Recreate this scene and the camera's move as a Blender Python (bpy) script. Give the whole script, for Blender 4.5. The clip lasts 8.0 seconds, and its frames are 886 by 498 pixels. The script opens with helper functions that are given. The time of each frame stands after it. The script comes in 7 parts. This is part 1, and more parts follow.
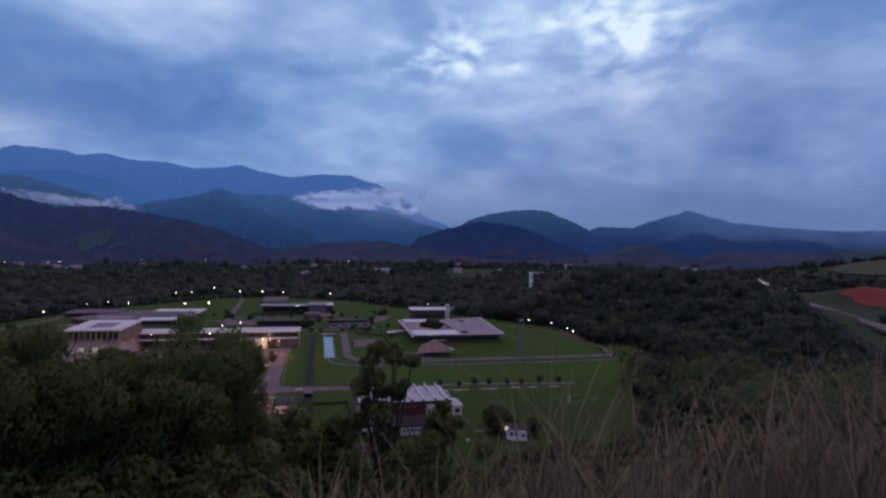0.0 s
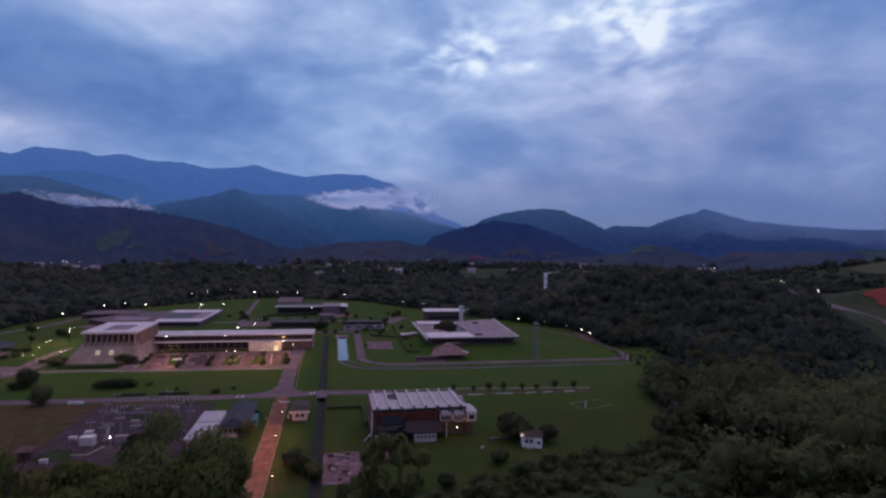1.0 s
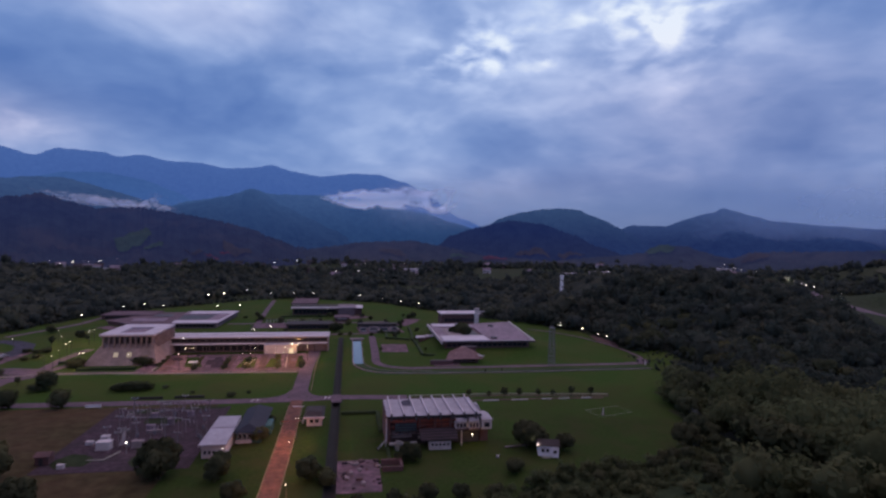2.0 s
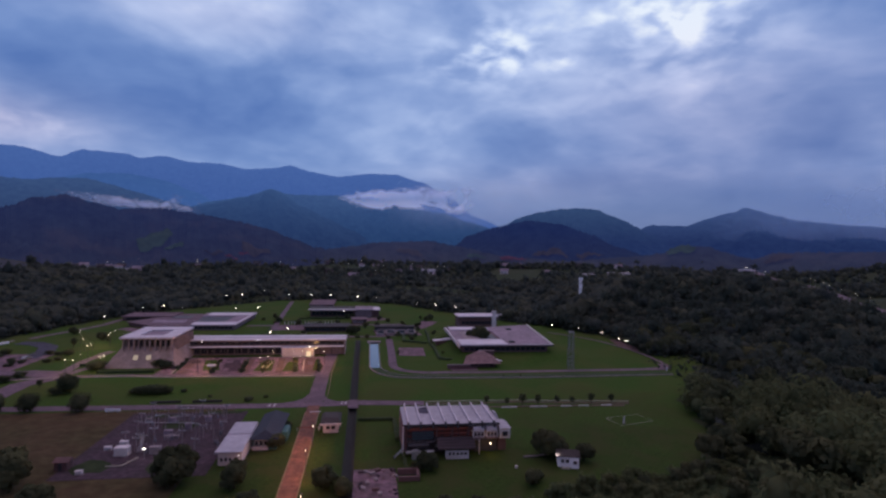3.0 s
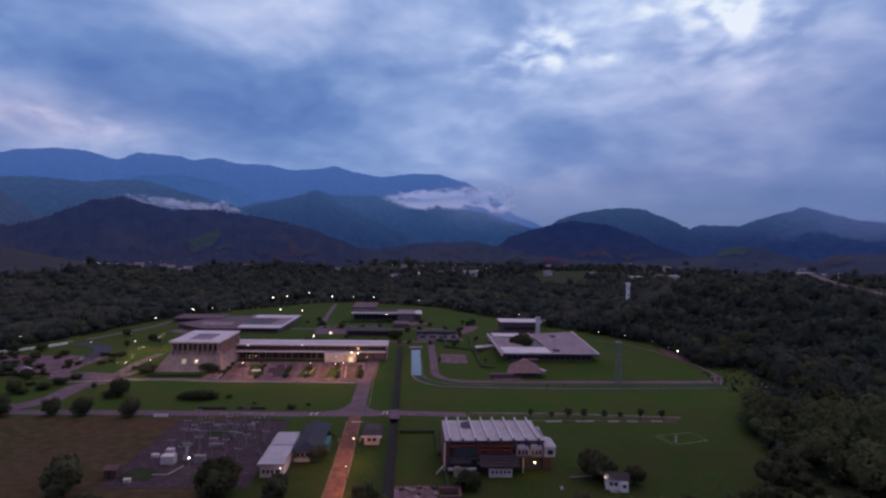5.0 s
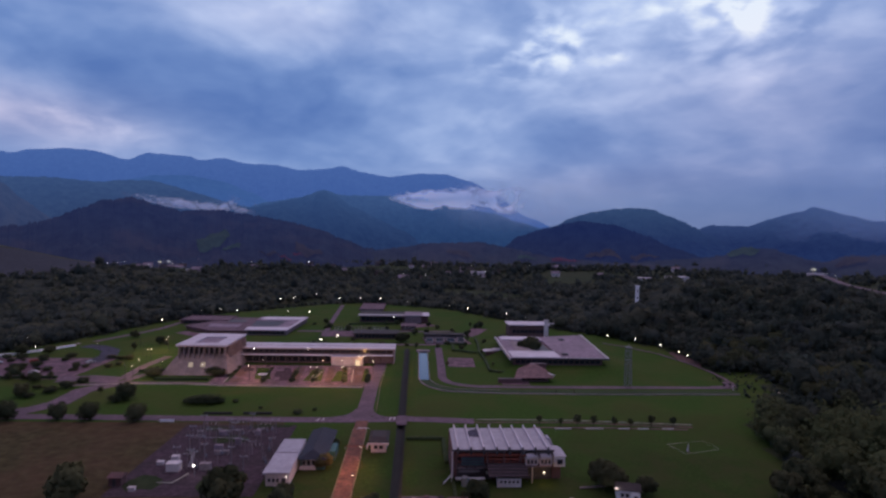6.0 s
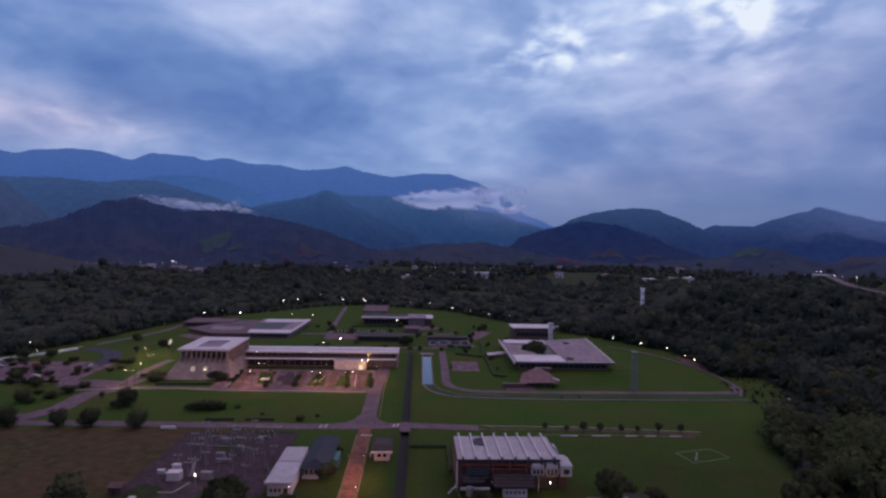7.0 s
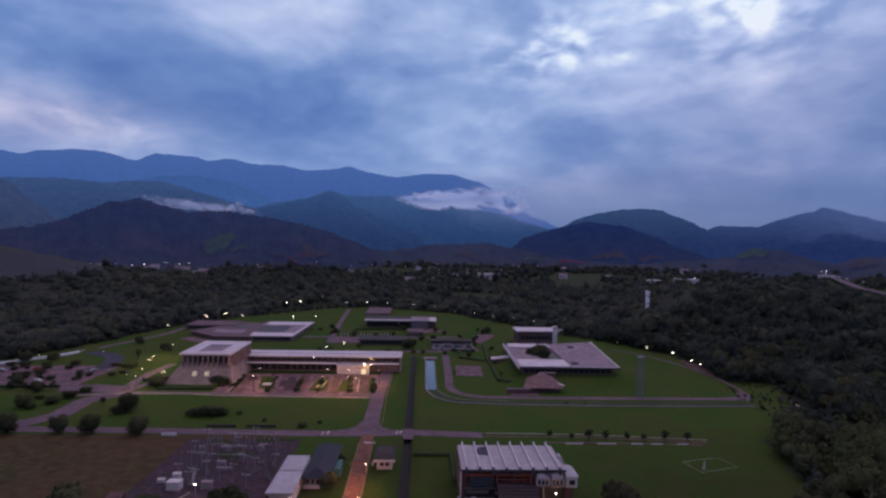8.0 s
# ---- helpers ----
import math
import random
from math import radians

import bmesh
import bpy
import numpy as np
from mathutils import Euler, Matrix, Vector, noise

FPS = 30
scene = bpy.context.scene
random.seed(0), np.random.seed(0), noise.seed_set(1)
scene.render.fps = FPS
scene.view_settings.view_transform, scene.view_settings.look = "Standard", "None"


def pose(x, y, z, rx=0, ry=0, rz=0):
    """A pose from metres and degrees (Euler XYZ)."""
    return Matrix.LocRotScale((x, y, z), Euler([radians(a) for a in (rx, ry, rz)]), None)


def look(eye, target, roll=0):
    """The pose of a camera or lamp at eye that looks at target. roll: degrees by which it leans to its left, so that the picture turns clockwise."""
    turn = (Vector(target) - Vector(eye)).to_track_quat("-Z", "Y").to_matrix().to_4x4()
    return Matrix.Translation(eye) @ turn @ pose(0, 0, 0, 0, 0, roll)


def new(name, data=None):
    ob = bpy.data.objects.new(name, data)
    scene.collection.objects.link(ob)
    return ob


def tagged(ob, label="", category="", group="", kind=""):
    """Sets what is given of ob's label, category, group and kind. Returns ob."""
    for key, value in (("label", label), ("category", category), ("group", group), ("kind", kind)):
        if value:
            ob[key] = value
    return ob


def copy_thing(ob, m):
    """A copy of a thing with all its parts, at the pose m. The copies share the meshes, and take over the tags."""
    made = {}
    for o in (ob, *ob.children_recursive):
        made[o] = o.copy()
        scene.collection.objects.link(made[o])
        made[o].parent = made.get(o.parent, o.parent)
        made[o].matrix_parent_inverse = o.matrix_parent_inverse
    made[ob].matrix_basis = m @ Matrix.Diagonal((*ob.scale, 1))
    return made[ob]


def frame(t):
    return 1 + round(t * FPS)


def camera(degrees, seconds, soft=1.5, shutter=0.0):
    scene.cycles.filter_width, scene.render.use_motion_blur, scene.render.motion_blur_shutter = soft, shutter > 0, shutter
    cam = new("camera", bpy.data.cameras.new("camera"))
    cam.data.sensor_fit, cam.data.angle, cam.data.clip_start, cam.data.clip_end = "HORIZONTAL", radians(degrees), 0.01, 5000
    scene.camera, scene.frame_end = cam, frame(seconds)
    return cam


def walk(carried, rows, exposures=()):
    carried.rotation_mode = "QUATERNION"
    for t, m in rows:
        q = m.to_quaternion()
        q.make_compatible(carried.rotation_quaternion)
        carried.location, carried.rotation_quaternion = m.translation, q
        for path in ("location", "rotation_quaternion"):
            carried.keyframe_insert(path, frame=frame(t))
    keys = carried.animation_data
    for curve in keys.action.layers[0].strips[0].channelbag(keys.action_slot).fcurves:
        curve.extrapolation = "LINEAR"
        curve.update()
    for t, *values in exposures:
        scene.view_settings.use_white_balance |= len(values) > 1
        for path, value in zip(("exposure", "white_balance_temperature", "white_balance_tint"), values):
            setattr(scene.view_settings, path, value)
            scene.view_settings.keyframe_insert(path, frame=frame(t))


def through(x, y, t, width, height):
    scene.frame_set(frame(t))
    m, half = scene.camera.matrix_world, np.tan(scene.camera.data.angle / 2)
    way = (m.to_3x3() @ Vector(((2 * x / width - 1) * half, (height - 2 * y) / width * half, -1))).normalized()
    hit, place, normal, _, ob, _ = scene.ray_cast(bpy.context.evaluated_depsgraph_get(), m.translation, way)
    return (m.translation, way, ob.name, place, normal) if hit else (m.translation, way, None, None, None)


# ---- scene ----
cam = camera(76.1, 8.0, soft=2.5, shutter=0.4)
# seconds, eye, target, roll
PATH = [
    (0, (0.327, -6.276, 56.772), (0.757, -4.323, 56.749), 1.1),
    (0.5, (0.574, -5.479, 57.594), (0.98, -3.521, 57.568), 1.1),
    (1, (0.707, -4.46, 58.477), (1.089, -2.497, 58.449), 1.0),
    (1.5, (0.89, -3.615, 59.379), (1.246, -1.647, 59.349), 1.0),
    (3, (1.425, -0.1, 62.111), (1.694, 1.882, 62.077), 1.0),
    (3.5, (1.451, 0.964, 62.994), (1.682, 2.95, 62.958), 1.0),
    (4, (1.666, 2.098, 63.816), (1.85, 4.089, 63.779), 1.0),
    (4.5, (1.671, 2.977, 64.722), (1.817, 4.971, 64.684), 1.0),
    (6, (1.61, 6.527, 67.248), (1.705, 8.524, 67.207), 1.1),
    (6.5, (1.428, 7.73, 68.102), (1.517, 9.727, 68.061), 1.0),
    (7, (1.312, 9.192, 68.913), (1.396, 11.189, 68.871), 1.1),
    (7.5, (1.402, 10.446, 69.899), (1.479, 12.444, 69.856), 1.1),
    (8, (1.369, 11.662, 70.654), (1.441, 13.661, 70.612), 1.1),
]
walk(cam, [(t, look(eye, aim, roll)) for t, eye, aim, roll in PATH],
     [(0.0, 0.04, 6180, 2.0), (0.5, 0.04, 6320, 6.0), (1.0, 0.04, 6400, 8.5), (1.6, 0.04, 6500, 10.0), (8.0, 0.04, 6500, 10.0)])

# ---- world and light ----
world = bpy.data.worlds.new("dusk_sky")
scene.world = world
world.use_nodes = True


class Tree:
    """Small helper round a node tree."""

    def __init__(self, tree):
        self.t = tree
        tree.nodes.clear()

    def add(self, kind, **values):
        node = self.t.nodes.new(kind)
        for key, value in values.items():
            node.inputs[key].default_value = value
        return node

    def link(self, a, b):
        self.t.links.new(a, b)

    def math(self, op, a, b=None, c=None, clamp=False):
        node = self.t.nodes.new("ShaderNodeMath")
        node.operation, node.use_clamp = op, clamp
        for slot, v in zip(node.inputs, (a, b, c)):
            if v is None:
                continue
            if isinstance(v, (int, float)):
                slot.default_value = v
            else:
                self.link(v, slot)
        return node.outputs[0]

    def mix(self, fac, a, b, mode="MIX"):
        node = self.t.nodes.new("ShaderNodeMix")
        node.data_type, node.blend_type = "RGBA", mode
        for slot, v in zip((node.inputs[0], node.inputs[6], node.inputs[7]), (fac, a, b)):
            if isinstance(v, (int, float)):
                slot.default_value = v
            elif isinstance(v, tuple):
                slot.default_value = (*v, 1) if len(v) == 3 else v
            else:
                self.link(v, slot)
        return node.outputs[2]

    def ramp(self, fac, stops, smooth=False):
        node = self.t.nodes.new("ShaderNodeValToRGB")
        els = node.color_ramp.elements
        if smooth:
            node.color_ramp.interpolation = "EASE"
        while len(els) < len(stops):
            els.new(0.5)
        for el, (p, c) in zip(els, stops):
            el.position = p
            el.color = (c, c, c, 1) if isinstance(c, (int, float)) else (*c, 1)
        self.link(fac, node.inputs[0])
        return node.outputs[0]

    def noise(self, vec, scale, detail=4.0, rough=0.55, distort=0.0):
        node = self.add("ShaderNodeTexNoise", Scale=scale, Detail=detail, Roughness=rough, Distortion=distort)
        if vec is not None:
            self.link(vec, node.inputs["Vector"])
        return node.outputs[0]


SUN_EL, SUN_AZ = radians(48), radians(28)
W = Tree(world.node_tree)
coord = W.add("ShaderNodeTexCoord")
sep = W.add("ShaderNodeSeparateXYZ")
W.link(coord.outputs["Generated"], sep.inputs[0])
dx, dy, dz = sep.outputs
azim = W.math("ARCTAN2", dx, dy)
elev = W.math("ARCSINE", dz)
up = W.math("ADD", W.math("ABSOLUTE", dz), 0.20)
cloud_xy = W.add("ShaderNodeCombineXYZ")
W.link(W.math("DIVIDE", dx, up), cloud_xy.inputs[0])
W.link(W.math("MULTIPLY", W.math("DIVIDE", dy, up), 1.35), cloud_xy.inputs[1])
flat = cloud_xy.outputs[0]
ang_xy = W.add("ShaderNodeCombineXYZ")
W.link(azim, ang_xy.inputs[0])
W.link(W.math("MULTIPLY", elev, 2.0), ang_xy.inputs[1])
dome = ang_xy.outputs[0]
big = W.noise(flat, 0.9, 3.0, 0.5, 0.6)
mid = W.noise(dome, 4.1, 4.0, 0.5, 0.4)
fine = W.noise(dome, 10.5, 5.0, 0.5, 0.25)
wisp = W.noise(dome, 21.0, 4.0, 0.5, 0.3)


def bank(az, el, wide, tall, tilt=0.0):
    """A soft bank in the cloud deck round a direction, in degrees."""
    u = W.math("DIVIDE", W.math("SUBTRACT", azim, radians(az)), radians(wide))
    lean_ = W.math("MULTIPLY", W.math("SUBTRACT", azim, radians(az)), tilt)
    v_ = W.math("DIVIDE", W.math("SUBTRACT", W.math("SUBTRACT", elev, radians(el)), lean_), radians(tall))
    r2 = W.math("ADD", W.math("MULTIPLY", u, u), W.math("MULTIPLY", v_, v_))
    return W.math("EXPONENT", W.math("MULTIPLY", r2, -1.0))


def total(*terms):
    acc = None
    for node, k in terms:
        t_ = W.math("MULTIPLY", node, k)
        acc = t_ if acc is None else W.math("ADD", acc, t_)
    return acc


lumps = total((big, 0.24), (mid, 0.52), (fine, 0.17), (wisp, 0.05))
lumps = W.math("ADD", W.math("MULTIPLY", W.math("SUBTRACT", lumps, 0.5), 1.08), 0.522)
torn = W.ramp(W.math("ADD", W.math("MULTIPLY", wisp, 0.4), W.math("MULTIPLY", fine, 0.6)), [(0.36, 0.0), (0.68, 1.0)], True)
banks = total((bank(20, 19, 20, 8), 0.08), (bank(-17, 22, 13, 5), 0.13), (bank(-14, 12, 17, 5.5), -0.13), (bank(-34, 14, 8, 4), -0.06),
              (bank(-37, 9.2, 7, 1.6, -0.12), 0.14), (bank(-30.5, 8.7, 6, 1.1, -0.10), 0.08), (bank(-26, 12.5, 12, 3.5), -0.08), (bank(6, 10.5, 6, 4), 0.06), (bank(2, 13, 8, 5), 0.03), (bank(36, 7, 18, 5), -0.13), (bank(46, 17, 8, 10), -0.07),
              (bank(22, 13.6, 7, 0.9, 0.12), 0.08))
gaps = W.math("MULTIPLY", torn, total((bank(13, 18.4, 4.2, 2.7), 0.36), (bank(30.5, 20.5, 6.0, 4.5), 0.26), (bank(24, 21, 6, 3), 0.10), (bank(19.5, 17.3, 1.2, 1.0), 0.2), (bank(8, 17, 3, 1.5), 0.12), (bank(-29.5, 9.0, 5, 1.0, -0.1), 0.16)))
gaps = W.math("ADD", gaps, W.math("MULTIPLY", bank(32, 21.5, 5.0, 3.6), 0.16))
density = W.math("ADD", W.math("ADD", lumps, banks), gaps)
cloud = W.ramp(density, [(0.28, (0.082, 0.165, 0.43)), (0.42, (0.142, 0.240, 0.520)), (0.53, (0.23, 0.335, 0.62)),
                         (0.68, (0.42, 0.53, 0.80)), (0.84, (0.72, 0.81, 0.93))])
lilac = total((bank(-34, 9.2, 12, 3), 0.85), (bank(38, 10, 20, 8), 0.65), (bank(20, 5.5, 16, 2.2), 0.5), (bank(-14, 20, 12, 3), 0.25))
cloud = W.mix(W.math("MINIMUM", lilac, 1.0), cloud, W.mix(1.0, cloud, (1.30, 0.98, 0.90), "MULTIPLY"))
low = W.ramp(dz, [(0.025, 1.0), (0.13, 0.0)], True)
side = W.ramp(dx, [(0.0, 0.4), (0.2, 0.9), (0.5, 1.0)])
cloud = W.mix(W.math("MULTIPLY", low, W.math("MULTIPLY", side, 0.86)), cloud, (0.086, 0.142, 0.335))
high = W.ramp(dz, [(0.0, 0.0), (0.42, 0.0), (0.85, 1.0)], True)
cloud = W.mix(high, cloud, (0.53, 0.405, 0.525))
sky = W.add("ShaderNodeTexSky")
sky.sky_type, sky.sun_disc, sky.sun_elevation, sky.sun_rotation = "NISHITA", False, SUN_EL, SUN_AZ
bg = W.add("ShaderNodeBackground", Strength=1.0)
gap = W.add("ShaderNodeBackground", Strength=0.004)
W.link(cloud, bg.inputs[0])
W.link(sky.outputs[0], gap.inputs[0])
both = W.add("ShaderNodeAddShader")
out = W.add("ShaderNodeOutputWorld")
W.link(bg.outputs[0], both.inputs[0])
W.link(gap.outputs[0], both.inputs[1])
W.link(both.outputs[0], out.inputs[0])

sun_data = bpy.data.lights.new("sun", "SUN")
sun_data.energy, sun_data.angle, sun_data.color = 0.5, radians(40), (1.0, 0.87, 0.99)
sun = new("sun", sun_data)
sun.matrix_world = look((math.sin(SUN_AZ) * math.cos(SUN_EL) * 900, math.cos(SUN_AZ) * math.cos(SUN_EL) * 900, math.sin(SUN_EL) * 900), (0, 0, 0))

# ---- materials ----


def material(name, colour, rough=0.8, vary=0.25, scale=1.0, wide=0.06, bump=0.15, second=None, metal=0.0, per_object=0.0, per_island=0.0, spec=0.3, coat=0.0):
    """A surface with grain at one scale and stains at another, in metres."""
    m = bpy.data.materials.new(name)
    m.use_nodes = True
    n = Tree(m.node_tree)
    geo = n.add("ShaderNodeNewGeometry")
    pos = geo.outputs["Position"]
    fine_n, wide_n = n.noise(pos, scale, 5.0, 0.6), n.noise(pos, wide, 4.0, 0.6, 0.5)
    dark = tuple(c * (1 - vary) for c in colour)
    light = tuple(min(1.0, c * (1 + vary)) for c in colour)
    col = n.mix(n.ramp(fine_n, [(0.3, 0.0), (0.7, 1.0)]), dark, light)
    col = n.mix(n.ramp(wide_n, [(0.38, 0.0), (0.64, 1.0)]), col, n.mix(0.6, col, second or tuple(c * (1 - vary) for c in colour)))
    if per_object or per_island:
        src = n.add("ShaderNodeObjectInfo").outputs["Random"] if per_object else geo.outputs["Random Per Island"]
        k = per_object or per_island
        hsv = n.add("ShaderNodeHueSaturation")
        n.link(n.math("ADD", n.math("MULTIPLY", src, 2 * k), 1 - k), hsv.inputs["Value"])
        n.link(n.math("ADD", n.math("MULTIPLY", src, 0.06), 0.47), hsv.inputs["Hue"])
        n.link(col, hsv.inputs["Color"])
        col = hsv.outputs[0]
    p = n.add("ShaderNodeBsdfPrincipled", Roughness=rough, Metallic=metal)
    p.inputs["Specular IOR Level"].default_value = spec
    p.inputs["Coat Weight"].default_value = coat
    n.link(col, p.inputs["Base Color"])
    if bump:
        b = n.add("ShaderNodeBump", Strength=bump, Distance=0.3 / max(scale, 0.3))
        n.link(fine_n, b.inputs["Height"])
        n.link(b.outputs[0], p.inputs["Normal"])
    o = n.add("ShaderNodeOutputMaterial")
    n.link(p.outputs[0], o.inputs[0])
    return m


def glowing(name, colour, strength):
    m = bpy.data.materials.new(name)
    m.use_nodes = True
    n = Tree(m.node_tree)
    e = n.add("ShaderNodeEmission", Color=(*colour, 1), Strength=strength)
    o = n.add("ShaderNodeOutputMaterial")
    n.link(e.outputs[0], o.inputs[0])
    m.cycles.emission_sampling = "NONE"
    return m


def distant(name, colour, low_air, high_air, span, second=None, patchy=0.5):
    """Far backdrop: a wooded mountain side kilometres off, its evening haze painted in as emission: low_air at the
    first height of span, high_air at the second.
    """
    m = bpy.data.materials.new(name)
    m.use_nodes = True
    n = Tree(m.node_tree)
    pos = n.add("ShaderNodeNewGeometry").outputs["Position"]
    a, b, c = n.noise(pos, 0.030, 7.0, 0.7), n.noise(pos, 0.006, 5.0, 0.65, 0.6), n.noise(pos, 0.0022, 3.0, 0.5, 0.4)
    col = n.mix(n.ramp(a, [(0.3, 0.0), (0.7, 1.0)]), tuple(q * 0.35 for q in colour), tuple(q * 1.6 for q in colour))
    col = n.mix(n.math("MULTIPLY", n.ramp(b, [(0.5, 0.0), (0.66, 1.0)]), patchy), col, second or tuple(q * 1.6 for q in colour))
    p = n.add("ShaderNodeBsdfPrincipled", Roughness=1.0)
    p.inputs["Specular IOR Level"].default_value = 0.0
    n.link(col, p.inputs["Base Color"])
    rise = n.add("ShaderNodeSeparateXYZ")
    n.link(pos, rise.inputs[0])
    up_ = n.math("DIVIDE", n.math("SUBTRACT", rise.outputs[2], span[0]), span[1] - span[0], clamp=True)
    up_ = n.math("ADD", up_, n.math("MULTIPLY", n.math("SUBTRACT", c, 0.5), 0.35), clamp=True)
    # The haze is painted as a glow that changes with height.
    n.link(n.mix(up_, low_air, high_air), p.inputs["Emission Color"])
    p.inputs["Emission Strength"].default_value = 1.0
    o = n.add("ShaderNodeOutputMaterial")
    n.link(p.outputs[0], o.inputs[0])
    return m


def foliage(name, colour, second, vary=0.35, grain=0.5, through=0.35, single=False):
    """Leaves that let some light through; each tree has a tone of its own."""
    m = bpy.data.materials.new(name)
    m.use_nodes = True
    n = Tree(m.node_tree)
    pos = n.add("ShaderNodeNewGeometry").outputs["Position"]
    if single:
        own = n.add("ShaderNodeObjectInfo").outputs["Random"]
    else:
        tone = n.add("ShaderNodeAttribute")
        tone.attribute_name = "tone"
        own = tone.outputs["Fac"]
    fine_n, wide_n = n.noise(pos, grain, 4.0, 0.6), n.noise(pos, 0.02, 4.0, 0.6, 0.5)
    col = n.mix(n.ramp(fine_n, [(0.3, 0.0), (0.7, 1.0)]), tuple(c * 0.72 for c in colour), tuple(c * 1.28 for c in colour))
    col = n.mix(n.ramp(n.math("ADD", n.math("MULTIPLY", wide_n, 0.6), n.math("MULTIPLY", own, 0.4)), [(0.42, 0.0), (0.70, 1.0)]), col, second)
    hsv = n.add("ShaderNodeHueSaturation")
    n.link(n.math("ADD", n.math("MULTIPLY", own, 2 * vary), 1 - vary), hsv.inputs["Value"])
    n.link(n.math("ADD", n.math("MULTIPLY", own, 0.05), 0.475), hsv.inputs["Hue"])
    n.link(col, hsv.inputs["Color"])
    d = n.add("ShaderNodeBsdfDiffuse")
    t = n.add("ShaderNodeBsdfTranslucent")
    n.link(hsv.outputs[0], d.inputs[0])
    n.link(hsv.outputs[0], t.inputs[0])
    mx = n.add("ShaderNodeMixShader")
    mx.inputs[0].default_value = through
    n.link(d.outputs[0], mx.inputs[1])
    n.link(t.outputs[0], mx.inputs[2])
    o = n.add("ShaderNodeOutputMaterial")
    n.link(mx.outputs[0], o.inputs[0])
    return m


def grass_cover(name):
    """Mown turf, mixed with a duller, darker colour towards the south end of the grounds."""
    m = bpy.data.materials.new(name)
    m.use_nodes = True
    n = Tree(m.node_tree)
    pos = n.add("ShaderNodeNewGeometry").outputs["Position"]
    at_ = n.add("ShaderNodeSeparateXYZ")
    n.link(pos, at_.inputs[0])
    tuft, wide_n, mow = n.noise(pos, 0.9, 5.0, 0.65), n.noise(pos, 0.035, 5.0, 0.6, 0.5), n.noise(pos, 0.10, 4.0, 0.6, 0.3)
    short = n.mix(n.ramp(tuft, [(0.3, 0.0), (0.7, 1.0)]), (0.026, 0.050, 0.010), (0.047, 0.086, 0.018))
    short = n.mix(n.ramp(wide_n, [(0.40, 0.0), (0.66, 1.0)]), short, (0.056, 0.068, 0.019))
    dull_turf = n.mix(n.ramp(tuft, [(0.3, 0.0), (0.7, 1.0)]), (0.022, 0.036, 0.009), (0.038, 0.060, 0.015))
    dull_turf = n.mix(n.ramp(mow, [(0.42, 0.0), (0.64, 1.0)]), dull_turf, (0.040, 0.046, 0.016))
    south = n.math("DIVIDE", n.math("SUBTRACT", 225.0, at_.outputs[1]), 60.0)
    south = n.math("ADD", south, n.math("MULTIPLY", n.math("SUBTRACT", wide_n, 0.5), 2.2), clamp=True)
    col = n.mix(south, short, dull_turf)
    worn = n.noise(pos, 0.22, 5.0, 0.7, 0.8)
    col = n.mix(n.math("MULTIPLY", n.ramp(worn, [(0.62, 0.0), (0.74, 1.0)]), 0.55), col, (0.062, 0.052, 0.030))
    p = n.add("ShaderNodeBsdfPrincipled", Roughness=0.95)
    p.inputs["Specular IOR Level"].default_value = 0.03
    n.link(col, p.inputs["Base Color"])
    b = n.add("ShaderNodeBump", Strength=0.35, Distance=0.3)
    n.link(tuft, b.inputs["Height"])
    n.link(b.outputs[0], p.inputs["Normal"])
    o = n.add("ShaderNodeOutputMaterial")
    n.link(p.outputs[0], o.inputs[0])
    return m


LAWN = grass_cover("mown_grass")
DRY = material("dry_grass", (0.055, 0.045, 0.022), 0.95, 0.45, 0.3, 0.03, 0.3, (0.082, 0.044, 0.030), spec=0.05)
SCRUB = material("scrub", (0.028, 0.038, 0.018), 0.95, 0.4, 0.25, 0.012, 0.4, (0.042, 0.042, 0.026), spec=0.05)
# Hill pasture with the blue-violet of distance haze put into its colour.
HAZY_PASTURE = material("dusky_heath", (0.052, 0.053, 0.066), 0.95, 0.3, 0.2, 0.02, 0.3, (0.042, 0.044, 0.055), spec=0.03)
PALE_GRASS = material("dry_crest_grass", (0.070, 0.072, 0.046), 0.95, 0.3, 0.3, 0.03, 0.3, (0.052, 0.055, 0.042), spec=0.03)
PASTURE = material("dull_pasture", (0.046, 0.047, 0.037), 0.95, 0.3, 0.2, 0.02, 0.3, (0.034, 0.037, 0.034), spec=0.03)
LEAF = foliage("leaves", (0.080, 0.093, 0.055), (0.098, 0.092, 0.053), 0.22, 0.6, 0.4, True)
LEAF_NEAR = foliage("dull_leaves", (0.122, 0.146, 0.056), (0.134, 0.126, 0.052), 0.25, 1.2, 0.45, True)
# Distance haze is put into the leaf colours: the farther woods turn bluer.
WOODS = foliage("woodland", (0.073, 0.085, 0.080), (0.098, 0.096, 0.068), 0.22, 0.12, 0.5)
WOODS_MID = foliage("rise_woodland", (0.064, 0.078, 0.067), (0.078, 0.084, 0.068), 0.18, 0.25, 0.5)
# Darker copy of the rise woodland; shade under the crowns is put into it.
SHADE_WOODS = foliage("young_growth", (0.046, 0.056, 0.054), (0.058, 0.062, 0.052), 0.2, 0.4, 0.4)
# Lighter, more olive copy for the nearer woods, coloured for thinner haze.
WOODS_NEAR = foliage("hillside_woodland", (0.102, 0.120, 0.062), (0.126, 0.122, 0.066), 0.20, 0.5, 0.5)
HEDGE = material("clipped_hedge", (0.040, 0.058, 0.026), 0.9, 0.4, 1.2, 0.1, 0.4, spec=0.1)
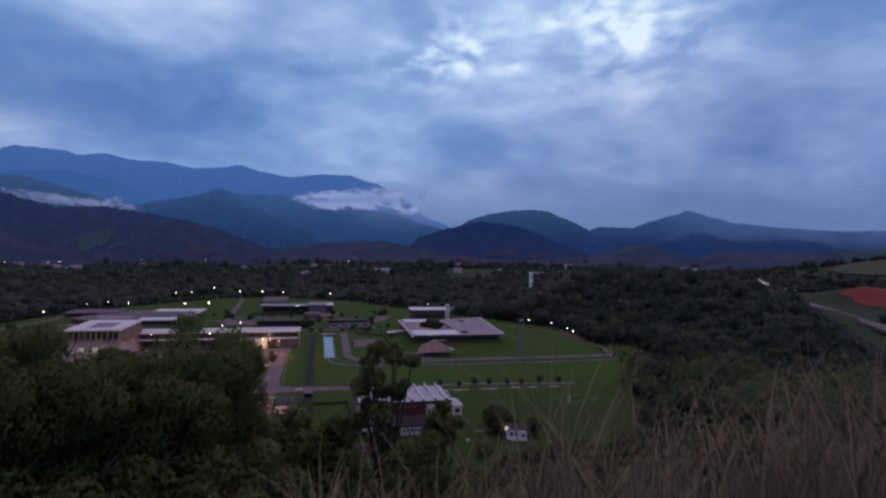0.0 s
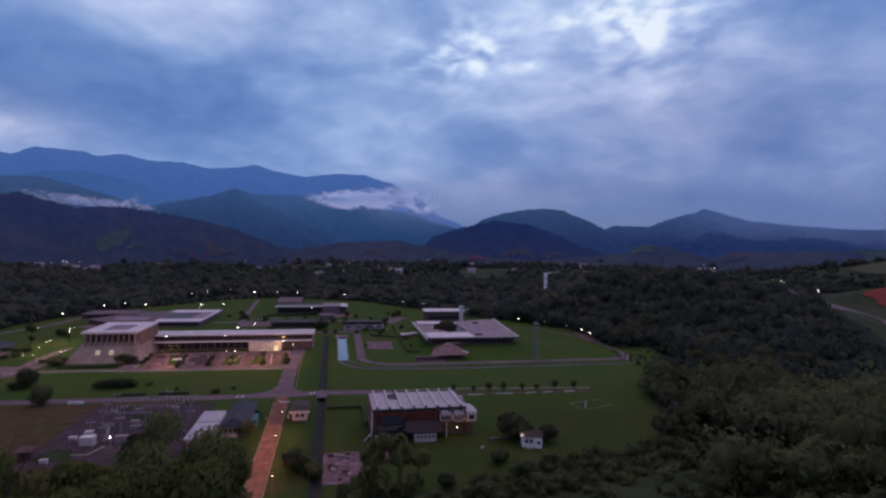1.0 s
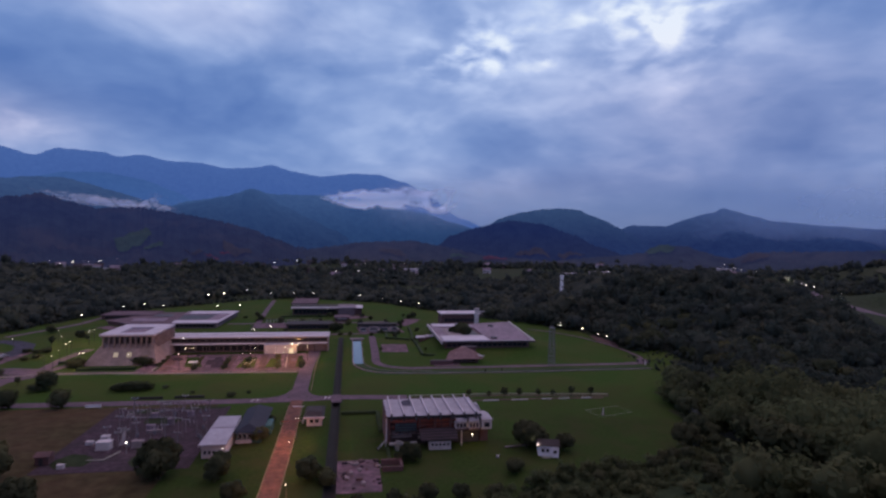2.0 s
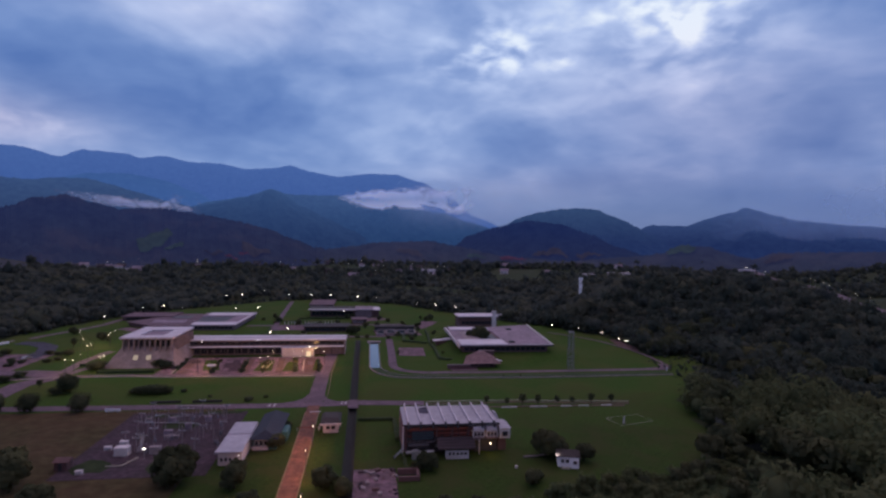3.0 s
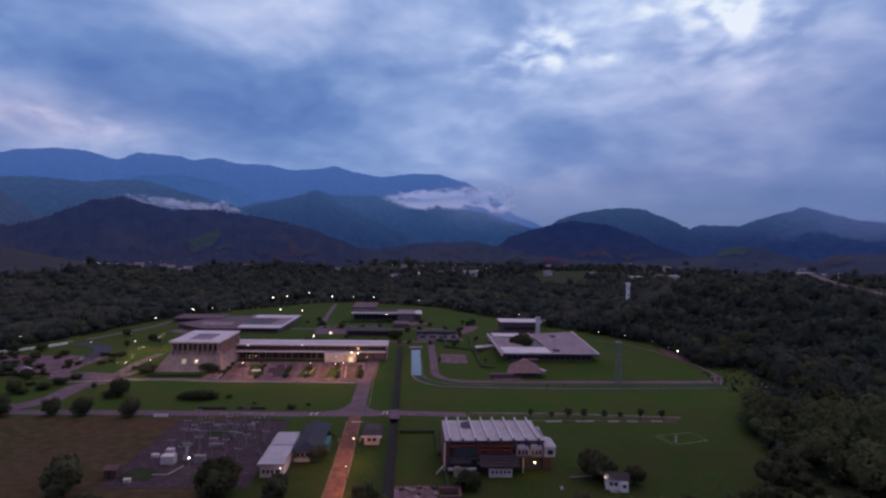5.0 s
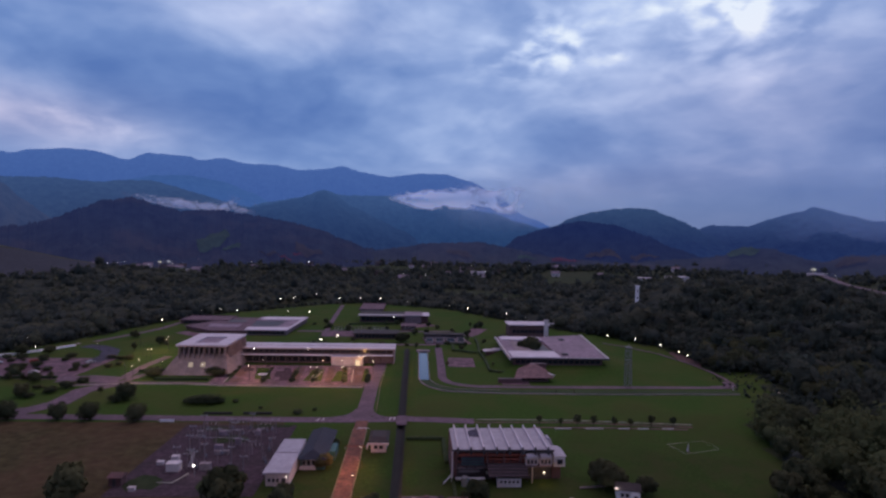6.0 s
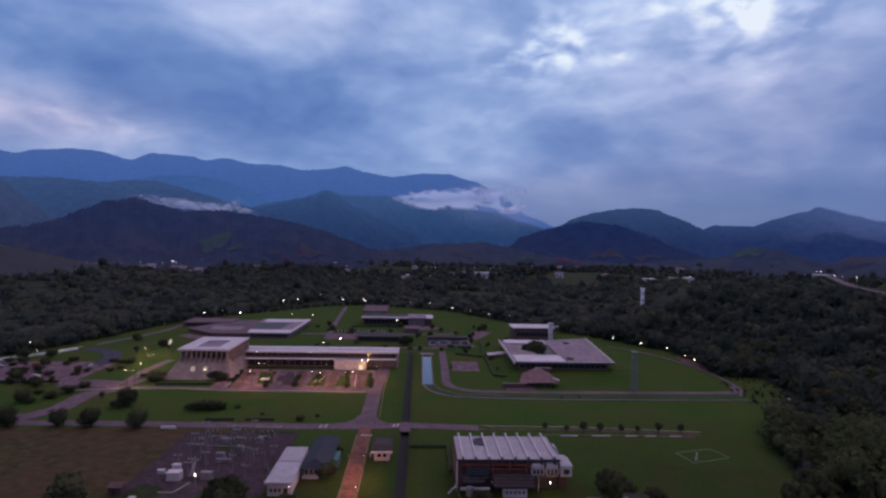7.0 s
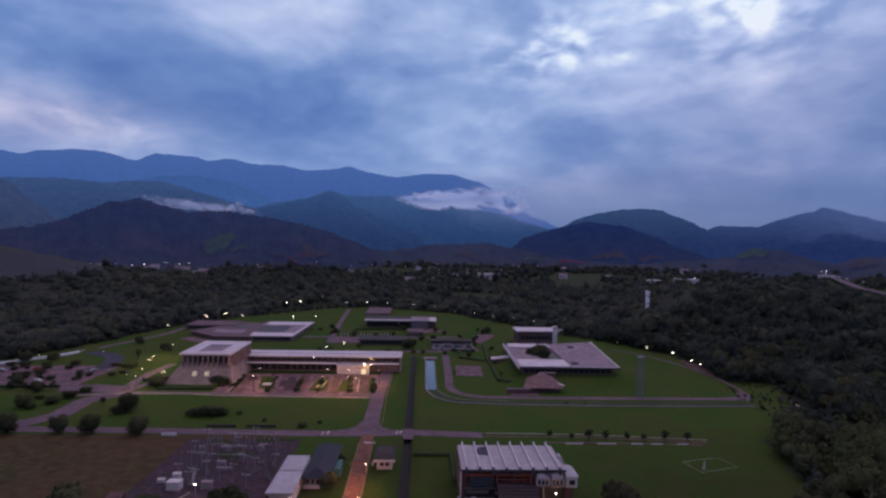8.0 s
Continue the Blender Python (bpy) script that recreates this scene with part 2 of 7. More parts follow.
BARK = material("bark", (0.042, 0.036, 0.028), 0.9, 0.3, 4.0, 0.5, 0.5)
STRAW = material("dry_grass_blades", (0.205, 0.122, 0.080), 0.9, 0.3, 3.0, 0.8, 0.0, (0.105, 0.105, 0.048), per_island=0.35)
ASPHALT = material("worn_asphalt", (0.142, 0.091, 0.119), 0.9, 0.42, 0.8, 0.12, 0.15, (0.068, 0.050, 0.060), spec=0.15)
MOTTLED = material("patchy_old_paving", (0.170, 0.100, 0.130), 0.95, 0.55, 0.35, 0.16, 0.2, (0.058, 0.050, 0.046), spec=0.1)
SLATE = material("dark_slate_paving", (0.060, 0.054, 0.078), 0.9, 0.4, 0.6, 0.15, 0.15, (0.036, 0.034, 0.046), spec=0.1)
CLAY_ROAD = material("red_clay_paving", (0.170, 0.074, 0.055), 0.9, 0.5, 0.6, 0.16, 0.15, (0.070, 0.040, 0.038), spec=0.15)
PAVING = material("red_brown_paving", (0.116, 0.062, 0.058), 0.9, 0.48, 0.5, 0.16, 0.15, (0.044, 0.036, 0.042), spec=0.15)
GRAVEL = material("dark_gravel", (0.066, 0.043, 0.056), 0.95, 0.5, 0.7, 0.16, 0.3, (0.034, 0.030, 0.030), spec=0.05)
DITCH = material("ditch_mud", (0.020, 0.019, 0.020), 0.95, 0.3, 1.0, 0.2, 0.2)
OCHRE = material("ochre_kerb", (0.20, 0.145, 0.085), 0.9, 0.35, 1.2, 0.2, 0.2, (0.12, 0.10, 0.07))
RUIN = material("patched_tile_roof", (0.190, 0.112, 0.118), 0.9, 0.5, 0.9, 0.22, 0.2, (0.085, 0.056, 0.062), spec=0.1)
KERB = material("kerb_concrete", (0.36, 0.32, 0.27), 0.9, 0.25, 2.0, 0.2, 0.2)
CONCRETE = material("weathered_concrete", (0.265, 0.203, 0.218), 0.9, 0.25, 0.8, 0.15, 0.2, (0.15, 0.12, 0.12))
WHITE = material("white_render", (0.56, 0.49, 0.51), 0.85, 0.15, 0.8, 0.18, 0.08, (0.40, 0.34, 0.35), spec=0.15)
PALE = material("pale_concrete", (0.50, 0.47, 0.46), 0.9, 0.2, 1.5, 0.2, 0.1, (0.38, 0.35, 0.35))
MAUVE = material("mauve_concrete", (0.165, 0.120, 0.142), 0.9, 0.25, 0.8, 0.15, 0.2, (0.11, 0.085, 0.095))
WHITE_PAINT = material("fresh_white_paint", (0.82, 0.76, 0.80), 0.8, 0.08, 0.8, 0.2, 0.05, spec=0.2)
ROOF_WHITE = material("pale_metal_roof", (0.56, 0.49, 0.54), 0.7, 0.12, 0.7, 0.14, 0.05, (0.42, 0.36, 0.40), spec=0.2)
ROOF_WORN = material("weathered_metal_roof", (0.37, 0.335, 0.385), 0.75, 0.18, 0.7, 0.16, 0.05, (0.27, 0.245, 0.28), spec=0.2)
ROOF_GREY = material("grey_roof_sheeting", (0.255, 0.188, 0.232), 0.9, 0.3, 0.45, 0.11, 0.1, (0.150, 0.116, 0.140), spec=0.15)
ROOF_PURPLE = material("faded_tile_roof", (0.152, 0.100, 0.120), 0.9, 0.35, 0.9, 0.15, 0.2, (0.100, 0.068, 0.080), spec=0.1)
ROOF_BLUE = material("slate_blue_roof", (0.024, 0.027, 0.044), 0.8, 0.2, 0.8, 0.1, 0.1)
ROOF_DARK = material("dark_tile_roof", (0.044, 0.033, 0.036), 0.85, 0.3, 2.0, 0.2, 0.3)
BRICK_RED = material("red_brown_brickwork", (0.128, 0.066, 0.068), 0.9, 0.25, 2.5, 0.3, 0.2, (0.090, 0.056, 0.062))
TEAL = material("teal_paint", (0.045, 0.125, 0.125), 0.6, 0.15, 1.0, 0.2, 0.05)
# Dark base for steel parts, and for courts and walls with shade put in.
DARK = material("shadowed_steel", (0.050, 0.044, 0.052), 0.6, 0.3, 1.5, 0.2, 0.1)
STEEL = material("galvanised_steel", (0.42, 0.41, 0.43), 0.45, 0.15, 3.0, 0.4, 0.05, metal=0.7)
GREY_STEEL = material("dull_grey_steel", (0.19, 0.18, 0.21), 0.8, 0.2, 2.0, 0.3, 0.05)
GLASS = material("dark_window_glass", (0.022, 0.024, 0.034), 0.12, 0.2, 0.6, 0.2, 0.0, spec=0.5)
WATER = material("still_water", (0.05, 0.07, 0.09), 0.06, 0.1, 0.3, 0.1, 0.02, spec=0.6)
EARTH = material("red_earth", (0.165, 0.034, 0.030), 0.95, 0.25, 0.2, 0.03, 0.3, (0.13, 0.036, 0.030), spec=0.05)
RUST = material("rusted_red_paint", (0.26, 0.07, 0.05), 0.8, 0.3, 1.5, 0.2, 0.1)
LAMP_WARM = glowing("sodium_lamp", (1.0, 0.85, 0.58), 16.0)
LAMP_WHITE = glowing("white_lamp", (1.0, 0.92, 0.82), 10.0)
WINDOW_PALE = glowing("dim_lit_window", (1.0, 0.80, 0.66), 0.35)
WINDOW_LIT = glowing("lit_window", (1.0, 0.74, 0.46), 0.9)

# ---- mesh helpers ----


def thing(name, label, category, group="", at=(0, 0, 0), turn=0.0, kind=""):
    ob = new(name)
    ob.empty_display_size = 0.5
    ob.matrix_world = pose(*at, 0, 0, turn)
    return tagged(ob, label, category, group, kind)


def part(name, bm, mat, parent=None, label="", smooth=False):
    """Links a bmesh as one mesh object under a thing or a part."""
    me = bpy.data.meshes.new(name)
    bm.normal_update()
    bm.to_mesh(me)
    bm.free()
    for m in mat if isinstance(mat, (list, tuple)) else [mat]:
        me.materials.append(m)
    if smooth:
        me.polygons.foreach_set("use_smooth", [True] * len(me.polygons))
    ob = new(name, me)
    if parent is not None:
        ob.parent = parent
    return tagged(ob, label)


def again(ob, x, y, z, turn=0.0, s=(1, 1, 1)):
    """Another object on the same mesh, under the same parent."""
    o = new(ob.name.split(".")[0], ob.data)
    o.parent = ob.parent
    o.matrix_basis = Matrix.LocRotScale((x, y, z), Euler((0, 0, radians(turn))), s)
    return tagged(o, ob.get("label", ""))


def add_box(bm, x0, y0, z0, x1, y1, z1, bevel=0.0):
    m = Matrix.LocRotScale(((x0 + x1) / 2, (y0 + y1) / 2, (z0 + z1) / 2), None, (abs(x1 - x0), abs(y1 - y0), abs(z1 - z0)))
    vs = bmesh.ops.create_cube(bm, size=1, matrix=m)["verts"]
    if bevel:
        edges = list({e for v in vs for e in v.link_edges})
        bmesh.ops.bevel(bm, geom=edges, offset=bevel, segments=1, affect="EDGES")
    return bm


def box(x0, y0, z0, x1, y1, z1, bevel=0.0):
    return add_box(bmesh.new(), x0, y0, z0, x1, y1, z1, bevel)


def add_rod(bm, a, b, r0, r1=None, sides=6):
    a, b = Vector(a), Vector(b)
    m = Matrix.Translation((a + b) / 2) @ (b - a).to_track_quat("Z", "Y").to_matrix().to_4x4()
    bmesh.ops.create_cone(bm, cap_ends=True, segments=sides, radius1=r0, radius2=r0 if r1 is None else r1, depth=(b - a).length, matrix=m)
    return bm


def rod(a, b, r0, r1=None, sides=6):
    return add_rod(bmesh.new(), a, b, r0, r1, sides)


def prism(points, z0, z1, top=None):
    """A block on a plan of points; top gives another plan for its upper face."""
    bm = bmesh.new()
    lo = [bm.verts.new((x, y, z0)) for x, y in points]
    hi = [bm.verts.new((x, y, z1)) for x, y in top or points]
    bm.faces.new(lo[::-1])
    bm.faces.new(hi)
    for i in range(len(lo)):
        j = (i + 1) % len(lo)
        bm.faces.new((lo[i], lo[j], hi[j], hi[i]))
    return bm


def strip(bm, line, width, z, thick=0.0):
    """A road or path along a line of points."""
    pts = [Vector((x, y, 0)) for x, y in line]
    rows = []
    for i, p in enumerate(pts):
        d = (pts[min(i + 1, len(pts) - 1)] - pts[max(i - 1, 0)]).normalized()
        n = Vector((-d.y, d.x, 0)) * width / 2
        rows.append([bm.verts.new((q.x, q.y, z)) for q in (p + n, p - n)])
    for (a, b), (c, d) in zip(rows, rows[1:]):
        bm.faces.new((a, b, d, c))
    if thick:
        low = [[bm.verts.new((v.co.x, v.co.y, z - thick)) for v in r] for r in rows]
        for i in range(len(rows) - 1):
            for s, flip in ((0, False), (1, True)):
                f = (rows[i][s], rows[i + 1][s], low[i + 1][s], low[i][s])
                bm.faces.new(f[::-1] if flip else f)
        bm.faces.new((rows[0][0], rows[0][1], low[0][1], low[0][0]))
        bm.faces.new((rows[-1][1], rows[-1][0], low[-1][0], low[-1][1]))
    return bm


def bend(a, b, c, n=8):
    """Points along a quadratic curve."""
    return [tuple((1 - t) ** 2 * a[k] + 2 * t * (1 - t) * b[k] + t * t * c[k] for k in (0, 1)) for t in (i / n for i in range(n + 1))]


def step(a, b, x):
    t = min(1.0, max(0.0, (x - a) / (b - a)))
    return t * t * (3 - 2 * t)

# ---- ground ----
FIELD = [(-240, 128), (-60, 122), (35, 124), (60, 138), (94, 144), (113, 165), (121, 190), (126, 206), (139, 221), (156, 243), (168, 262), (173, 286), (157, 290), (157, 308), (160, 325), (158, 352),
         (135, 392), (107, 421), (73, 471), (30, 535), (-50, 572), (-90, 556), (-162, 480), (-188, 430), (-198, 380), (-218, 330), (-240, 300)]


def inside(x, y, poly=FIELD):
    hit = False
    for (x0, y0), (x1, y1) in zip(poly, poly[1:] + poly[:1]):
        if (y0 > y) != (y1 > y) and x < (x1 - x0) * (y - y0) / (y1 - y0) + x0:
            hit = not hit
    return hit


def bell(x, y, cx, cy, sx, sy):
    return math.exp(-0.5 * (((x - cx) / sx) ** 2 + ((y - cy) / sy) ** 2))


def ground_z(x, y):
    """Height of the land: a hill under the start of the flight, a flat valley floor, wooded hills round it."""
    foot = 112 + 0.55 * min(max(x - 40, 0), 110)
    s = min(1.0, max(0.0, (y + 3) / (foot + 3)))
    z = 55 * (1 - s) ** 1.35 / (1 + (x / 190) ** 4)
    if y < -3:
        z -= 0.12 * min(-3 - y, 200)
    z += 33 * bell(x, y, 275, 435, 85, 95) * step(150, 220, x)
    z += 55 * bell(x, y, -600, 700, 130, 125)
    z += 3.2 * step(276, 290, y) * step(374, 360, y) * step(47, 51, x) * step(126, 104, x)
    z += 48 * bell(x, y, 860, 640, 130, 120) + 17 * bell(x, y, 556, 468, 36, 42)
    far = step(520, 900, y)
    z += far * 7 * (noise.noise((x * 0.004, y * 0.004, 3.1)) + 0.3)
    if y < 120:
        z += min(1.0, s * 6) * 1.1 * noise.noise((x * 0.06, y * 0.06, 0.7))
    if -3.8 < x < -1.3 and 120 < y < 344:
        z = -1.3
    return z


xs = sorted({-4700, -4000, -3300, -2700, -2200, -1800, -1500, -1250, -1050, -900, 900, 1050, 1250, 1500, 1800, 2200, 2700, 3300, 4000, 4700}
            | set(range(-800, -260, 25)) | set(range(-260, -4, 8)) | {-4.1, -3.7, -1.4, -1.0} | set(range(4, 320, 8)) | set(range(320, 860, 25)))
ys = sorted({-900, -600, -400, -250, -150, -100, -60} | set(range(-40, 130, 5)) | set(range(130, 580, 8)) | set(range(580, 1300, 30))
            | {1350, 1450, 1600, 1800, 2100, 2500, 3000, 3600, 4200, 4700})
bm = bmesh.new()
grid = [[bm.verts.new((x, y, ground_z(x, y))) for x in xs] for y in ys]
for j in range(len(ys) - 1):
    for i in range(len(xs) - 1):
        f = bm.faces.new((grid[j][i], grid[j][i + 1], grid[j + 1][i + 1], grid[j + 1][i]))
        mx, my = (xs[i] + xs[i + 1]) / 2, (ys[j] + ys[j + 1]) / 2
        if -4.1 < mx < -1.0 and 120 < my < 344:
            f.material_index = 3
        elif inside(mx, my):
            f.material_index = 2 if mx < -44 and my < 207 else 1
        f.smooth = True
ground = part("ground", bm, [SCRUB, LAWN, DRY, DITCH])
tagged(ground, "mown green lawns, dry grass and dark scrub over valley and hillside", "ground", kind="structure")

# ---- mountains ----


SLOPES = {}


def on_slope(name, a, el):
    """The spot of a mountain side at an azimuth and a height angle below its crest."""
    spot, eye = SLOPES[name]
    for i in range(100, 0, -1):
        x, y, z = spot(a, i / 100)
        if z > eye + math.hypot(x, y) * math.tan(radians(el)):
            break
    return x, y, z


def ridge(name, label, dist, depth, profile, mat, rough=0.012, back=500, base=-20.0, steps=18, bare=(), ragged=0.0, grid_step=0.14):
    """A mountain range: a crest given by azimuth and height angle, with spurs falling towards the valley.
    bare: clearings on its slope, as azimuth and share of the way down, with half sizes, a material and a name."""
    eye_z = 70.0
    az = [p[0] for p in profile]
    q = 1.0 / dist

    def spot(a, f, lift=0.0):
        k = max(j for j in range(len(az) - 1) if az[j] <= a + 1e-9)
        t = (a - az[k]) / (az[k + 1] - az[k])
        t = t * t * (3 - 2 * t) * 0.5 + t * 0.5
        el = profile[k][1] * (1 - t) + profile[k + 1][1] * t
        d = dist - depth * f if f >= 0 else dist - back * f
        x, y = math.sin(radians(a)) * d, math.cos(radians(a)) * d
        crest = eye_z + dist * math.tan(radians(el)) + dist * rough * 0.12 * noise.noise((a * 1.7, dist * 0.01, 0.3)) + dist * rough * 0.09 * noise.noise((a * 6, dist * 0.01, 1.3))
        crest += ragged * (noise.noise((a * 9, dist * 0.01, 5.3)) + 0.8 * noise.noise((a * 24, dist * 0.01, 7.3)))
        if f < 0:
            return (x, y, crest + (crest - base) * 0.35 * f)
        spur = noise.noise((x * 7 * q, y * 7 * q, 0.2)) + 0.5 * noise.noise((x * 19 * q, y * 19 * q, 1.2))
        grain = noise.noise((x * 60 * q, y * 60 * q, 2.2)) + 0.6 * noise.noise((x * 150 * q, y * 150 * q, 4.2))
        z = base + (crest - base) * ((1 - f) ** 1.2) + (spur * 0.34 + grain * 0.10) * (crest - base) * math.sin(math.pi * min(1.0, f * 1.02))
        return (x, y, z + lift)

    SLOPES[name] = (spot, eye_z)
    n = int((az[-1] - az[0]) / grid_step)
    bm = bmesh.new()
    rows = []
    for i in range(n + 1):
        a = az[0] + (az[-1] - az[0]) * i / n
        rows.append([bm.verts.new(spot(a, j / steps if j > 0 else j * 0.5)) for j in range(-2, steps + 1)])
    for a, b in zip(rows, rows[1:]):
        for j in range(len(a) - 1):
            bm.faces.new((a[j], b[j], b[j + 1], a[j + 1]))
    ob = tagged(part(name, bm, mat, smooth=True), label, "mountain", kind="structure")
    for k, (a0, el0, wa, wf, m, nm) in enumerate(bare):
        f0 = next((i / 100 for i in range(98, 0, -1) if spot(a0, i / 100)[2] > eye_z + math.hypot(*spot(a0, i / 100)[:2]) * math.tan(radians(el0))), 0.5)
        bm = bmesh.new()
        rings = []
        for r in range(6):
            ring = []
            for i in range(32):
                th = 6.2832 * i / 32
                w = (r / 5) * (1 + 0.45 * noise.noise((math.cos(th) * 1.5, math.sin(th) * 1.5, k + dist)))
                ring.append(bm.verts.new(spot(a0 + math.cos(th) * wa * w, min(0.98, f0 + math.sin(th) * wf * w), 6.0)))
            rings.append(ring)
        for r0_, r1_ in zip(rings, rings[1:]):
            for i in range(32):
                j = (i + 1) % 32
                bm.faces.new((r0_[i], r0_[j], r1_[j], r1_[i]))
        tagged(part(nm, bm, m, smooth=True), "bare clearing on a wooded hillside", "clearing", kind="structure")
    return ob


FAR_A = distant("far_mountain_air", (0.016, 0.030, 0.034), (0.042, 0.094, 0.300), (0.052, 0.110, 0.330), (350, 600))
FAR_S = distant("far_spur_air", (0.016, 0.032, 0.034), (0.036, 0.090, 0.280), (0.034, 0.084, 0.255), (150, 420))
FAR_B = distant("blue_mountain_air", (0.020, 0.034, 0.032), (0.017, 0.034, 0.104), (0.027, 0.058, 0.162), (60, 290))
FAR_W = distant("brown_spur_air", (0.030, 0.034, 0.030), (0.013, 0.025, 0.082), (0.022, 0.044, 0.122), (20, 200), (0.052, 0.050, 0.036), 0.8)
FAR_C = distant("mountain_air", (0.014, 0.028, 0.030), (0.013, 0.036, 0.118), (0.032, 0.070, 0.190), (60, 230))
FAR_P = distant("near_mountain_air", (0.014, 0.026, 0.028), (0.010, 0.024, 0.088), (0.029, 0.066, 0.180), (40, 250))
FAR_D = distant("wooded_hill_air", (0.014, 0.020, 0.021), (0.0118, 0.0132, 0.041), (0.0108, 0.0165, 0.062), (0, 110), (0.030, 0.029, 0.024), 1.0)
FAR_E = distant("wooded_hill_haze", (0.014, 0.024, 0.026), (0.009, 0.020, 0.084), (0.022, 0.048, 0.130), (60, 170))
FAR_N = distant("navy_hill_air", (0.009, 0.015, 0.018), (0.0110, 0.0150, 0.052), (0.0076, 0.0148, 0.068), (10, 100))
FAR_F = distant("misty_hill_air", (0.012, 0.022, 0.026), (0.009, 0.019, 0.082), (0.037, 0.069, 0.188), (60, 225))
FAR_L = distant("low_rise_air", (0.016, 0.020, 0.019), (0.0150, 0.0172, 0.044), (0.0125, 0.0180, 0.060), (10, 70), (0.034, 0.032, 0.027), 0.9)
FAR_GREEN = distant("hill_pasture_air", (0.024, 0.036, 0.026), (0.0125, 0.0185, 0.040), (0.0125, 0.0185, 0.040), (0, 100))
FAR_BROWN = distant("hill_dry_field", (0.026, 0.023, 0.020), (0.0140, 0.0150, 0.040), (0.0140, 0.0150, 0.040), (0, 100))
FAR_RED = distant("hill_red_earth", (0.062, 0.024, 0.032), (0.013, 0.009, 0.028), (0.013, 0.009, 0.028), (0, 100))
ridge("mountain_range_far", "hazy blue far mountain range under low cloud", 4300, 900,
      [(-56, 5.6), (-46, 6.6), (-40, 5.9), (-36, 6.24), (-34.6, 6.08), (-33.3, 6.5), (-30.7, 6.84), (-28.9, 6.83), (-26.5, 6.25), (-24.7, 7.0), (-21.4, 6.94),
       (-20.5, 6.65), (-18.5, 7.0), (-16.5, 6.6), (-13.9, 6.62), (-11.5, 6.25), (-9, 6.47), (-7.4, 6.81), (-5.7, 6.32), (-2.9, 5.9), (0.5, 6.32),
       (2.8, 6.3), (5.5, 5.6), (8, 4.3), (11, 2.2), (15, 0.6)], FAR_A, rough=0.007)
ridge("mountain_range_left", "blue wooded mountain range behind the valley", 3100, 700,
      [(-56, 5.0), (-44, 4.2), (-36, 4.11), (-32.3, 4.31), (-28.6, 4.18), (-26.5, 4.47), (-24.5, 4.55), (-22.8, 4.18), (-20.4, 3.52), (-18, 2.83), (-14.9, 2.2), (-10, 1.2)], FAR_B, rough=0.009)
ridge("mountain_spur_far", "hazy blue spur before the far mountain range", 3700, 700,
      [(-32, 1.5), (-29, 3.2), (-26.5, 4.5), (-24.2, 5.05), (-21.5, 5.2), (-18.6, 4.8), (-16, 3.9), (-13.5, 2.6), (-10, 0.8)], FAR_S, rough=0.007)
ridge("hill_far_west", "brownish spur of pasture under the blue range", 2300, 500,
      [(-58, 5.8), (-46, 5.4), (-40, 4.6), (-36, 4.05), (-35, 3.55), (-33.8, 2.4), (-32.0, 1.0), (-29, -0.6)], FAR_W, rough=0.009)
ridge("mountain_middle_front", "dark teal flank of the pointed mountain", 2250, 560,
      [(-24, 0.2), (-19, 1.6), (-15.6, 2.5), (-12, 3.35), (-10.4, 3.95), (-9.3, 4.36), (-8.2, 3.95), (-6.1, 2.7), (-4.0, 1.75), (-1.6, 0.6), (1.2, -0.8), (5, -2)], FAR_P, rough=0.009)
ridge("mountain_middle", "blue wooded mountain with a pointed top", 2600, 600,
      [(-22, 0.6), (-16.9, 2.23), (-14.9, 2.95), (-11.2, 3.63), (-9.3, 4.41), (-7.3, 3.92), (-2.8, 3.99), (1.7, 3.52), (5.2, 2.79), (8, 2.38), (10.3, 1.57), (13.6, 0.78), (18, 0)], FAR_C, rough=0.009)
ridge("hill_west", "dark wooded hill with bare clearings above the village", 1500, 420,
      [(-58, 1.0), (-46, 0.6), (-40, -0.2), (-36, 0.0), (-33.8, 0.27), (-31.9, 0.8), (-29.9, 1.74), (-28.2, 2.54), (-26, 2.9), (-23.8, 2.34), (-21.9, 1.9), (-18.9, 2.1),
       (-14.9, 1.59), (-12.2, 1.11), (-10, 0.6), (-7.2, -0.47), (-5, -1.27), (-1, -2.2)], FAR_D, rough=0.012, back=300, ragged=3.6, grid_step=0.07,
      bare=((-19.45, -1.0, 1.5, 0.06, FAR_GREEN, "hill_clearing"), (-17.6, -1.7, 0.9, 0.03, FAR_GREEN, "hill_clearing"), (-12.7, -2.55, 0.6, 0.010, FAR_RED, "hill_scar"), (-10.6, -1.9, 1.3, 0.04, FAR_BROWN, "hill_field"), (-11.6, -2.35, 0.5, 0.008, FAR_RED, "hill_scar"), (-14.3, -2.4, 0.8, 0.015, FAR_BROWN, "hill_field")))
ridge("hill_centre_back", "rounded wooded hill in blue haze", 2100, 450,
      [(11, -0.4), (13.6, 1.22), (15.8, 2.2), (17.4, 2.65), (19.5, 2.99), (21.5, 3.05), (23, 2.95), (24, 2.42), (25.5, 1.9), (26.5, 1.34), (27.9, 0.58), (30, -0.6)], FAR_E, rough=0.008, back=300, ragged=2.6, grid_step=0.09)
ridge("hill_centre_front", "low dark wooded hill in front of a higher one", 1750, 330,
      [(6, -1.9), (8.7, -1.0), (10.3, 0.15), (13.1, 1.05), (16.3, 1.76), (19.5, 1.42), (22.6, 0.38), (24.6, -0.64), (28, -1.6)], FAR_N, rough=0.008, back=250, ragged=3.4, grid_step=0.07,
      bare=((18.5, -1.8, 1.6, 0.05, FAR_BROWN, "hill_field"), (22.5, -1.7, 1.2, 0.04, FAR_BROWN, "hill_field")))
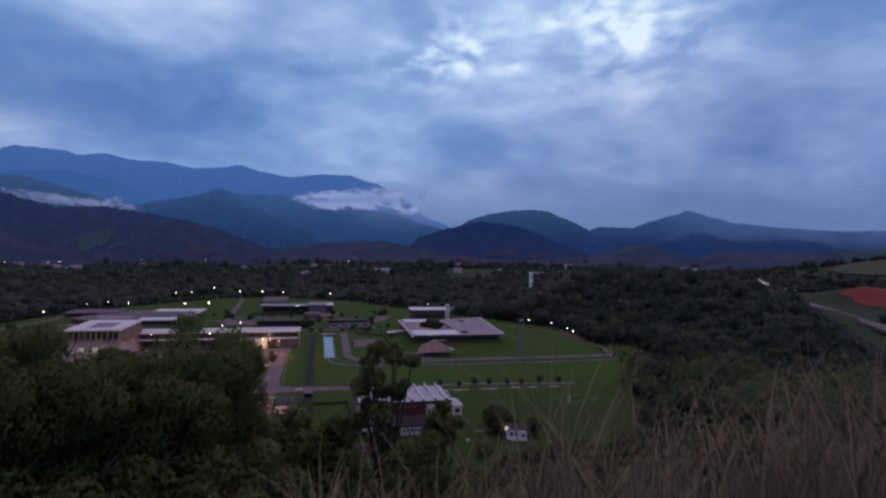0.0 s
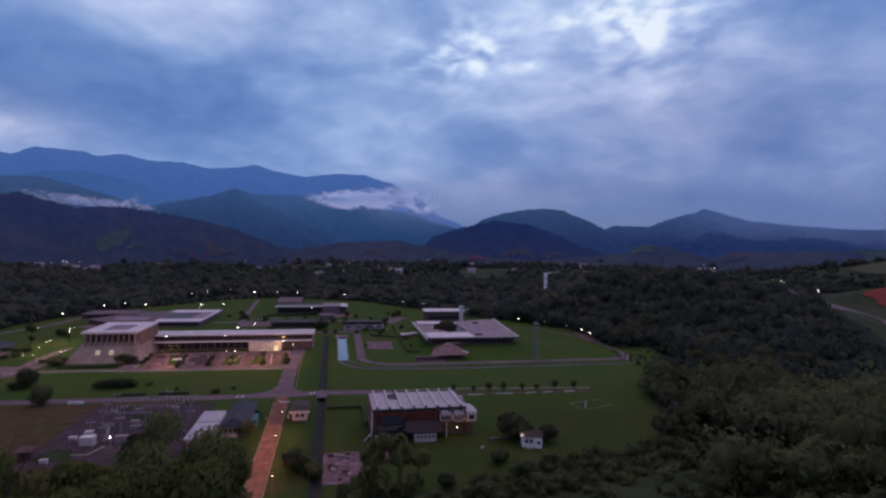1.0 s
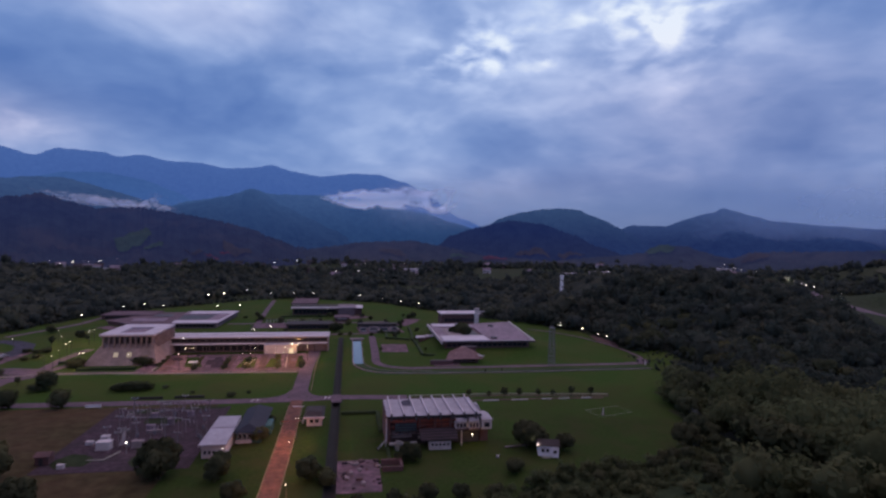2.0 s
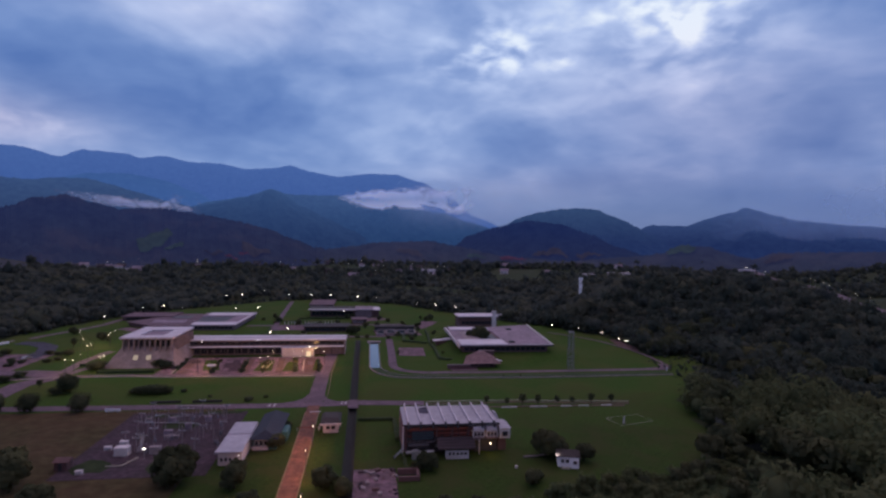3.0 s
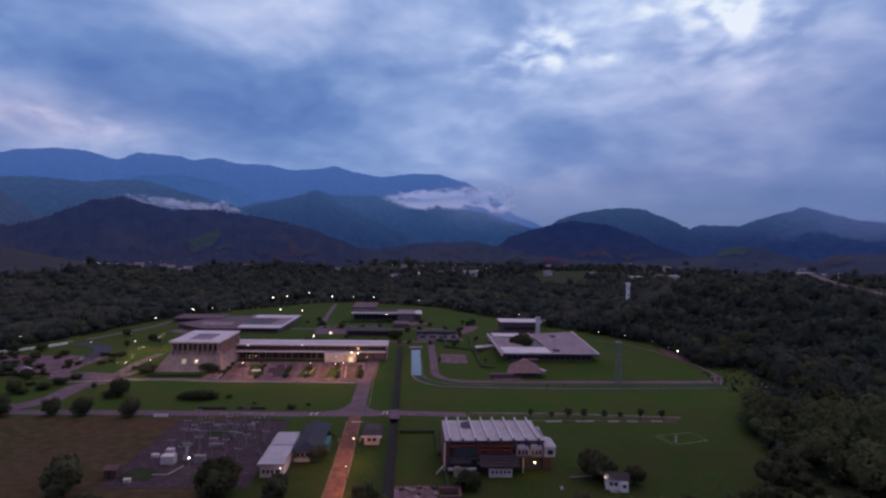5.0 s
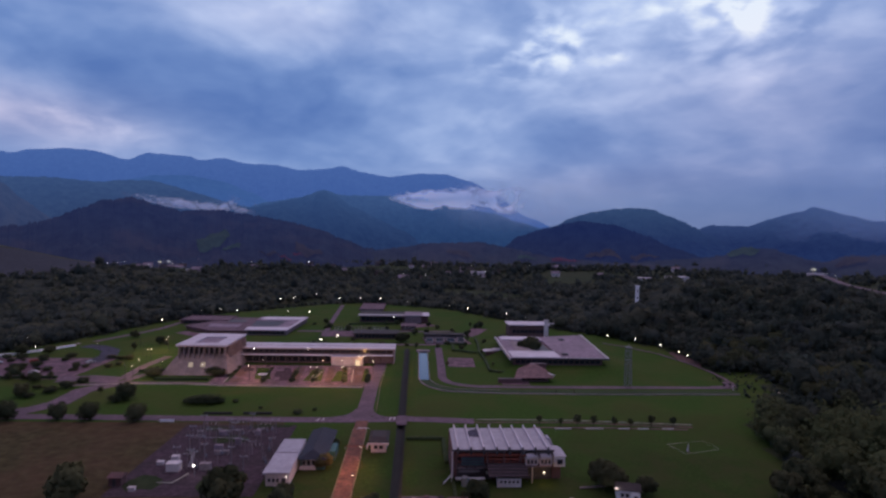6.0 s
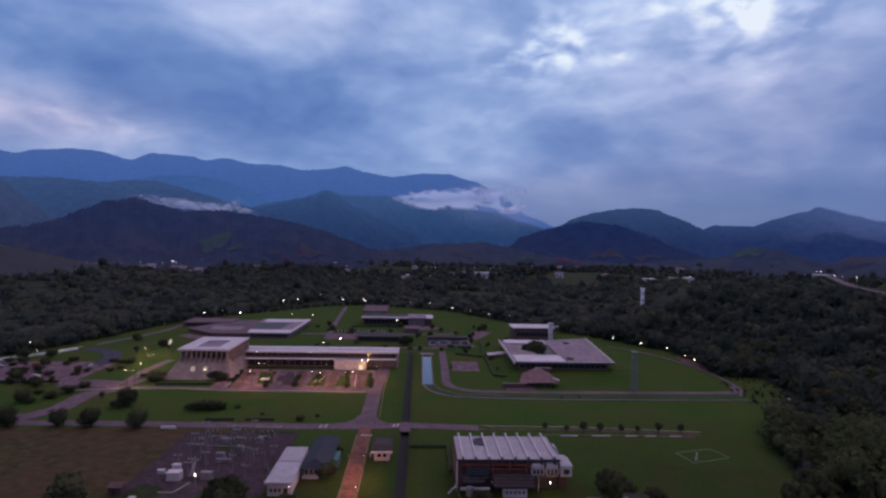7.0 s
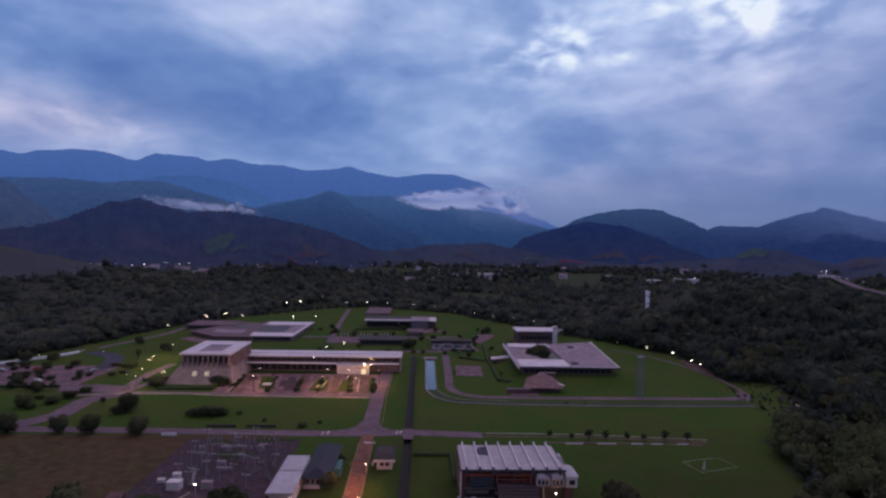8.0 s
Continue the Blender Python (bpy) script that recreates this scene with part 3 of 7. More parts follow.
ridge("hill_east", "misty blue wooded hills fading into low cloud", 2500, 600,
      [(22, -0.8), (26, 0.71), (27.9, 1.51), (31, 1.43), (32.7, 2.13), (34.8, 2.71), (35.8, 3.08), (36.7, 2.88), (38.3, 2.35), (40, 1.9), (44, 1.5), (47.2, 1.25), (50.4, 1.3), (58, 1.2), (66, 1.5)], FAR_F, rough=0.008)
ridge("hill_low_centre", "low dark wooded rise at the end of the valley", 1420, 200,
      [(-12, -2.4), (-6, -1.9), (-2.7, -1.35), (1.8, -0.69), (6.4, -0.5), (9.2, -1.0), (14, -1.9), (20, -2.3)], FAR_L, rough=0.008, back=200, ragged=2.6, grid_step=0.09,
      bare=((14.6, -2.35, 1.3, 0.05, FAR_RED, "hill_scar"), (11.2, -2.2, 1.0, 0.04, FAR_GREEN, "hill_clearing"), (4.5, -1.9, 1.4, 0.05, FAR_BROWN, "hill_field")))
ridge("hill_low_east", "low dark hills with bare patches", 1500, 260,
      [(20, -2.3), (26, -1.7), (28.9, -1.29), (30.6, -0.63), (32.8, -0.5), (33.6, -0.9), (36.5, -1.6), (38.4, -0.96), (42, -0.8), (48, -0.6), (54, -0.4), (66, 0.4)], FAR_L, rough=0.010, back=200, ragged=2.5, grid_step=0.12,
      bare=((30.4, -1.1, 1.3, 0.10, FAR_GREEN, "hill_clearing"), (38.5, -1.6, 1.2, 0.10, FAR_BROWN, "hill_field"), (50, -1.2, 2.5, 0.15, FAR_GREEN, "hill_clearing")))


def mist(name, label, dist, az0, az1, el0, el1, seed, dense=0.8, lean=0.0, torn_=(0.56, 0.86), low=None, grain=17.0, hue=(0.50, 0.54, 0.60)):
    """A bank of low cloud: bowed sheets of vapour whose edges fray."""
    m = bpy.data.materials.new("low_cloud")
    m.use_nodes = True
    n = Tree(m.node_tree)
    tc = n.add("ShaderNodeTexCoord")
    sep_ = n.add("ShaderNodeSeparateXYZ")
    n.link(tc.outputs["Generated"], sep_.inputs[0])
    pos = n.add("ShaderNodeNewGeometry").outputs["Position"]
    shift = n.add("ShaderNodeVectorMath")
    shift.operation = "ADD"
    n.link(pos, shift.inputs[0])
    shift.inputs[1].default_value = (seed * 917.0, 0, seed * 331.0)
    puff = n.noise(shift.outputs[0], grain / dist, 5.0, 0.56, 0.7)
    u = n.add("ShaderNodeUVMap")
    su = n.add("ShaderNodeSeparateXYZ")
    n.link(u.outputs[0], su.inputs[0])
    edge_u = n.math("MULTIPLY", n.math("MULTIPLY", su.outputs[0], n.math("SUBTRACT", 1.0, su.outputs[0])), 4.0)
    edge_v = n.math("MULTIPLY", n.math("MULTIPLY", su.outputs[1], n.math("SUBTRACT", 1.0, su.outputs[1])), 4.0)
    edge = n.math("MULTIPLY", n.math("POWER", edge_u, 0.6), n.math("POWER", edge_v, 0.8))
    a = n.math("MULTIPLY", n.ramp(n.math("ADD", puff, n.math("MULTIPLY", edge, 0.30)), [(torn_[0], 0.0), (torn_[1], 1.0)], True), n.math("MULTIPLY", edge, dense * 1.3), clamp=True)
    d = n.add("ShaderNodeBsdfDiffuse", Color=(*hue, 1))
    tr = n.add("ShaderNodeBsdfTranslucent", Color=(*hue, 1))
    body = n.add("ShaderNodeAddShader")
    n.link(d.outputs[0], body.inputs[0])
    n.link(tr.outputs[0], body.inputs[1])
    clear = n.add("ShaderNodeBsdfTransparent")
    mx = n.add("ShaderNodeMixShader")
    n.link(a, mx.inputs[0])
    n.link(clear.outputs[0], mx.inputs[1])
    n.link(body.outputs[0], mx.inputs[2])
    o = n.add("ShaderNodeOutputMaterial")
    n.link(mx.outputs[0], o.inputs[0])
    bm = bmesh.new()
    uv = bm.loops.layers.uv.new("UVMap")
    nu, nv = 24, 8
    vs = []
    for i in range(nu + 1):
        col = []
        for j in range(nv + 1):
            s, t = i / nu, j / nv
            az = az0 + (az1 - az0) * s
            if low:
                k = min(int(s * (len(low) - 1)), len(low) - 2)
                w = s * (len(low) - 1) - k
                b0, b1 = (low[k][q] * (1 - w) + low[k + 1][q] * w for q in (0, 1))
                el = b0 + (b1 - b0) * t
            else:
                el = el0 + (el1 - el0) * t + lean * (s - 0.5)
            d_ = dist - dist * 0.03 * math.sin(math.pi * t) + dist * 0.012 * noise.noise((s * 5, t * 3, seed))
            col.append(bm.verts.new((math.sin(radians(az)) * d_, math.cos(radians(az)) * d_, 70 + d_ * math.tan(radians(el)))))
        vs.append(col)
    for i in range(nu):
        for j in range(nv):
            f = bm.faces.new((vs[i][j], vs[i + 1][j], vs[i + 1][j + 1], vs[i][j + 1]))
            for loop, (s, t) in zip(f.loops, ((i, j), (i + 1, j), (i + 1, j + 1), (i, j + 1))):
                loop[uv].uv = (s / nu, t / nv)
    ob = part(name, bm, m, smooth=True)
    return tagged(ob, label, "cloud", kind="structure")


mist("cloud_bank_west", "white wisp of low cloud over a wooded ridge", 1560, -26.9, -15.2, 2.3, 3.5, 1.4, 1.15, torn_=(0.58, 0.94), grain=34.0, hue=(0.40, 0.42, 0.48),
     low=((2.9, 3.4), (2.4, 3.3), (2.0, 3.2), (1.7, 3.05), (1.55, 3.1), (1.5, 3.7), (1.2, 3.1)))
mist("cloud_bank_middle", "white low cloud clinging to a mountain side", 2500, -3.4, 11.5, 2.9, 5.6, 2.0, 1.8, torn_=(0.52, 0.90), grain=28.0,
     low=((3.7, 4.2), (2.8, 4.6), (2.5, 4.9), (2.6, 5.2), (2.6, 5.3), (2.2, 5.4), (2.0, 5.2)))
mist("cloud_veil_centre", "thin pale mist over the end of the valley", 2350, 2, 24, 0.6, 6.0, 3.0, 0.12, torn_=(0.2, 1.1))
mist("cloud_bank_pass", "pale low cloud filling the gap between mountains", 2450, 3, 19, 1.2, 6.0, 5.0, 0.17, -0.8, (0.25, 1.1))
mist("cloud_veil_east", "thin grey mist over hills", 2300, 33, 76, -0.6, 6.6, 4.0, 0.34, 0.3, (0.0, 1.1), hue=(0.28, 0.36, 0.52))

# ---- roads, paving, water ----


def surface(name, line, width, mat, label, category="road", z=0.06):
    return tagged(part(name, strip(bmesh.new(), line, width, z, 0.12), mat), label, category, kind="structure")


surface("road_cross", [(-260, 221), (-150, 215.5), (-110, 215), (-40, 213), (-20, 213), (0, 214.5), (24, 212)], 5.6, ASPHALT, "worn grey asphalt service road across the lawns")
surface("road_north", [(-17, 214), (-17, 226), (-17.2, 262), (-16, 300), (-15, 320)], 6.0, ASPHALT, "worn asphalt road leading to the long building", z=0.065)
surface("road_south", [(-16.8, 212), (-16.7, 196), (-16.4, 164), (-16.5, 146), (-16.5, 118)], 4.4, CLAY_ROAD, "red-brown entrance road lit by street lamps", z=0.07)
surface("road_front", [(-150, 258), (-128, 263), (-100, 263.5), (-84, 261), (-19, 259.5)], 3.0, ASPHALT, "narrow paved road in front of the car park", z=0.055)
surface("road_west", [(-128, 264), (-137, 250), (-136, 232), (-142, 222), (-160, 216)], 9.0, ASPHALT, "curving worn asphalt road between lawns", z=0.075)
surface("road_mouth", [(-158, 268), (-146, 270), (-131, 267)], 11, ASPHALT, "broad worn asphalt junction by the old parking ground", z=0.078)
surface("road_drive", [(-131, 270), (-133, 294), (-131, 318)], 4.5, ASPHALT, "narrow drive climbing beside the corner building", z=0.082)
surface("road_crescent", [(-190, 345), (-180, 342), (-169, 333), (-163, 318), (-163, 302)], 9, SLATE, "crescent of old asphalt round a lawn", z=0.05)
surface("road_rim", [(-192, 358), (-186, 376), (-180, 390), (-174.5, 410), (-172, 450)], 4.0, ASPHALT, "pale road climbing along the forest edge", z=0.06)
surface("forest_track", [(170, 284), (169, 272), (166, 254), (165, 240), (165.5, 222), (167, 206), (169, 198), (170, 190)], 0.9, KERB, "thin pale track along the forest edge", "path", 0.35)
surface("road_loop", bend((-128, 264), (-126, 284), (-113, 296), 6), 4.0, ASPHALT, "curving drive beside the corner building", z=0.08)
surface("road_far_west", bend((-232, 306), (-205, 330), (-197, 352), 6), 2.5, CONCRETE, "pale concrete path at the forest edge", "path")
tagged(part("boundary_wall", strip(bmesh.new(), bend((-232, 300), (-206, 322), (-195, 343.5), 8), 0.7, 1.1, 1.1), WHITE_PAINT), "low white boundary wall at the forest edge", "wall", kind="structure")
surface("road_corner", bend((-32, 213.6), (-20, 214), (-18.6, 226), 6), 4.0, ASPHALT, "widened asphalt road junction", z=0.085)
surface("road_corner_east", bend((-15.4, 226), (-14, 215), (-4, 213.8), 6), 3.0, ASPHALT, "widened asphalt road junction", z=0.09)
surface("apron_tanks", [(8, 372), (20, 373), (36, 376)], 26, MOTTLED, "patchy old paving round the tanks", "pavement", 0.03)
surface("apron_colonnade", [(-58, 402), (-36, 402.5), (-14, 404)], 9, MOTTLED, "patchy paving before the colonnade", "pavement", 0.034)
surface("apron_east", [(36, 392), (44, 408), (50, 424)], 12, MOTTLED, "patchy worn ground beside the boiler house", "pavement", 0.03)
surface("apron_admin", [(-156, 396), (-132, 378), (-112, 376)], 9, MOTTLED, "patchy worn ground before the low wing", "pavement", 0.03)
surface("apron_rear", [(-8, 432), (6, 434), (16, 440)], 14, MOTTLED, "patchy paving at the end of the rear building", "pavement", 0.03)
surface("walk_rear", [(-80, 405), (-46, 405.5), (0, 407.5), (30, 410)], 4.5, ASPHALT, "worn mauve walk between the rear courts", "path", 0.052)
surface("walk_court", [(-44, 358.6), (-10, 358.4), (12, 359), (26, 364)], 4.0, ASPHALT, "worn mauve walk behind the long building", "path", 0.053)
surface("path_rear", [(-57, 384), (-60, 404), (-64, 470), (-68, 556)], 3.6, ASPHALT, "paved path climbing between rear lawns", "path")
surface("path_canal", [(16.2, 350), (15.8, 300), (15.2, 276)] + bend((15.2, 276), (17, 262.5), (31, 260.5), 6)[1:] + [(66, 260), (110, 260.5), (149, 261)], 4.0, ASPHALT,
        "grey path following the water channel", "path")
surface("path_field", [(24, 211), (60, 211), (103, 206)], 1.2, PAVING, "narrow brick path along the playing field", "path")
surface("road_perimeter", [(145, 260), (151, 264), (154.5, 276), (155, 292), (153.5, 310), (147, 336), (137, 354), (124, 370)], 1.6, ASPHALT, "narrow perimeter road under the forest edge", z=0.3)
surface("road_apron", [(140, 261), (150, 263), (153, 272)], 5.0, ASPHALT, "widened asphalt at the corner of the field", z=0.066)
surface("car_park", [(-55, 262), (-55, 299)], 72, MOTTLED, "worn paved car park under warm lamps", "pavement", 0.04)
surface("yard_substation", [(-58, 152), (-58, 207)], 38, GRAVEL, "dark gravel yard of an electrical substation", "pavement", 0.05)
surface("yard_south", [(4.5, 132), (4.5, 152)], 11, MOTTLED, "stained concrete yard with rubble", "pavement", 0.05)
surface("plaza_north", [(-38, 385), (-38, 402)], 48, MOTTLED, "paved court behind the long building", "pavement", 0.04)
surface("plaza_west", [(-185, 268), (-185, 312)], 60, MOTTLED, "old paved parking ground beside the woods", "pavement", 0.03)
surface("yard_brown", [(49, 264), (49, 277)], 13, MOTTLED, "reddish paved yard before the courtyard building", "pavement", 0.05)
surface("yard_grey", [(26.6, 299), (27.4, 321)], 14, MOTTLED, "small grey paved terrace on the lawn", "pavement", 0.05)

water_line = [(6.8, 336), (6.6, 300), (6.5, 280), (6.6, 272)]
water = part("water", strip(bmesh.new(), water_line, 4.6, 0.09, 0.1), WATER)
tagged(water, "still water in a straight canal reflecting the sky", "water", kind="structure")
bm = bmesh.new()
strip(bm, [(9.4, 336), (9.3, 300), (9.2, 276)] + bend((9.2, 276), (9.5, 262), (20, 256.5), 6)[1:] + [(40, 254.5)], 0.22, 0.2, 0.4)
strip(bm, [(4.2, 336), (4.1, 300), (4.0, 274)] + bend((4.0, 274), (5.5, 256), (18, 251.3), 6)[1:] + [(40, 249), (80, 248), (146, 249)], 0.38, 0.4, 0.45)
canal = part("canal_wall", bm, CONCRETE)
tagged(canal, "pale concrete edge of the water channel", "wall", kind="structure")
surface("canal_bed", bend((6.5, 273), (7.5, 259), (20, 254.2), 6) + [(40, 252.6), (80, 252.2), (147, 252.6)], 5.8, HEDGE, "dark overgrown channel along the lawn", "ditch", 0.05)
culvert = part("canal_culvert", box(2.8, 336, 0.0, 10.8, 339.5, 0.9, 0.1), CONCRETE)
tagged(culvert, "concrete culvert at the head of the canal", "culvert", kind="structure")
bridge = part("ditch_bridge", box(-4.4, 207.5, 0.02, -0.6, 218, 0.14, 0.03), ASPHALT)
tagged(bridge, "asphalt slab carrying the road over the ditch", "bridge", kind="structure")


def kerb(line, label="pale kerb along the road", w=0.25, h=0.22, mat=KERB):
    return tagged(part("kerb", strip(bmesh.new(), line, w, h, h), mat), label, "kerb", kind="structure")


kerb([(-19.1, 204), (-19.0, 196), (-18.8, 164), (-18.9, 146), (-18.9, 118)], "ochre-stained kerb beside the entrance road", mat=OCHRE)
kerb([(-14.4, 204), (-14.3, 196), (-14.0, 164), (-14.1, 146), (-14.1, 118)], "ochre-stained kerb beside the entrance road", mat=OCHRE)
kerb([(-150, 255.6), (-128, 260.8), (-100, 261.2), (-84, 258.9), (-21, 257.4)], w=0.5)
kerb([(-12.6, 224), (-13.3, 262), (-12.6, 300)], "ochre kerb beside the north road", mat=OCHRE)
kerb([(25, 214), (60, 213.4), (104, 208.5)], "pale brick edge of the field path", 0.3)
surface("path_bench", [(44, 205.4), (72, 205.2), (100, 203.6)], 1.0, BRICK_RED, "narrow red-brown strip behind the benches", "path", 0.07)
for a, b in ((52, 58), (63, 69.5), (75, 79), (82, 86), (91, 95)):
    tagged(part("bench", box(a, 203.8, 0.0, b, 204.2, 0.36, 0.04), PALE), "long low pale concrete bench beside the field", "bench", "benches by the field")
park_rng = random.Random(8)
for i, (x, w) in enumerate(((-82, 4), (-56, 5), (-39, 3), (-26, 5))):
    tagged(part("parking_bay", prism([(x, 265), (x + w, 264.6), (x + w - 2.2, 296), (x - 2.6, 295)], 0.05, 0.066 + 0.001 * i), PAVING), "reddish paved parking bay", "parking bay", "car park bays")
for i, x in enumerate((-86, -70, -57, -47.5, -33.5, -22.5)):
    tagged(part("planting_strip", strip(bmesh.new(), [(x + 3, 265), (x + 2.0, 280), (x + 0.5, 294)], 1.2, 0.22, 0.25), HEDGE), "low dark planting strip between parking bays", "planting strip", "car park strips")
for i, q in enumerate((((-72.1, 270.8), (-64.5, 271.1), (-71.2, 293.2), (-76.6, 293)), ((-49.4, 267.6), (-41, 267.9), (-43, 290.8), (-48.5, 290.5)), ((-36.3, 267.5), (-28.7, 267.7), (-31.6, 287.6), (-36.1, 287.4)), ((-22.5, 268), (-20.6, 268), (-21.2, 292), (-23, 292)))):
    tagged(part("grass_island", prism(q, 0.05, 0.10), LAWN), "worn grass island between the parking bays", "grass", "car park islands")
tagged(part("dark_bay", prism([(-63.3, 268), (-53.7, 268.3), (-60.2, 293.7), (-66.6, 293.4)], 0.05, 0.071), GRAVEL), "dark tarred parking bay", "parking bay", "car park bays")
for x, y, x2, y2 in ((-46.6, 271.8, -45.3, 288.9), (-44.6, 270.3, -43.4, 289), (-84, 265, -85.5, 297), (-27, 267, -28.5, 290)):
    tagged(part("painted_line", strip(bmesh.new(), [(x, y), (x2, y2)], 0.45, 0.115, 0.02), KERB), "pale painted line in the car park", "road marking", "car park lines", "structure")
for i in range(14):
    x, y = park_rng.uniform(-88, -22), park_rng.uniform(265, 296)
    w, d = park_rng.uniform(1.5, 5), park_rng.uniform(2, 7)
    tagged(part("worn_patch", prism([(x, y), (x + w, y + 0.4), (x + w - 0.8, y + d), (x - 0.9, y + d - 0.5)], 0.05, 0.074 + 0.001 * i), (GRAVEL, ASPHALT, PAVING, ASPHALT)[i % 4]), "darker patch of repaired paving", "patch", kind="structure")

# ---- buildings ----


def window_row(parent, x0, x1, y, z0, z1, count, glass=GLASS, frame_mat=WHITE, face=-1, gap=0.25):
    """A row of windows along x on a wall that faces -y (face -1): each a frame with a pane."""
    w = (x1 - x0) / count
    first = None
    for i in range(count):
        a, b = x0 + i * w + gap / 2, x0 + (i + 1) * w - gap / 2
        if first is None:
            bm = bmesh.new()
            t = 0.12
            hw, hh = (b - a) / 2, (z1 - z0) / 2
            for q in ((-hw, -hh, -hw + t, hh), (hw - t, -hh, hw, hh), (-hw + t, -hh, hw - t, -hh + t), (-hw + t, hh - t, hw - t, hh)):
                add_box(bm, q[0], -0.08, q[1], q[2], 0.08, q[3])
            win = part("window", bm, frame_mat, parent)
            pane = part("pane", box(-hw + t, -0.02, -hh + t, hw - t, 0.03, hh - t), glass, win)
            first = (win, pane)
        else:
            win = again(first[0], 0, 0, 0)
            pane = new("pane", first[1].data)
            pane.parent = win
        win.matrix_basis = Matrix.Translation(((a + b) / 2, y + face * 0.06, (z0 + z1) / 2))


def parapet_roof(parent, x0, y0, x1, y1, z, mat, edge=None, h=0.5, w=0.4):
    part("roof", box(x0, y0, z - 0.25, x1, y1, z), mat, parent)
    bm = bmesh.new()
    for q in ((x0, y0, x1, y0 + w), (x0, y1 - w, x1, y1), (x0, y0 + w, x0 + w, y1 - w), (x1 - w, y0 + w, x1, y1 - w)):
        add_box(bm, q[0], q[1], z + 0.002, q[2], q[3], z + h)
    part("parapet", bm, edge or mat, parent)


# the long building with the lit loggia
b = thing("long_building", "long low building with a pale flat roof and dark glazed front", "building", at=(0, 0, 0))
part("wall", box(-90, 306, 0, -9.5, 318, 7.4), MAUVE, b)
part("roof", box(-91, 304.0, 7.7, -8.4, 318.3, 8.15, 0.05), ROOF_WHITE, b, "pale metal roof slab")
part("fascia", box(-91.1, 303.8, 7.65, -8.3, 303.99, 8.2), WHITE, b)
# Facade beam, widened and pushed forward so that its top catches the sky.
part("ledge", box(-89, 302.2, 4.55, -41.5, 304.2, 4.85, 0.03), WHITE_PAINT, b, "white beam along the glazed front, widened to catch sky light")
part("ledge", box(-24.3, 302.2, 4.55, -9.6, 304.2, 4.85, 0.03), WHITE_PAINT, b, "white beam along the glazed front, widened to catch sky light")
part("roof_seam", box(-91, 310.5, 8.16, -8.4, 310.8, 8.3), ROOF_GREY, b)
window_row(b, -89.5, -10, 306, 5.3, 7.0, 26, GLASS, DARK)
window_row(b, -89.5, -42, 306, 0.6, 4.0, 14, GLASS, DARK)
col = part("column", box(-0.2, -0.2, 0, 0.2, 0.2, 7.6, 0.03), DARK, b)
col.matrix_basis = Matrix.Translation((-88.5, 304.6, 0))
for i in range(1, 14):
    again(col, -88.5 + i * 6.05, 304.6, 0)
part("end_wall", box(-9.5, 304.2, 0, -8.8, 318, 7.6), CONCRETE, b)
b = thing("loggia", "white rendered entrance block glowing in warm lamp light", "building")
part("wall", box(-41, 300, 0, -25, 305.7, 4.3), WHITE, b)
part("roof", box(-41.4, 299.5, 4.3, -24.4, 305.8, 4.65, 0.04), ROOF_WHITE, b)
door = part("door", box(-28.6, 299.85, 0.02, -26.4, 299.99, 2.6), WINDOW_LIT, b, "warmly lit glazed doorway")
part("handle", box(-27.6, 299.7, 1.0, -27.4, 299.84, 1.2), STEEL, door)

# corner building with battered base walls
b = thing("corner_building", "tall white corner building with battered base and recessed flat roof", "building")
part("base", prism([(-117.5, 277), (-86, 277), (-86, 312), (-115.5, 312)], 0, 9.0, [(-111, 281.5), (-88.5, 281.5), (-88.5, 311), (-111, 311)]), CONCRETE, b, "sloping pale concrete base")
part("wall", box(-110, 282.5, 9.0, -89, 310, 12.7), MAUVE, b)
part("roof", box(-111.1, 280, 12.7, -88, 311, 13.2), ROOF_GREY, b)
bm = bmesh.new()
for q in ((-111.5, 279.5, -87.6, 285), (-111.5, 302, -87.6, 311.5), (-111.5, 285, -105, 302), (-94, 285, -87.6, 302)):
    add_box(bm, q[0], q[1], 13.205, q[2], q[3], 14.0, 0.1)
part("roof_rim", bm, ROOF_WHITE, b, "broad white roof rim")
window_row(b, -109.5, -90, 282.5, 9.4, 12.3, 8, GLASS, DARK, gap=0.6)
rib_side = prism([(-0.16, -2.6), (0.16, -2.6), (0.16, -0.4), (-0.16, -0.4)], -1.6, 3.7, [(-0.16, -2.1), (0.16, -2.1), (0.16, 0.15), (-0.16, 0.15)])
fin = part("fin", rib_side, CONCRETE, b, "slanting pale concrete fin")
fin.matrix_basis = Matrix.Translation((-110.2, 282.3, 9.0))
for i in range(1, 10):
    again(fin, -110.2 + i * 2.36, 282.3, 9.0)
for i in range(8):
    again(fin, -89.1, 284.6 + i * 3.3, 9.0, 90)
for x in (-104.2, -98.5):
    part("floodlit_panel", prism([(x - 1.0, 278.55), (x + 1.0, 278.55), (x + 1.0, 279.2), (x - 1.0, 279.2)], 3.6, 5.6, [(x - 1.0, 279.55), (x + 1.0, 279.55), (x + 1.0, 280.2), (x - 1.0, 280.2)]), WINDOW_PALE, b, "lit window in the sloping base")

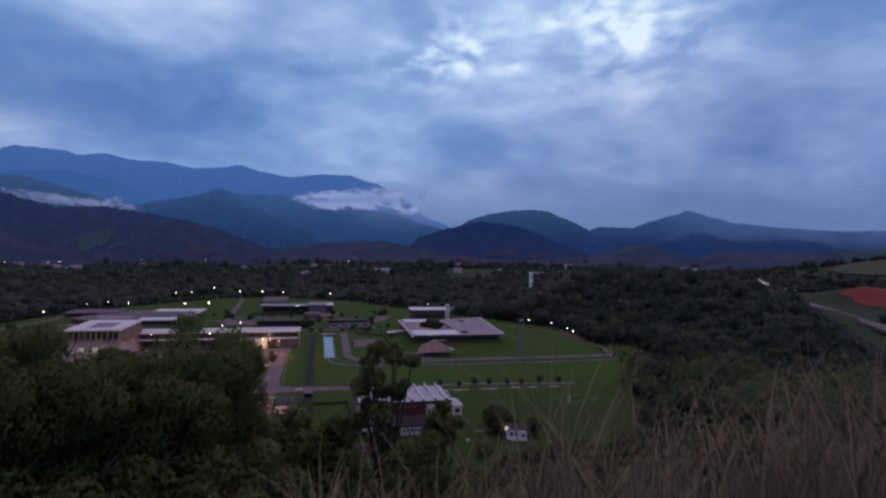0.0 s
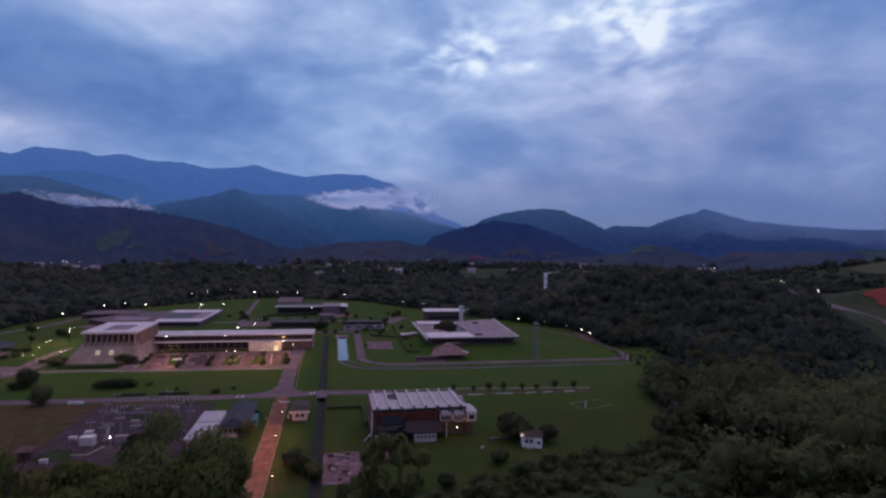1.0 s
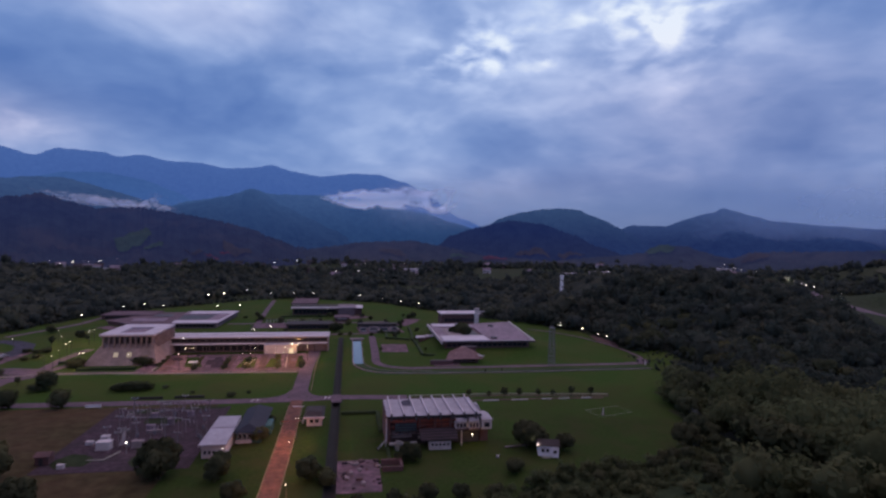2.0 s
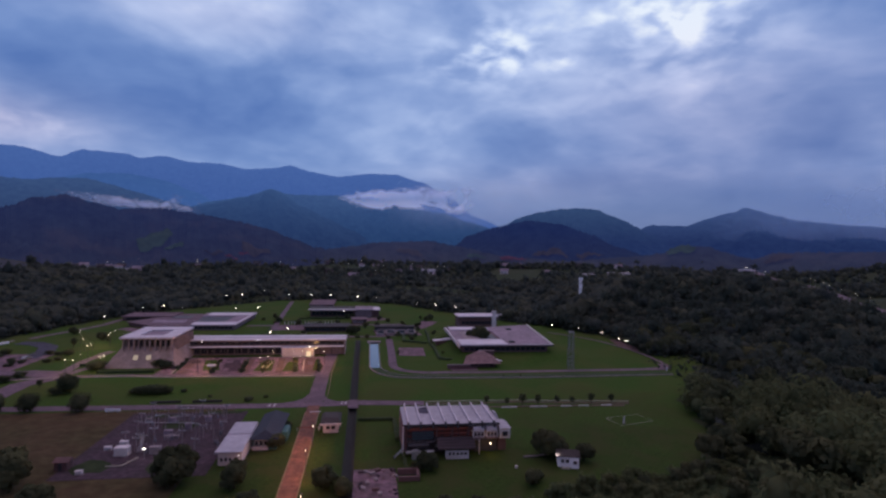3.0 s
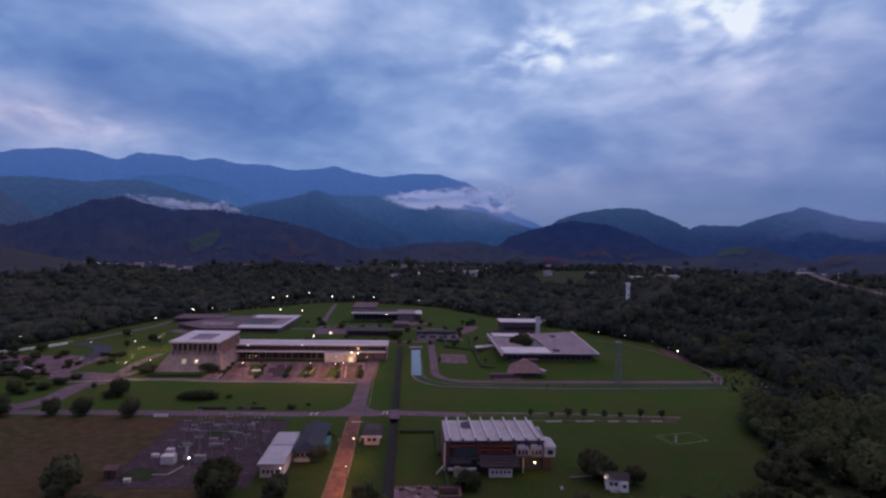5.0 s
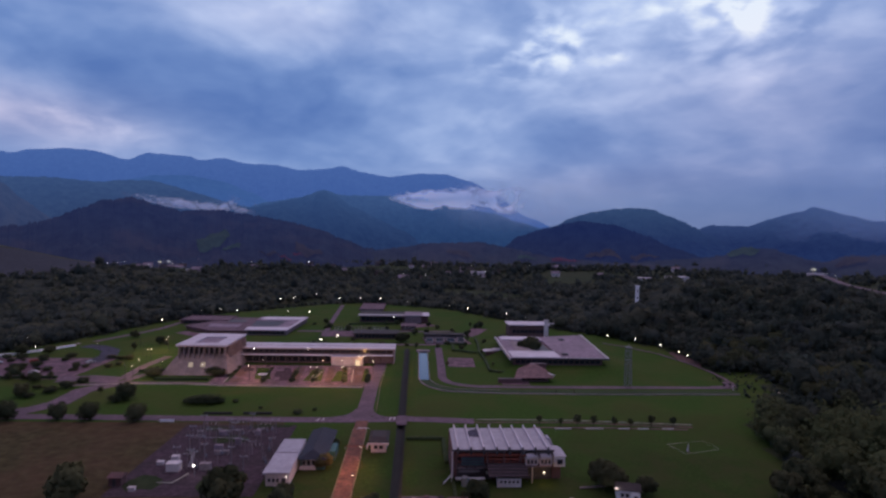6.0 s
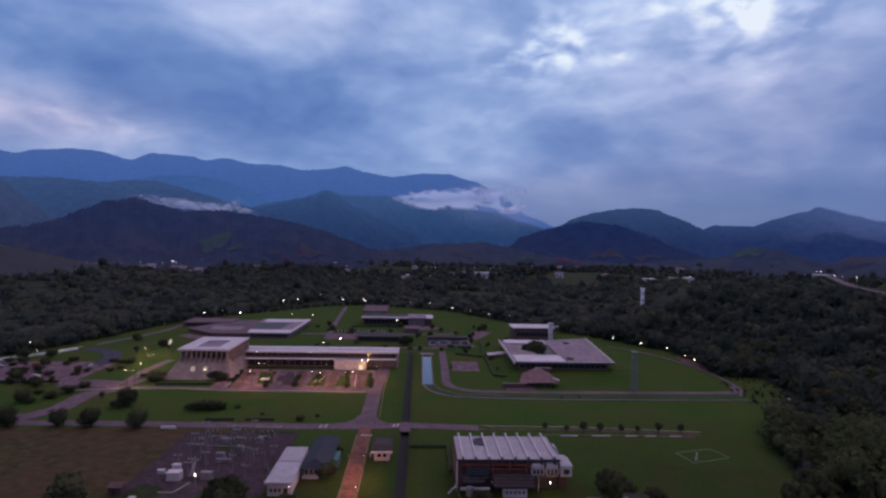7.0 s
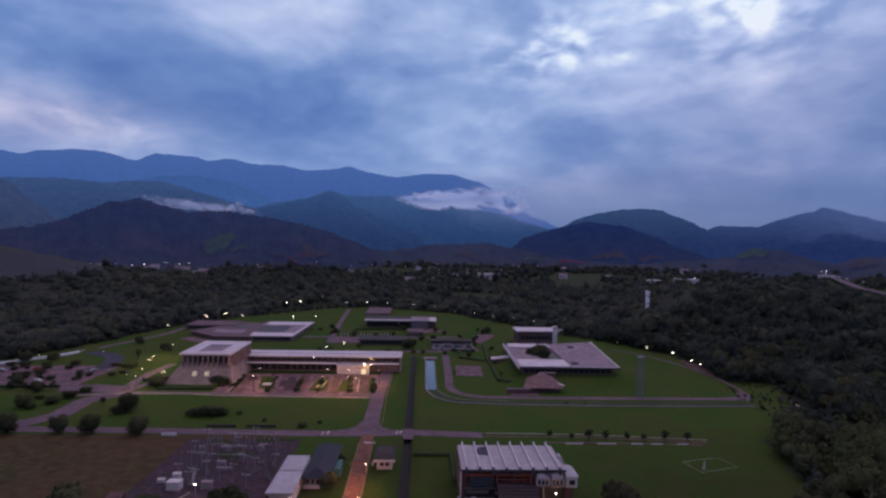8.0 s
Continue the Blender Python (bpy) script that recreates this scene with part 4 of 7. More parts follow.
# administration building, north west
b = thing("administration_building", "low grey flat-roofed building round a dark courtyard", "building")
part("wall", prism([(-110, 387), (-84, 387), (-81.5, 446), (-115.5, 446)], 0, 3.0), MAUVE, b)
part("low_wall", prism([(-157, 407), (-134, 388.5), (-110.1, 388.5), (-115.6, 446), (-134, 446)], 0, 2.3), BRICK_RED, b)
part("low_roof", prism([(-158.5, 407), (-134.4, 387.5), (-111.2, 387.5), (-116.6, 447), (-134.5, 447.5)], 2.3, 2.7), ROOF_PURPLE, b, "faded low roof of the west wing")
part("low_strip", prism([(-140, 400), (-120, 400), (-121, 414), (-143, 414)], 2.71, 2.95), ROOF_GREY, b)
# Dark sheet on the roof stands in for the shade down a well.
part("light_well", prism([(-135, 424), (-122, 424), (-123, 436), (-135, 436)], 2.71, 2.76), DARK, b)
bm = bmesh.new()
for pl in ([(-111, 385.6), (-82.8, 385.6), (-82.1, 402), (-112.6, 402)], [(-115.2, 429.5), (-80.9, 429.5), (-80.2, 447.5), (-116.8, 447.5)], [(-93, 402), (-82.1, 402), (-80.9, 429.5), (-92.4, 429.5)]):
    lo = [bm.verts.new((x, y, 3.0)) for x, y in pl]
    hi = [bm.verts.new((x, y, 3.4)) for x, y in pl]
    bm.faces.new(lo[::-1])
    bm.faces.new(hi)
    for i in range(4):
        bm.faces.new((lo[i], lo[(i + 1) % 4], hi[(i + 1) % 4], hi[i]))
part("roof", bm, ROOF_GREY, b)
part("roof_strip", prism([(-111, 386), (-83.2, 386), (-82.7, 398), (-112.2, 398)], 3.41, 3.7), ROOF_WHITE, b, "pale metal roof strip")
part("roof_strip", prism([(-112.5, 433), (-81.2, 433), (-80.8, 447), (-113.5, 447)], 3.41, 3.7), ROOF_WHITE, b, "pale metal roof strip")
part("roof_strip", prism([(-84.6, 398.2), (-82.7, 398.2), (-81.2, 432.8), (-83.2, 432.8)], 3.41, 3.65), ROOF_WHITE, b, "pale metal roof strip")
# Dark sheet on the solid block; the court's shade is put into its colour.
part("courtyard", prism([(-112.4, 402.2), (-93.2, 402.2), (-92.6, 429.3), (-115, 429.3)], 3.001, 3.03), DARK, b, "dark shaded courtyard")
window_row(b, -109, -85, 387, 0.6, 2.6, 9, GLASS, DARK)
b = thing("rear_annex", "low brown annex with a grey flat roof", "building")
part("wall", box(-170, 430, 0, -136, 452, 2.5), BRICK_RED, b)
parapet_roof(b, -171, 429, -135.5, 453, 3.0, ROOF_PURPLE, h=0.35)
window_row(b, -168, -138, 430, 0.6, 2.2, 9, GLASS, DARK)

# rear building, north
b = thing("rear_building", "long rear building with white eaves and dark windows", "building")
part("wall", box(-41, 450, 0, 12, 466, 5.3), BRICK_RED, b)
part("roof", box(-42, 447.2, 5.6, 3, 468, 6.1), ROOF_DARK, b)
part("eave", box(-42, 445.4, 5.5, 3, 449.2, 6.3), WHITE, b)
part("roof_low", box(7.5, 447.5, 5.3, 13, 468, 5.7), ROOF_WHITE, b)
part("end_block", box(-6, 443.5, 0, 6.5, 462, 6.5), MAUVE, b)
part("end_roof", box(-6.5, 443, 6.5, 7, 462.5, 6.9), ROOF_GREY, b)
part("end_eave", box(-6.6, 442.6, 6.2, 7.1, 442.98, 6.95), WHITE, b)
window_row(b, -40, -8, 450, 1.0, 4.6, 10, GLASS, DARK)
b = thing("rear_hall", "low flat grey-roofed store behind the rear building", "building")
part("wall", box(-48, 516, 0, -27, 560, 1.2), CONCRETE, b)
parapet_roof(b, -48.5, 515.5, -26.5, 560.5, 1.5, ROOF_PURPLE, h=0.3)
b = thing("court_pavilion", "low dark pavilion between paved rear courts", "building")
part("wall", box(-38, 378, 0, -10, 392, 3.2), BRICK_RED, b)
part("roof", box(-39, 377, 3.2, -9, 393, 3.6), ROOF_DARK, b)
window_row(b, -37, -11, 378, 0.6, 2.7, 10, GLASS, DARK)
b = thing("brick_store", "reddish brick store beside the rear court", "building")
part("wall", box(-8, 412, 0, 2.5, 424, 3.0), BRICK_RED, b)
part("roof", box(-8.4, 411.5, 3.0, 3, 424.5, 3.4), ROOF_PURPLE, b)
window_row(b, -7, 1.5, 412, 1.0, 2.4, 4, GLASS, WHITE)
for i, (x, w) in enumerate(((9, 5), (15, 6), (22, 6), (29, 5))):
    b = thing("settling_tank", "pale blue-grey open concrete tank", "tank", "tanks by the rear court")
    bm = bmesh.new()
    for q in ((x, 362, x + w, 362.4), (x, 376, x + w, 376.4), (x, 362.4, x + 0.4, 376), (x + w - 0.4, 362.4, x + w, 376)):
        add_box(bm, q[0], q[1], 0, q[2], q[3], 1.6 + 0.3 * (i % 2))
    part("rim", bm, CONCRETE, b)
    part("water", box(x + 0.4, 362.4, 0, x + w - 0.4, 376, 1.1), WATER, b)
b = thing("tank_house", "dark pump house beside the tanks", "building")
part("wall", box(8, 378, 0, 34, 384, 3.0), DARK, b)
part("roof", box(7.5, 377.5, 3.0, 34.5, 384.5, 3.4), ROOF_DARK, b)

# courtyard building, east, on its grassy terrace
TERRACE = 3.2
b = thing("courtyard_building", "grey-roofed building with white roof strips round a planted courtyard", "building")
part("wall", prism([(52, 291), (98, 291), (104, 357), (53, 347)], TERRACE - 0.6, 6.2), BRICK_RED, b)
# Dark sheet on top of the block stands in for the shaded court.
part("court_floor", box(66, 308, 6.21, 76, 338, 6.25), DARK, b, "dark shaded courtyard")
part("court_roof", box(57.01, 308.01, 6.21, 65.9, 337.99, 6.6), CONCRETE, b, "pale weathered inner roof")
bm = bmesh.new()
for pl in ([(76, 289.5), (101, 289.5), (107, 360), (78, 352)], [(50.5, 289.5), (76, 289.5), (76, 308), (50.7, 308)], [(51.2, 338), (77.5, 338), (78, 352), (51.5, 349)], [(50.7, 308), (57, 308), (57, 338), (51.2, 338)]):
    lo = [bm.verts.new((x, y, 6.3)) for x, y in pl]
    hi = [bm.verts.new((x, y, 6.9)) for x, y in pl]
    bm.faces.new(lo[::-1])
    bm.faces.new(hi)
    for i in range(4):
        bm.faces.new((lo[i], lo[(i + 1) % 4], hi[(i + 1) % 4], hi[i]))
part("roof", bm, ROOF_GREY, b)
part("roof_strip", box(51.5, 290.2, 6.92, 76.5, 306, 7.4, 0.06), ROOF_WHITE, b, "white metal roof strip")
part("roof_strip", box(53, 339.5, 6.92, 77, 350, 7.4, 0.06), ROOF_WHITE, b, "white metal roof strip")
part("fascia", box(50.2, 289.2, 6.3, 101.2, 289.45, 7.0), DARK, b)
part("roof_edge", prism([(100.2, 289.6), (101, 289.6), (107, 360), (106.2, 360)], 6.91, 7.25), PALE, b, "pale metal roof edge")
part("roof_edge", box(76.6, 289.5, 6.91, 100.2, 290.1, 7.2), PALE, b, "pale metal roof edge")
part("side_fascia", prism([(49.8, 289), (50.4, 289), (51.1, 350), (50.5, 350)], 6.0, 7.4), WHITE, b)
window_row(b, 53, 97, 291, 3.9, 5.8, 16, GLASS, DARK)
for x, y in ((79, 297), (88, 340)):
    part("roof_hatch", box(x, y, 6.92, x + 3, y + 3, 7.7, 0.1), DARK, b)
b = thing("boiler_house", "dark brick building with a white roof edge", "building")
part("wall", box(66, 388, 0, 93, 402, 8.2), BRICK_RED, b)
part("roof", box(65, 386.6, 8.4, 94, 403, 9.0), ROOF_WHITE, b)
window_row(b, 68, 90, 388, 3.0, 5.4, 8, GLASS, DARK)
b = thing("chimney", "pale square concrete chimney stack", "chimney")
part("shaft", box(87.4, 376, 0, 89.9, 378.3, 13.2, 0.1), WHITE, b)
part("cap", box(87.1, 375.6, 13.2, 90.2, 378.7, 13.8, 0.08), WHITE, b)
part("arm", box(89.81, 376.6, 11.2, 94, 377.5, 11.9), WHITE, b)
b = thing("hip_roof_pavilion", "small pavilion with a faded purple-brown hipped roof", "building")
part("wall", prism([(51, 270), (65, 270), (65, 284), (55, 284)], 0, 2.3), BRICK_RED, b)
part("roof", prism([(48.5, 267.5), (67.5, 267.5), (67.5, 286.5), (53.5, 286.5)], 2.3, 5.2, [(58.6, 281), (61.5, 281), (61.8, 284.5), (59, 284.5)]), RUIN, b)
part("ridge_strip", prism([(61.7, 283.6), (62.4, 283.9), (68.4, 270.2), (67.4, 269.8)], 2.9, 3.1, [(61.7, 283.6), (62.4, 283.9), (68.4, 270.2), (67.4, 269.8)]), ROOF_WHITE, b, "pale loose roof sheet")
window_row(b, 52, 64, 270, 0.8, 2.0, 5, GLASS, DARK)
b = thing("porch", "low brick entrance porch with a pale slab roof", "porch")
part("canopy", box(60, 286.9, 4.6, 68.2, 288.8, 4.8), CONCRETE, b)
part("wall", box(60.2, 287.2, 0, 68, 288.6, 4.6), BRICK_RED, b)
b = thing("garden_pavilion", "small pavilion with a pale butterfly roof", "building")
part("wall", box(43, 328, 0, 51, 333, 2.4), BRICK_RED, b)
part("roof", prism([(41, 326.5), (47, 328.2), (46.6, 333.4), (41, 332)], 2.5, 2.9), ROOF_WHITE, b)
part("roof", prism([(47.4, 328.2), (54, 330), (54, 336), (47, 333.6)], 2.7, 3.2), ROOF_WHITE, b)
b = thing("terrace_wall", "low brown retaining wall of the yard", "wall")
part("wall", box(41, 267, 0, 52, 268, 1.9), BRICK_RED, b)
part("coping", box(40.8, 266.8, 1.9, 52.2, 268.2, 2.1), MAUVE, b)

# workshop hall
b = thing("workshop_hall", "two-storey workshop hall with worn ribbed roof and open steel galleries", "building")
part("roof", prism([(12.8, 161.2), (40.8, 161.2), (40.8, 178.8), (12.8, 178.8)], 8.5, 8.8), ROOF_WORN, b, "worn pale metal roof")
rib = part("rib", box(-0.2, 160.7, 8.81, 0.2, 179.4, 9.4, 0.05), ROOF_WHITE, b)
rib.matrix_basis = Matrix.Translation((14.2, 0, 0))
for i in range(1, 8):
    again(rib, 14.2 + i * 3.58, 0, 0)
bm = bmesh.new()
for i in range(27):
    add_box(bm, 13.2 + i * 1.02, 161.4, 8.802, 13.28 + i * 1.02, 178.6, 8.86)
part("roof_seams", bm, ROOF_WORN, b)
bracket = part("bracket", prism([(-0.26, 160.0), (0.26, 160.0), (0.26, 161.2), (-0.26, 161.2)], 7.7, 9.5, [(-0.26, 160.5), (0.26, 160.5), (0.26, 161.2), (-0.26, 161.2)]), DARK, b)
bracket.matrix_basis = Matrix.Translation((14.2, 0, 0))
for i in range(1, 8):
    again(bracket, 14.2 + i * 3.58, 0, 0)
finial = part("finial", box(-0.24, 178.8, 9.0, 0.24, 179.6, 9.65, 0.08), WHITE, b)
finial.matrix_basis = Matrix.Translation((14.2, 0, 0))
for i in range(1, 8):
    again(finial, 14.2 + i * 3.58, 0, 0)
part("roof_opening", prism([(18.2, 171.4), (21.0, 170.8), (21.0, 177.6), (18.8, 176.6), (17.9, 174.6)], 8.87, 8.92), SLATE, b, "dark patch where roof sheets are missing")
part("gutter", box(12.6, 160.9, 8.2, 40.9, 161.18, 8.75), DARK, b)
part("wall", box(14, 165, 0, 40, 178, 8.5), BRICK_RED, b)
part("gable_wall", prism([(12.6, 162), (13.9, 162), (13.9, 178), (12.6, 178)], 0, 8.4), BRICK_RED, b)
for z, m_ in ((3.3, CONCRETE), (5.0, RUST), (6.6, RUST)):
    part("gallery", box(13.95, 161.6, z, 34, 164.9, z + 0.22), m_, b)
    part("gallery_rail", box(13.95, 161.5, z + 1.0, 34, 161.58, z + 1.1), MAUVE, b, "worn gallery rail")
    part("gallery_rail", box(13.95, 161.5, z + 0.55, 34, 161.58, z + 0.63), MAUVE, b, "worn gallery rail")
post = part("post", rod((0, 0, 0), (0, 0, 8.2), 0.13, sides=8), DARK, b)
post.matrix_basis = Matrix.Translation((14.2, 161.35, 0))
for i in range(1, 9):
    again(post, 14.2 + i * 2.45, 161.35, 0)
part("corner_post", rod((12.7, 161.0, 0), (12.7, 161.0, 8.4), 0.2, sides=8), WHITE, b, "pale corner post")
for i in range(9):
    part("step", box(12.4 - 0.28 * i, 158.6, 2.6 - 0.3 * i, 12.68 - 0.28 * i, 159.8, 2.72 - 0.3 * i), STEEL, b)
for q in (158.55, 159.75):
    part("stringer", rod((12.7, q + 0.05, 2.7), (9.9, q + 0.05, 0.1), 0.07), DARK, b)
window_row(b, 16, 34, 165, 0.8, 2.9, 6, GLASS, DARK)
window_row(b, 22, 34, 165, 3.9, 4.8, 6, GLASS, RUST)
# The shadow of the galleries is put into this wall's dark colour.
part("shop_wall", box(14, 162.6, 0, 40.6, 164.9, 3.2), DARK, b)
part("rust_band", box(13.9, 161.2, 7.0, 33.5, 161.34, 7.6), RUST, b, "rust-red band along the gallery")
part("rust_band", box(21.6, 161.2, 5.9, 33.5, 161.34, 6.3), RUST, b, "rust-red band along the gallery")
part("blue_sheeting", box(15.2, 161.2, 4.3, 21.4, 161.34, 6.8), SLATE, b, "faded blue-grey sheeting on the gallery")
for z in (4.6, 5.4, 6.2):
    part("sheeting_bar", box(15.2, 161.0, z, 21.4, 161.19, z + 0.1), TEAL, b)
part("lean_to_roof", prism([(22.4, 157.0), (33.2, 157.0), (33.2, 161.2), (22.4, 161.2)], 2.85, 5.0, [(22.4, 160.9), (33.2, 160.9), (33.2, 161.2), (22.4, 161.2)]), ROOF_DARK, b, "dark tiled lean-to roof")
for k in range(4):
    y_, z_ = 157.3 + 0.95 * k, 3.0 + 0.5 * k
    part("roof_batten", box(22.3, y_, z_ + 0.12, 33.3, y_ + 0.22, z_ + 0.26), ROOF_PURPLE, b)
for i in range(3):
    part("buttress", box(22.2 + i * 4.6, 160.6, 5.05, 22.6 + i * 4.6, 161.18, 8.2), BRICK_RED, b)
for x0, x1 in ((32.9, 36.4), (36.8, 40.2)):
    part("bay", box(x0, 160.1, 4.9, x1, 164.9, 6.9, 0.08), WHITE, b, "white projecting upper bay")
    bm = rod((x0 + 0.2, 160.9, 6.85), (x1 - 0.2, 160.9, 6.85), 0.95, sides=14)
    part("hood", bm, ROOF_WORN, b, "rounded pale hood over the bay")
    part("bay_floor", box(x0, 159.7, 4.6, x1, 160.6, 4.9), MAUVE, b)
window_row(b, 33.1, 36.2, 160.1, 5.2, 6.4, 3, GLASS, MAUVE)
window_row(b, 37.0, 40.0, 160.1, 5.2, 6.4, 3, GLASS, MAUVE)
part("bay_post", rod((34.8, 160.2, 0), (34.8, 160.2, 4.6), 0.15, sides=8), WHITE, b)
part("annex", box(40.9, 160.6, 4.2, 44.0, 166.5, 7.2, 0.06), WHITE, b, "white annex on the gable end")
part("annex_roof", prism([(40.85, 160.3), (44.3, 160.3), (44.3, 167), (40.85, 167)], 7.2, 7.9, [(40.9, 163), (43, 163.4), (43, 166.8), (40.9, 166.8)]), ROOF_WORN, b)
part("annex_gable", prism([(40.85, 167.1), (43.2, 167.1), (43.2, 172), (40.85, 172)], 5.8, 9.2, [(40.9, 169), (41.6, 169), (41.6, 171.8), (40.9, 171.8)]), ROOF_WORN, b, "broken pitched roof behind the annex")
window_row(b, 41.6, 43.5, 160.6, 4.9, 6.3, 1, GLASS, MAUVE)
part("annex_base", box(41, 163, 0, 43.4, 171, 4.2), BRICK_RED, b)
part("back_annex", box(41, 167.1, 4.21, 43.2, 172, 5.8), MAUVE, b)
part("side_duct", rod((13.6, 159.9, 1.2), (21.5, 159.9, 1.2), 0.5, sides=10), STEEL, b, "grey duct along the foot of the hall")
part("lower_duct", box(22, 160.6, 2.2, 32, 161.3, 2.8, 0.05), STEEL, b)
part("duct", rod((14.2, 160.2, 3.0), (20, 160.2, 3.0), 0.6, sides=10), DARK, b)
part("tank", rod((16, 158.4, 0), (16, 158.4, 2.4), 1.0, sides=12), STEEL, b)
b = thing("gate_lodge", "low white block with small dark windows before the hall", "building")
part("wall", box(24.8, 157.2, 0, 31.2, 159.6, 2.5), WHITE, b)
part("roof", box(24.6, 156.9, 2.5, 31.4, 159.8, 2.7, 0.04), ROOF_DARK, b)
window_row(b, 25.2, 30.8, 157.2, 1.0, 2.0, 5)

# sheds
b = thing("long_shed", "long white-roofed shed in the substation yard", "shed")
part("wall", box(-37.4, 158.2, 0, -31.2, 181.5, 3.5), WHITE, b)
part("roof", prism([(-38, 157.3), (-30.8, 157.3), (-31.4, 182.5), (-38, 182.5)], 3.5, 4.0), ROOF_WORN, b)
part("roof_panel", box(-37.9, 171.2, 4.005, -31.2, 171.5, 4.1), ROOF_GREY, b)
window_row(b, -37, -33.6, 158.2, 1.0, 2.2, 3)
part("door", box(-33.2, 158.05, 0.02, -32.1, 158.19, 2.1), DARK, b)
b = thing("blue_roofed_house", "house with a dark slate-blue roof and teal walls", "house")
part("wall", box(-30.4, 169, 0, -23.6, 191, 3.4), TEAL, b, "teal painted wall")
bm = bmesh.new()
v = [bm.verts.new(q) for q in ((-31, 167.6, 3.4), (-22.9, 167.6, 3.4), (-22.9, 192.2, 3.4), (-31, 192.2, 3.4), (-27, 170.5, 5.4), (-27, 189.5, 5.4))]
for f in ((0, 1, 4), (1, 2, 5, 4), (2, 3, 5), (3, 0, 4, 5), (3, 2, 1, 0)):
    bm.faces.new([v[i] for i in f])
part("roof", bm, ROOF_BLUE, b, "dark slate-blue hipped roof")
part("plinth", box(-30.6, 168.7, 0, -26, 168.98, 1.0), WHITE, b)
window_row(b, -30, -26, 169, 1.2, 2.8, 3)
part("porch", box(-23.5, 176, 0, -21.5, 183, 2.6), TEAL, b)
b = thing("kiosk", "small white gatehouse with a dark tiled roof", "house")
part("wall", box(-11.3, 182, 0, -6.6, 192, 3.0), WHITE, b)
part("roof", prism([(-12.2, 181.0), (-5.8, 181.0), (-5.8, 193.2), (-12.2, 193.2)], 3.0, 4.2, [(-11.2, 184), (-6.8, 184), (-6.8, 190), (-11.2, 190)]), ROOF_DARK, b)
part("eave", box(-12.3, 180.7, 2.7, -5.7, 180.98, 3.3), WHITE, b)
window_row(b, -10.6, -7.3, 182, 1.0, 2.3, 2)
b = thing("cottage", "small white cottage with dark windows under trees", "house", at=(57.6, 150.2, 0), turn=-14)
part("wall", box(-2.6, -1.6, 0, 2.9, 2.6, 2.9), WHITE_PAINT, b)
bm = bmesh.new()
v = [bm.verts.new(q) for q in ((-3.1, -2.1, 2.9), (3.4, -2.1, 2.9), (3.4, 3.1, 2.9), (-3.1, 3.1, 2.9), (-3.1, 0.5, 4.2), (3.4, 0.5, 4.2))]
for f in ((0, 1, 5, 4), (2, 3, 4, 5), (1, 2, 5), (3, 0, 4), (3, 2, 1, 0)):
    bm.faces.new([v[i] for i in f])
part("roof", bm, ROOF_DARK, b)
part("bay", box(1.0, -2.4, 0, 3.0, -1.62, 2.6), WHITE_PAINT, b)
window_row(b, -1.9, 0.6, -1.6, 1.1, 2.2, 2)
window_row(b, 1.3, 2.7, -2.4, 1.1, 2.1, 1)
part("step", box(-1.6, -3.2, 0, 0.6, -2.3, 0.25), KERB, b)
b = thing("brick_pen", "low ruined brick enclosure beside the concrete yard", "ruin")
part("wall", box(10.5, 143.5, 0, 16, 144.1, 1.2), BRICK_RED, b)
part("wall", box(10.5, 147.6, 0, 16, 148.2, 1.6), BRICK_RED, b)
part("wall", box(15.4, 144.1, 0, 16, 147.6, 1.4), BRICK_RED, b)

# lattice mast beside the channel
b = thing("lattice_mast", "slender grey steel lattice mast on the lawn", "mast", at=(100.2, 261.8, 0))
leg = part("leg", rod((-1.25, -1.25, 0), (-1.05, -1.05, 18.4), 0.13, 0.10, 6), GREY_STEEL, b)
for k in range(1, 4):
    turned = part("leg", rod((-1.25, -1.25, 0), (-1.05, -1.05, 18.4), 0.13, 0.10, 6), GREY_STEEL, b)
    turned.matrix_basis = Matrix.Rotation(k * math.pi / 2, 4, "Z")
for i in range(9):
    w = 1.24 - 0.02 * i
    z0, z1 = 0.4 + i * 2.0, 2.4 + i * 2.0
    for k in range(4):
        bm = rod((-w, -w, z0), (w, -w, z1), 0.07, sides=4)
        bm2 = rod((-w, -w, z1), (w, -w, z1), 0.07, sides=4)
        tmp = bpy.data.meshes.new("brace")
        bm2.to_mesh(tmp)
        bm2.free()
        bm.from_mesh(tmp)
        bpy.data.meshes.remove(tmp)
        ob = part("brace", bm, GREY_STEEL, b)
        ob.matrix_basis = Matrix.Rotation(k * math.pi / 2, 4, "Z")
part("platform", box(-1.3, -1.3, 18.3, 1.3, 1.3, 18.55), GREY_STEEL, b)
part("antenna", rod((0, 0, 18.5), (0, 0, 20.2), 0.08), GREY_STEEL, b)

# white mast at the edge of the wooded hill
b = thing("white_mast", "tall white slab tower above the trees", "tower")
part("shaft", box(163.3, 413, 0, 165.3, 415, 33.6, 0.15), WHITE_PAINT, b)
part("head", box(162.9, 412.6, 33.6, 165.7, 415.4, 34.6, 0.15), WHITE_PAINT, b)
for z in (15, 20, 25, 30):
    part("opening", box(163.9, 412.86, z, 164.7, 412.98, z + 1.4), GLASS, b)

# ---- woods ----
rng = np.random.default_rng(7)


